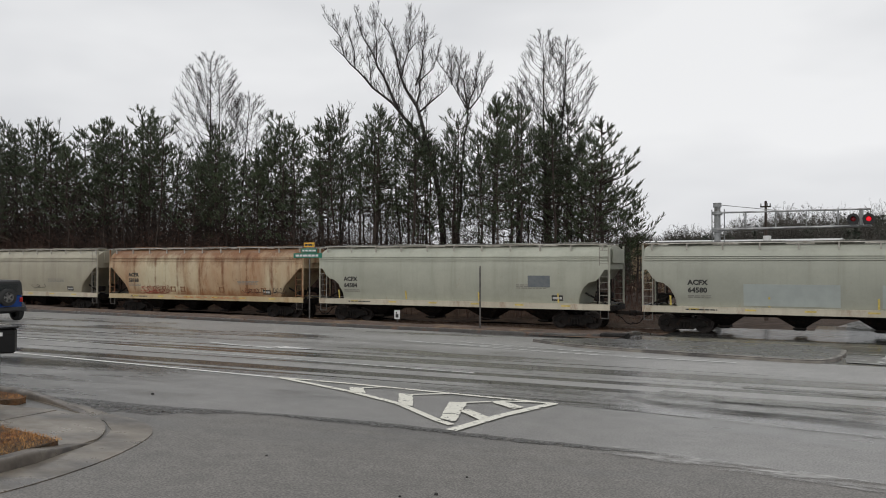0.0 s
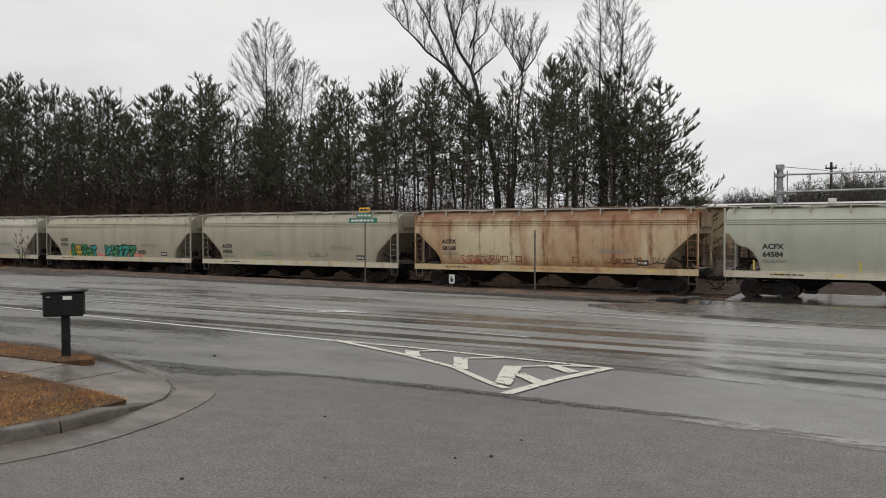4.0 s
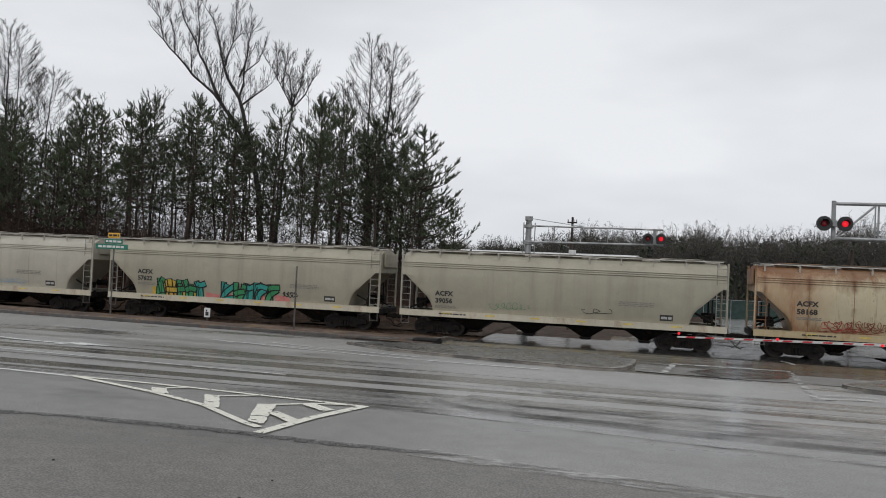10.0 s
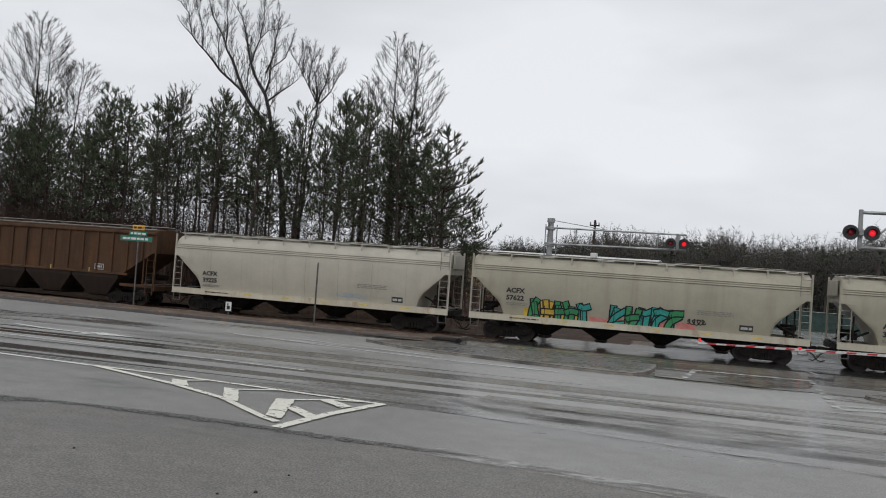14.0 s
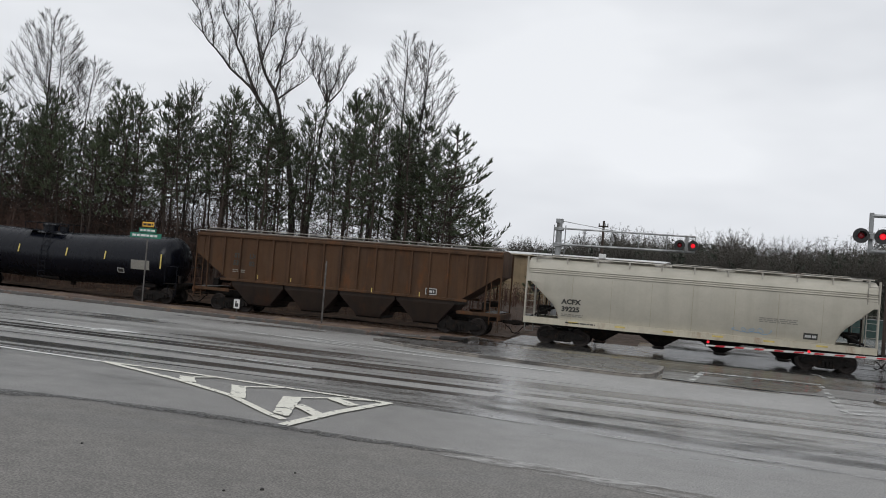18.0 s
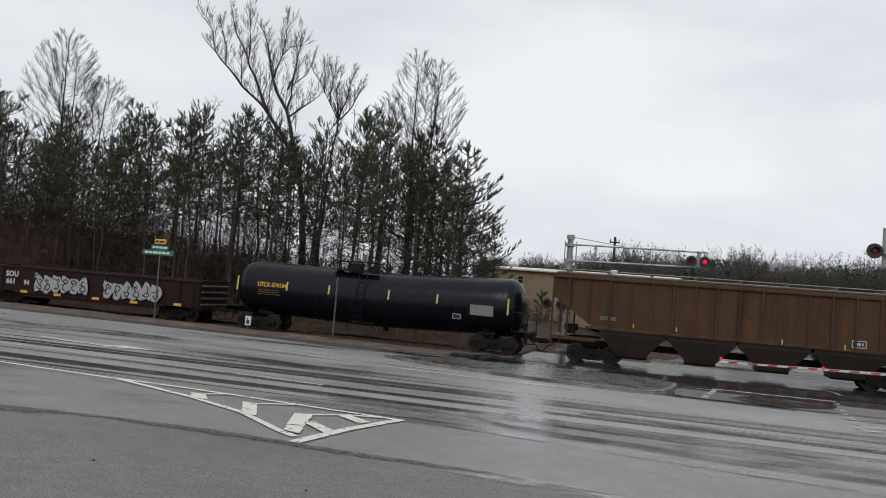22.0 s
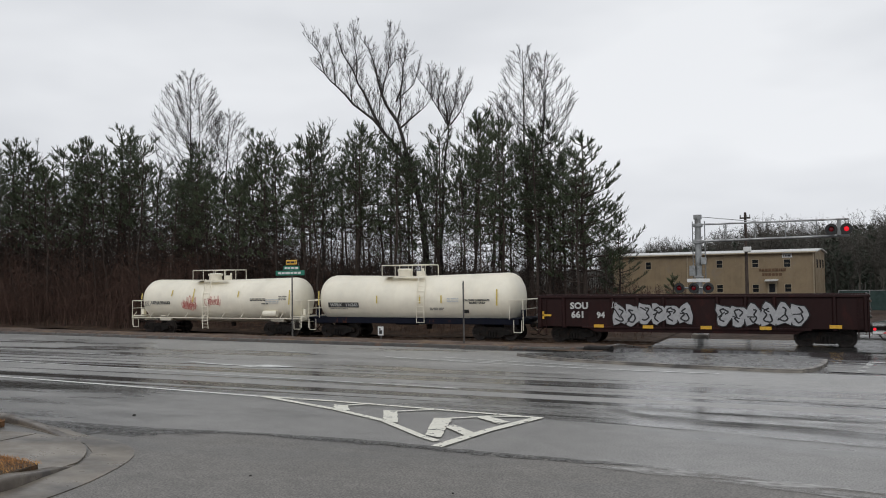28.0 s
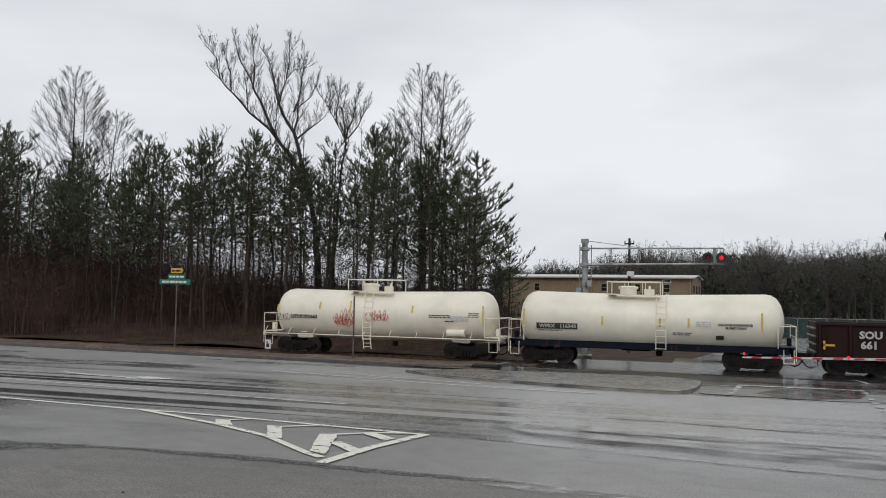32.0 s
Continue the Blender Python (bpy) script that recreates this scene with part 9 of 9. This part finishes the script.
def pickup():
    """A small regular-cab pickup with flared rear wings; x ahead, origin on the road under its middle."""
    t = thing("pickup_truck", "dark green wet regular-cab pickup truck with lit headlamps", "pickup truck")
    fx, rx, r = 1.42, -1.42, 0.345
    # body in lofted cross sections: hood, cab base, bed
    def sec(x, zb, zt, w, crown=0.03, tuck=0.06):
        return [(x, -w + tuck, zb), (x, -w, zb + 0.16), (x, -w, zt - 0.1), (x, -w + 0.05, zt - 0.02), (x, -w * 0.5, zt + crown), (x, w * 0.5, zt + crown), (x, w - 0.05, zt - 0.02), (x, w, zt - 0.1), (x, w, zb + 0.16), (x, w - tuck, zb)]
    hood = Mesh().loft([sec(2.32, 0.52, 0.86, 0.74, 0.02, 0.1), sec(2.24, 0.48, 0.92, 0.8), sec(1.95, 0.46, 0.98, 0.84), sec(1.84, 0.66, 0.99, 0.845), sec(1.4, 0.76, 1.04, 0.86), sec(1.0, 0.66, 1.07, 0.865), sec(0.92, 0.4, 1.08, 0.868), sec(0.78, 0.36, 1.09, 0.87)])
    body = part("front_body", hood, CAR_GREEN, t, "green bonnet and wings", smooth=35)
    cabb = Mesh().loft([sec(0.78, 0.34, 1.09, 0.87), sec(0.3, 0.32, 1.1, 0.875), sec(-0.62, 0.32, 1.1, 0.87)])
    part("cab_body", cabb, CAR_GREEN, t, smooth=35)
    # greenhouse
    roof = Mesh().loft([[(x, s * w, z) for s, w, z in ((-1, a, zt - 0.05), (-0.85, a, zt), (0.85, a, zt), (1, a, zt - 0.05), (1, a, zt - 0.09), (-1, a, zt - 0.09))] for x, a, zt in ((0.2, 0.66, 1.6), (0.0, 0.69, 1.645), (-0.4, 0.69, 1.645), (-0.62, 0.67, 1.61))])
    cab = part("roof", roof, CAR_GREEN, t, smooth=35)
    for s in (-1, 1):
        part("pillar", Mesh().tube((0.74, s * 0.79, 1.07), (0.2, s * 0.66, 1.56), 0.035, n=6), CAR_GREEN, cab)
        part("pillar", Mesh().tube((-0.58, s * 0.8, 1.07), (-0.58, s * 0.67, 1.56), 0.05, n=6), CAR_GREEN, cab)
        part("window_bar", Mesh().tube((-0.02, s * 0.8, 1.07), (0.02, s * 0.69, 1.56), 0.022, n=6), TRIM_BLACK, cab)
    glass = Mesh()
    glass.add([(0.76, -0.76, 1.08), (0.76, 0.76, 1.08), (0.2, 0.63, 1.57), (0.2, -0.63, 1.57)], [(0, 1, 2, 3)])
    part("windscreen", glass, CAR_GLASS, cab)
    for s in (-1, 1):
        g = Mesh().add([(0.7, s * 0.8, 1.08), (-0.56, s * 0.81, 1.08), (-0.56, s * 0.675, 1.57), (0.2, s * 0.66, 1.57)], [(0, 1, 2, 3)])
        part("side_window", g, CAR_GLASS, cab)
    part("rear_window", Mesh().add([(-0.61, -0.74, 1.1), (-0.61, 0.74, 1.1), (-0.62, 0.62, 1.56), (-0.62, -0.62, 1.56)], [(0, 1, 2, 3)]), CAR_GLASS, cab)
    part("bench_seat", Mesh().box((-0.25, 0, 0.86), (0.5, 1.3, 0.22), 0.06).box((-0.48, 0, 1.1), (0.16, 1.3, 0.5), 0.06), TRIM_BLACK, t)
    part("dashboard", Mesh().box((0.62, 0, 1.02), (0.3, 1.4, 0.16), 0.05), TRIM_BLACK, t)
    # bed with flared wings
    bed = part("bed_floor", Mesh().box((-1.5, 0, 0.64), (1.68, 1.4, 0.06)), TRIM_BLACK, t, "black bed floor")
    for s in (-1, 1):
        part("bed_side", Mesh().box((-1.5, s * 0.7, 0.88), (1.7, 0.07, 0.52), 0.02), CAR_GREEN, bed)
        part("bed_rail", Mesh().box((-1.5, s * 0.7, 1.15), (1.72, 0.1, 0.04), 0.015), TRIM_BLACK, bed)
    part("tailgate", Mesh().box((-2.36, 0, 0.88), (0.06, 1.44, 0.5), 0.02), CAR_GREEN, bed)
    part("bulkhead", Mesh().box((-0.67, 0, 0.88), (0.05, 1.32, 0.5), 0.02), CAR_GREEN, bed)
    for s in (-1, 1):
        side = [(-0.72, 0.46), (-0.76, 0.7), (-0.9, 0.88), (-1.15, 0.97), (-1.75, 0.98), (-2.08, 0.92), (-2.26, 0.74), (-2.3, 0.5)]
        wing = Mesh()
        arch_side(side, [(rx, 0.42, 0.4)], *sorted((s * 0.68, s * 0.87)), wing)
        arch_side([(x * 0.985 - 0.02, z - 0.035) for x, z in side], [(rx, 0.42, 0.4)], *sorted((s * 0.86, s * 0.91)), wing)
        part("rear_wing", wing, CAR_GREEN, t, "smooth flared rear wing", smooth=30)
        part("bed_step", Mesh().box((-0.82, s * 0.8, 0.52), (0.4, 0.16, 0.06), 0.02), TRIM_BLACK, t)
        part("tail_lamp", Mesh().box((-2.37, s * 0.74, 0.93), (0.05, 0.12, 0.26), 0.02), TAIL, t)
        part("front_arch", Mesh().loft([[(fx + q * math.cos(math.pi * i / 12), s * y, 0.38 + q * math.sin(math.pi * i / 12)) for q, y in ((0.38, 0.885), (0.44, 0.885), (0.44, 0.84), (0.38, 0.84))] for i in range(13)]), CAR_GREEN, t, smooth=45)
        # added black drum behind the wheel stands in for the arch's shade
        part("arch_gap", Mesh().tube((fx, s * 0.4, 0.4), (fx, s * 0.62, 0.4), 0.4, n=20), TRIM_BLACK, t)
        lamp = part("headlamp", Mesh().box((2.27, s * 0.6, 0.8), (0.12, 0.3, 0.15), 0.03), HEADLIGHT, t, "lit headlamp")
        part("indicator", Mesh().box((2.22, s * 0.79, 0.79), (0.16, 0.08, 0.15), 0.02), AMBER, lamp)
        part("mirror", Mesh().box((0.55, s * 0.98, 1.16), (0.1, 0.2, 0.16), 0.03).tube((0.55, s * 0.86, 1.12), (0.55, s * 0.95, 1.14), 0.025), TRIM_BLACK, t)
        part("door_handle", Mesh().box((-0.42, s * 0.88, 0.95), (0.16, 0.03, 0.04), 0.01), TRIM_BLACK, t)
        part("door_seam", Mesh().box((0.62, s * 0.873, 0.72), (0.012, 0.01, 0.7)).box((-0.5, s * 0.873, 0.72), (0.012, 0.01, 0.7)).box((0.06, s * 0.873, 0.38), (1.12, 0.01, 0.012)), TRIM_BLACK, t)
        part("mud_flap", Mesh().box((rx - 0.46, s * 0.74, 0.32), (0.02, 0.26, 0.36)), TRIM_BLACK, t)
    grille = part("grille", Mesh().box((2.31, 0, 0.79), (0.05, 0.86, 0.2), 0.03), CHROME, t)
    for i in range(3):
        part("grille_slot", Mesh().box((2.34, 0, 0.73 + i * 0.06), (0.02, 0.78, 0.03)), TRIM_BLACK, grille)
    part("front_bumper", Mesh().box((2.36, 0, 0.56), (0.16, 1.6, 0.2), 0.05), CHROME, t)
    part("front_valance", Mesh().box((2.3, 0, 0.38), (0.18, 1.4, 0.2), 0.05), TRIM_BLACK, t)
    part("rear_bumper", Mesh().box((-2.46, 0, 0.52), (0.16, 1.5, 0.18), 0.03), TRIM_BLACK, t)
    part("plate_bar", Mesh().box((2.45, 0, 0.56), (0.012, 0.34, 0.14)), SIGN_WHITE, t)
    part("chassis", Mesh().box((-0.3, 0, 0.4), (4.2, 0.9, 0.16), 0.03).tube((rx, -0.7, r), (rx, 0.7, r), 0.06).tube((fx, -0.7, r), (fx, 0.7, r), 0.05), TRIM_BLACK, t)
    part("wiper", Mesh().tube((0.8, -0.1, 1.1), (0.5, -0.5, 1.34), 0.012).tube((0.8, 0.4, 1.1), (0.5, 0.05, 1.34), 0.012), TRIM_BLACK, t)
    for x in (fx, rx):
        for y in (-0.765, 0.765):
            w = road_wheel(t, x, y, 0.315, 0.22)
            w.location.z = 0.315 * 1.09
            w.scale = (1, 1, 1.09)
    return t


def jeep():
    """A boxy off-road car seen from behind, with its spare wheel on the tailgate."""
    t = thing("off_road_car", "blue boxy off-road car with black soft top and spare wheel", "car")
    hull = Mesh().box((0.0, 0, 0.88), (3.3, 1.5, 0.62), 0.06).box((1.2, 0, 1.0), (1.4, 1.3, 0.3), 0.06)
    part("body", hull, CAR_BLUE, t)
    top = part("soft_top", Mesh().loft([[(x, s * w, z) for s, w, z in ((-1, 0.74, 1.16), (-1, 0.68, zt - 0.08), (-0.9, 0.68, zt), (0.9, 0.68, zt), (1, 0.68, zt - 0.08), (1, 0.74, 1.16))] for x, zt in ((-1.66, 1.76), (-1.6, 1.82), (-0.4, 1.84), (0.35, 1.8))]), TRIM_BLACK, t, "black soft top")
    for s in (-1, 1):
        part("side_window", Mesh().box((-1.0, s * 0.72, 1.45), (0.9, 0.02, 0.4), 0.01), CAR_GLASS, top)
        part("door_window", Mesh().box((-0.05, s * 0.72, 1.45), (0.7, 0.02, 0.4), 0.01), CAR_GLASS, top)
        for x in (1.25, -1.18):
            part("wing_flare", Mesh().loft([[(x + q * math.cos(math.pi * i / 8), s * y, 0.42 + q * 0.9 * math.sin(math.pi * i / 8)) for q, y in ((0.42, 0.93), (0.5, 0.93), (0.5, 0.7), (0.42, 0.7))] for i in range(9)]), TRIM_BLACK, t, smooth=40)
        part("tail_lamp", Mesh().box((-1.68, s * 0.66, 0.95), (0.06, 0.14, 0.2), 0.02), TAIL, t)
    part("rear_window", Mesh().box((-1.66, 0, 1.48), (0.02, 1.05, 0.38), 0.01), CAR_GLASS, top)
    part("windscreen", Mesh().prism([(0.62, 1.16), (0.36, 1.76), (0.33, 1.76), (0.59, 1.16)], "y", -0.7, 0.7), CAR_GLASS, t)
    part("rear_bumper", Mesh().box((-1.78, 0, 0.55), (0.16, 1.5, 0.18), 0.03), TRIM_BLACK, t)
    part("front_bumper", Mesh().box((1.98, 0, 0.58), (0.16, 1.5, 0.2), 0.03), TRIM_BLACK, t)
    part("chassis", Mesh().box((0, 0, 0.5), (3.4, 0.9, 0.16), 0.03).tube((-1.18, -0.7, 0.4), (-1.18, 0.7, 0.4), 0.07).tube((1.25, -0.7, 0.4), (1.25, 0.7, 0.4), 0.07), TRIM_BLACK, t)
    for x in (1.25, -1.18):
        for y in (-0.76, 0.76):
            road_wheel(t, x, y, 0.4, 0.27)
    sp = road_wheel(t, 0, 0.1, 0.38, 0.24)
    sp.matrix_basis = pose(-1.86, 0.1, 1.08, 0, 0, 90)
    sp.name = "spare_wheel"
    return t


PICKUP, JEEP = pickup(), jeep()
JEEP.scale = (1.08, 1.08, 1.08)
PICKUP.scale = (0.96, 0.95, 0.88)

# place of the train (metres along the track) by time
TRAIN = [(0, -31.3), (1.5, -23.6), (3, -15.8), (6, 0.0), (9, 15.7), (13, 36.1), (19, 66.2), (24, 91.1), (28, 109.75), (30, 119.3), (32, 128.8)]


def train_at(t):
    """A smooth run through the known places."""
    T = [q for q, _ in TRAIN]
    S = [q for _, q in TRAIN]
    i = max(0, min(len(T) - 2, int(np.searchsorted(T, t)) - 1))
    slope = lambda k: (S[min(k + 1, len(S) - 1)] - S[max(k - 1, 0)]) / (T[min(k + 1, len(T) - 1)] - T[max(k - 1, 0)])
    h = T[i + 1] - T[i]
    u = (t - T[i]) / h
    a, b = slope(i) * h, slope(i + 1) * h
    return S[i] * (2 * u ** 3 - 3 * u * u + 1) + a * (u ** 3 - 2 * u * u + u) + S[i + 1] * (3 * u * u - 2 * u ** 3) + b * (u ** 3 - u * u)


def on_road(x, v, heading):
    y = v - 0.08 * x
    return pose(x, y, ground_z(x, y) + 0.005, 0, 0, heading)


def motions():
    times = [i * 0.5 for i in range(65)]
    for car, u in CARS:
        walk(car, [(t, pose(u + train_at(t), TRACK_Y, RAIL_Z)) for t in times])
    # wheels roll with the train
    fine = [i * 0.1 for i in range(321)]
    turn = [(t, math.degrees(train_at(t) / 0.45)) for t in fine]
    for w, d in WHEELSETS:
        walk(w, [(t, pose(d, 0, 0.46, 0, a, 0)) for t, a in turn])
    # the pickup comes along the near lane and passes
    walk(PICKUP, [(0, on_road(-640, 15.45, -4.6)), (29.0, on_road(-44.2, 15.45, -4.6)), (30.0, on_road(-22.0, 15.45, -4.6)), (30.4, on_road(-12.8, 15.45, -4.6)), (30.8, on_road(-3.95, 15.45, -4.6)), (31.0, on_road(0.3, 15.45, -4.6)), (32.0, on_road(21.3, 15.45, -4.6))])
    # the blue car drives away on the far lanes
    walk(JEEP, [(t, on_road(x, 23.3, 175.4)) for t, x in ((0, -37.9), (0.3, -46.2), (0.5, -52.6), (0.8, -61.2), (1.0, -66.8), (3.0, -122.0), (32.0, -760.0))])


motions()
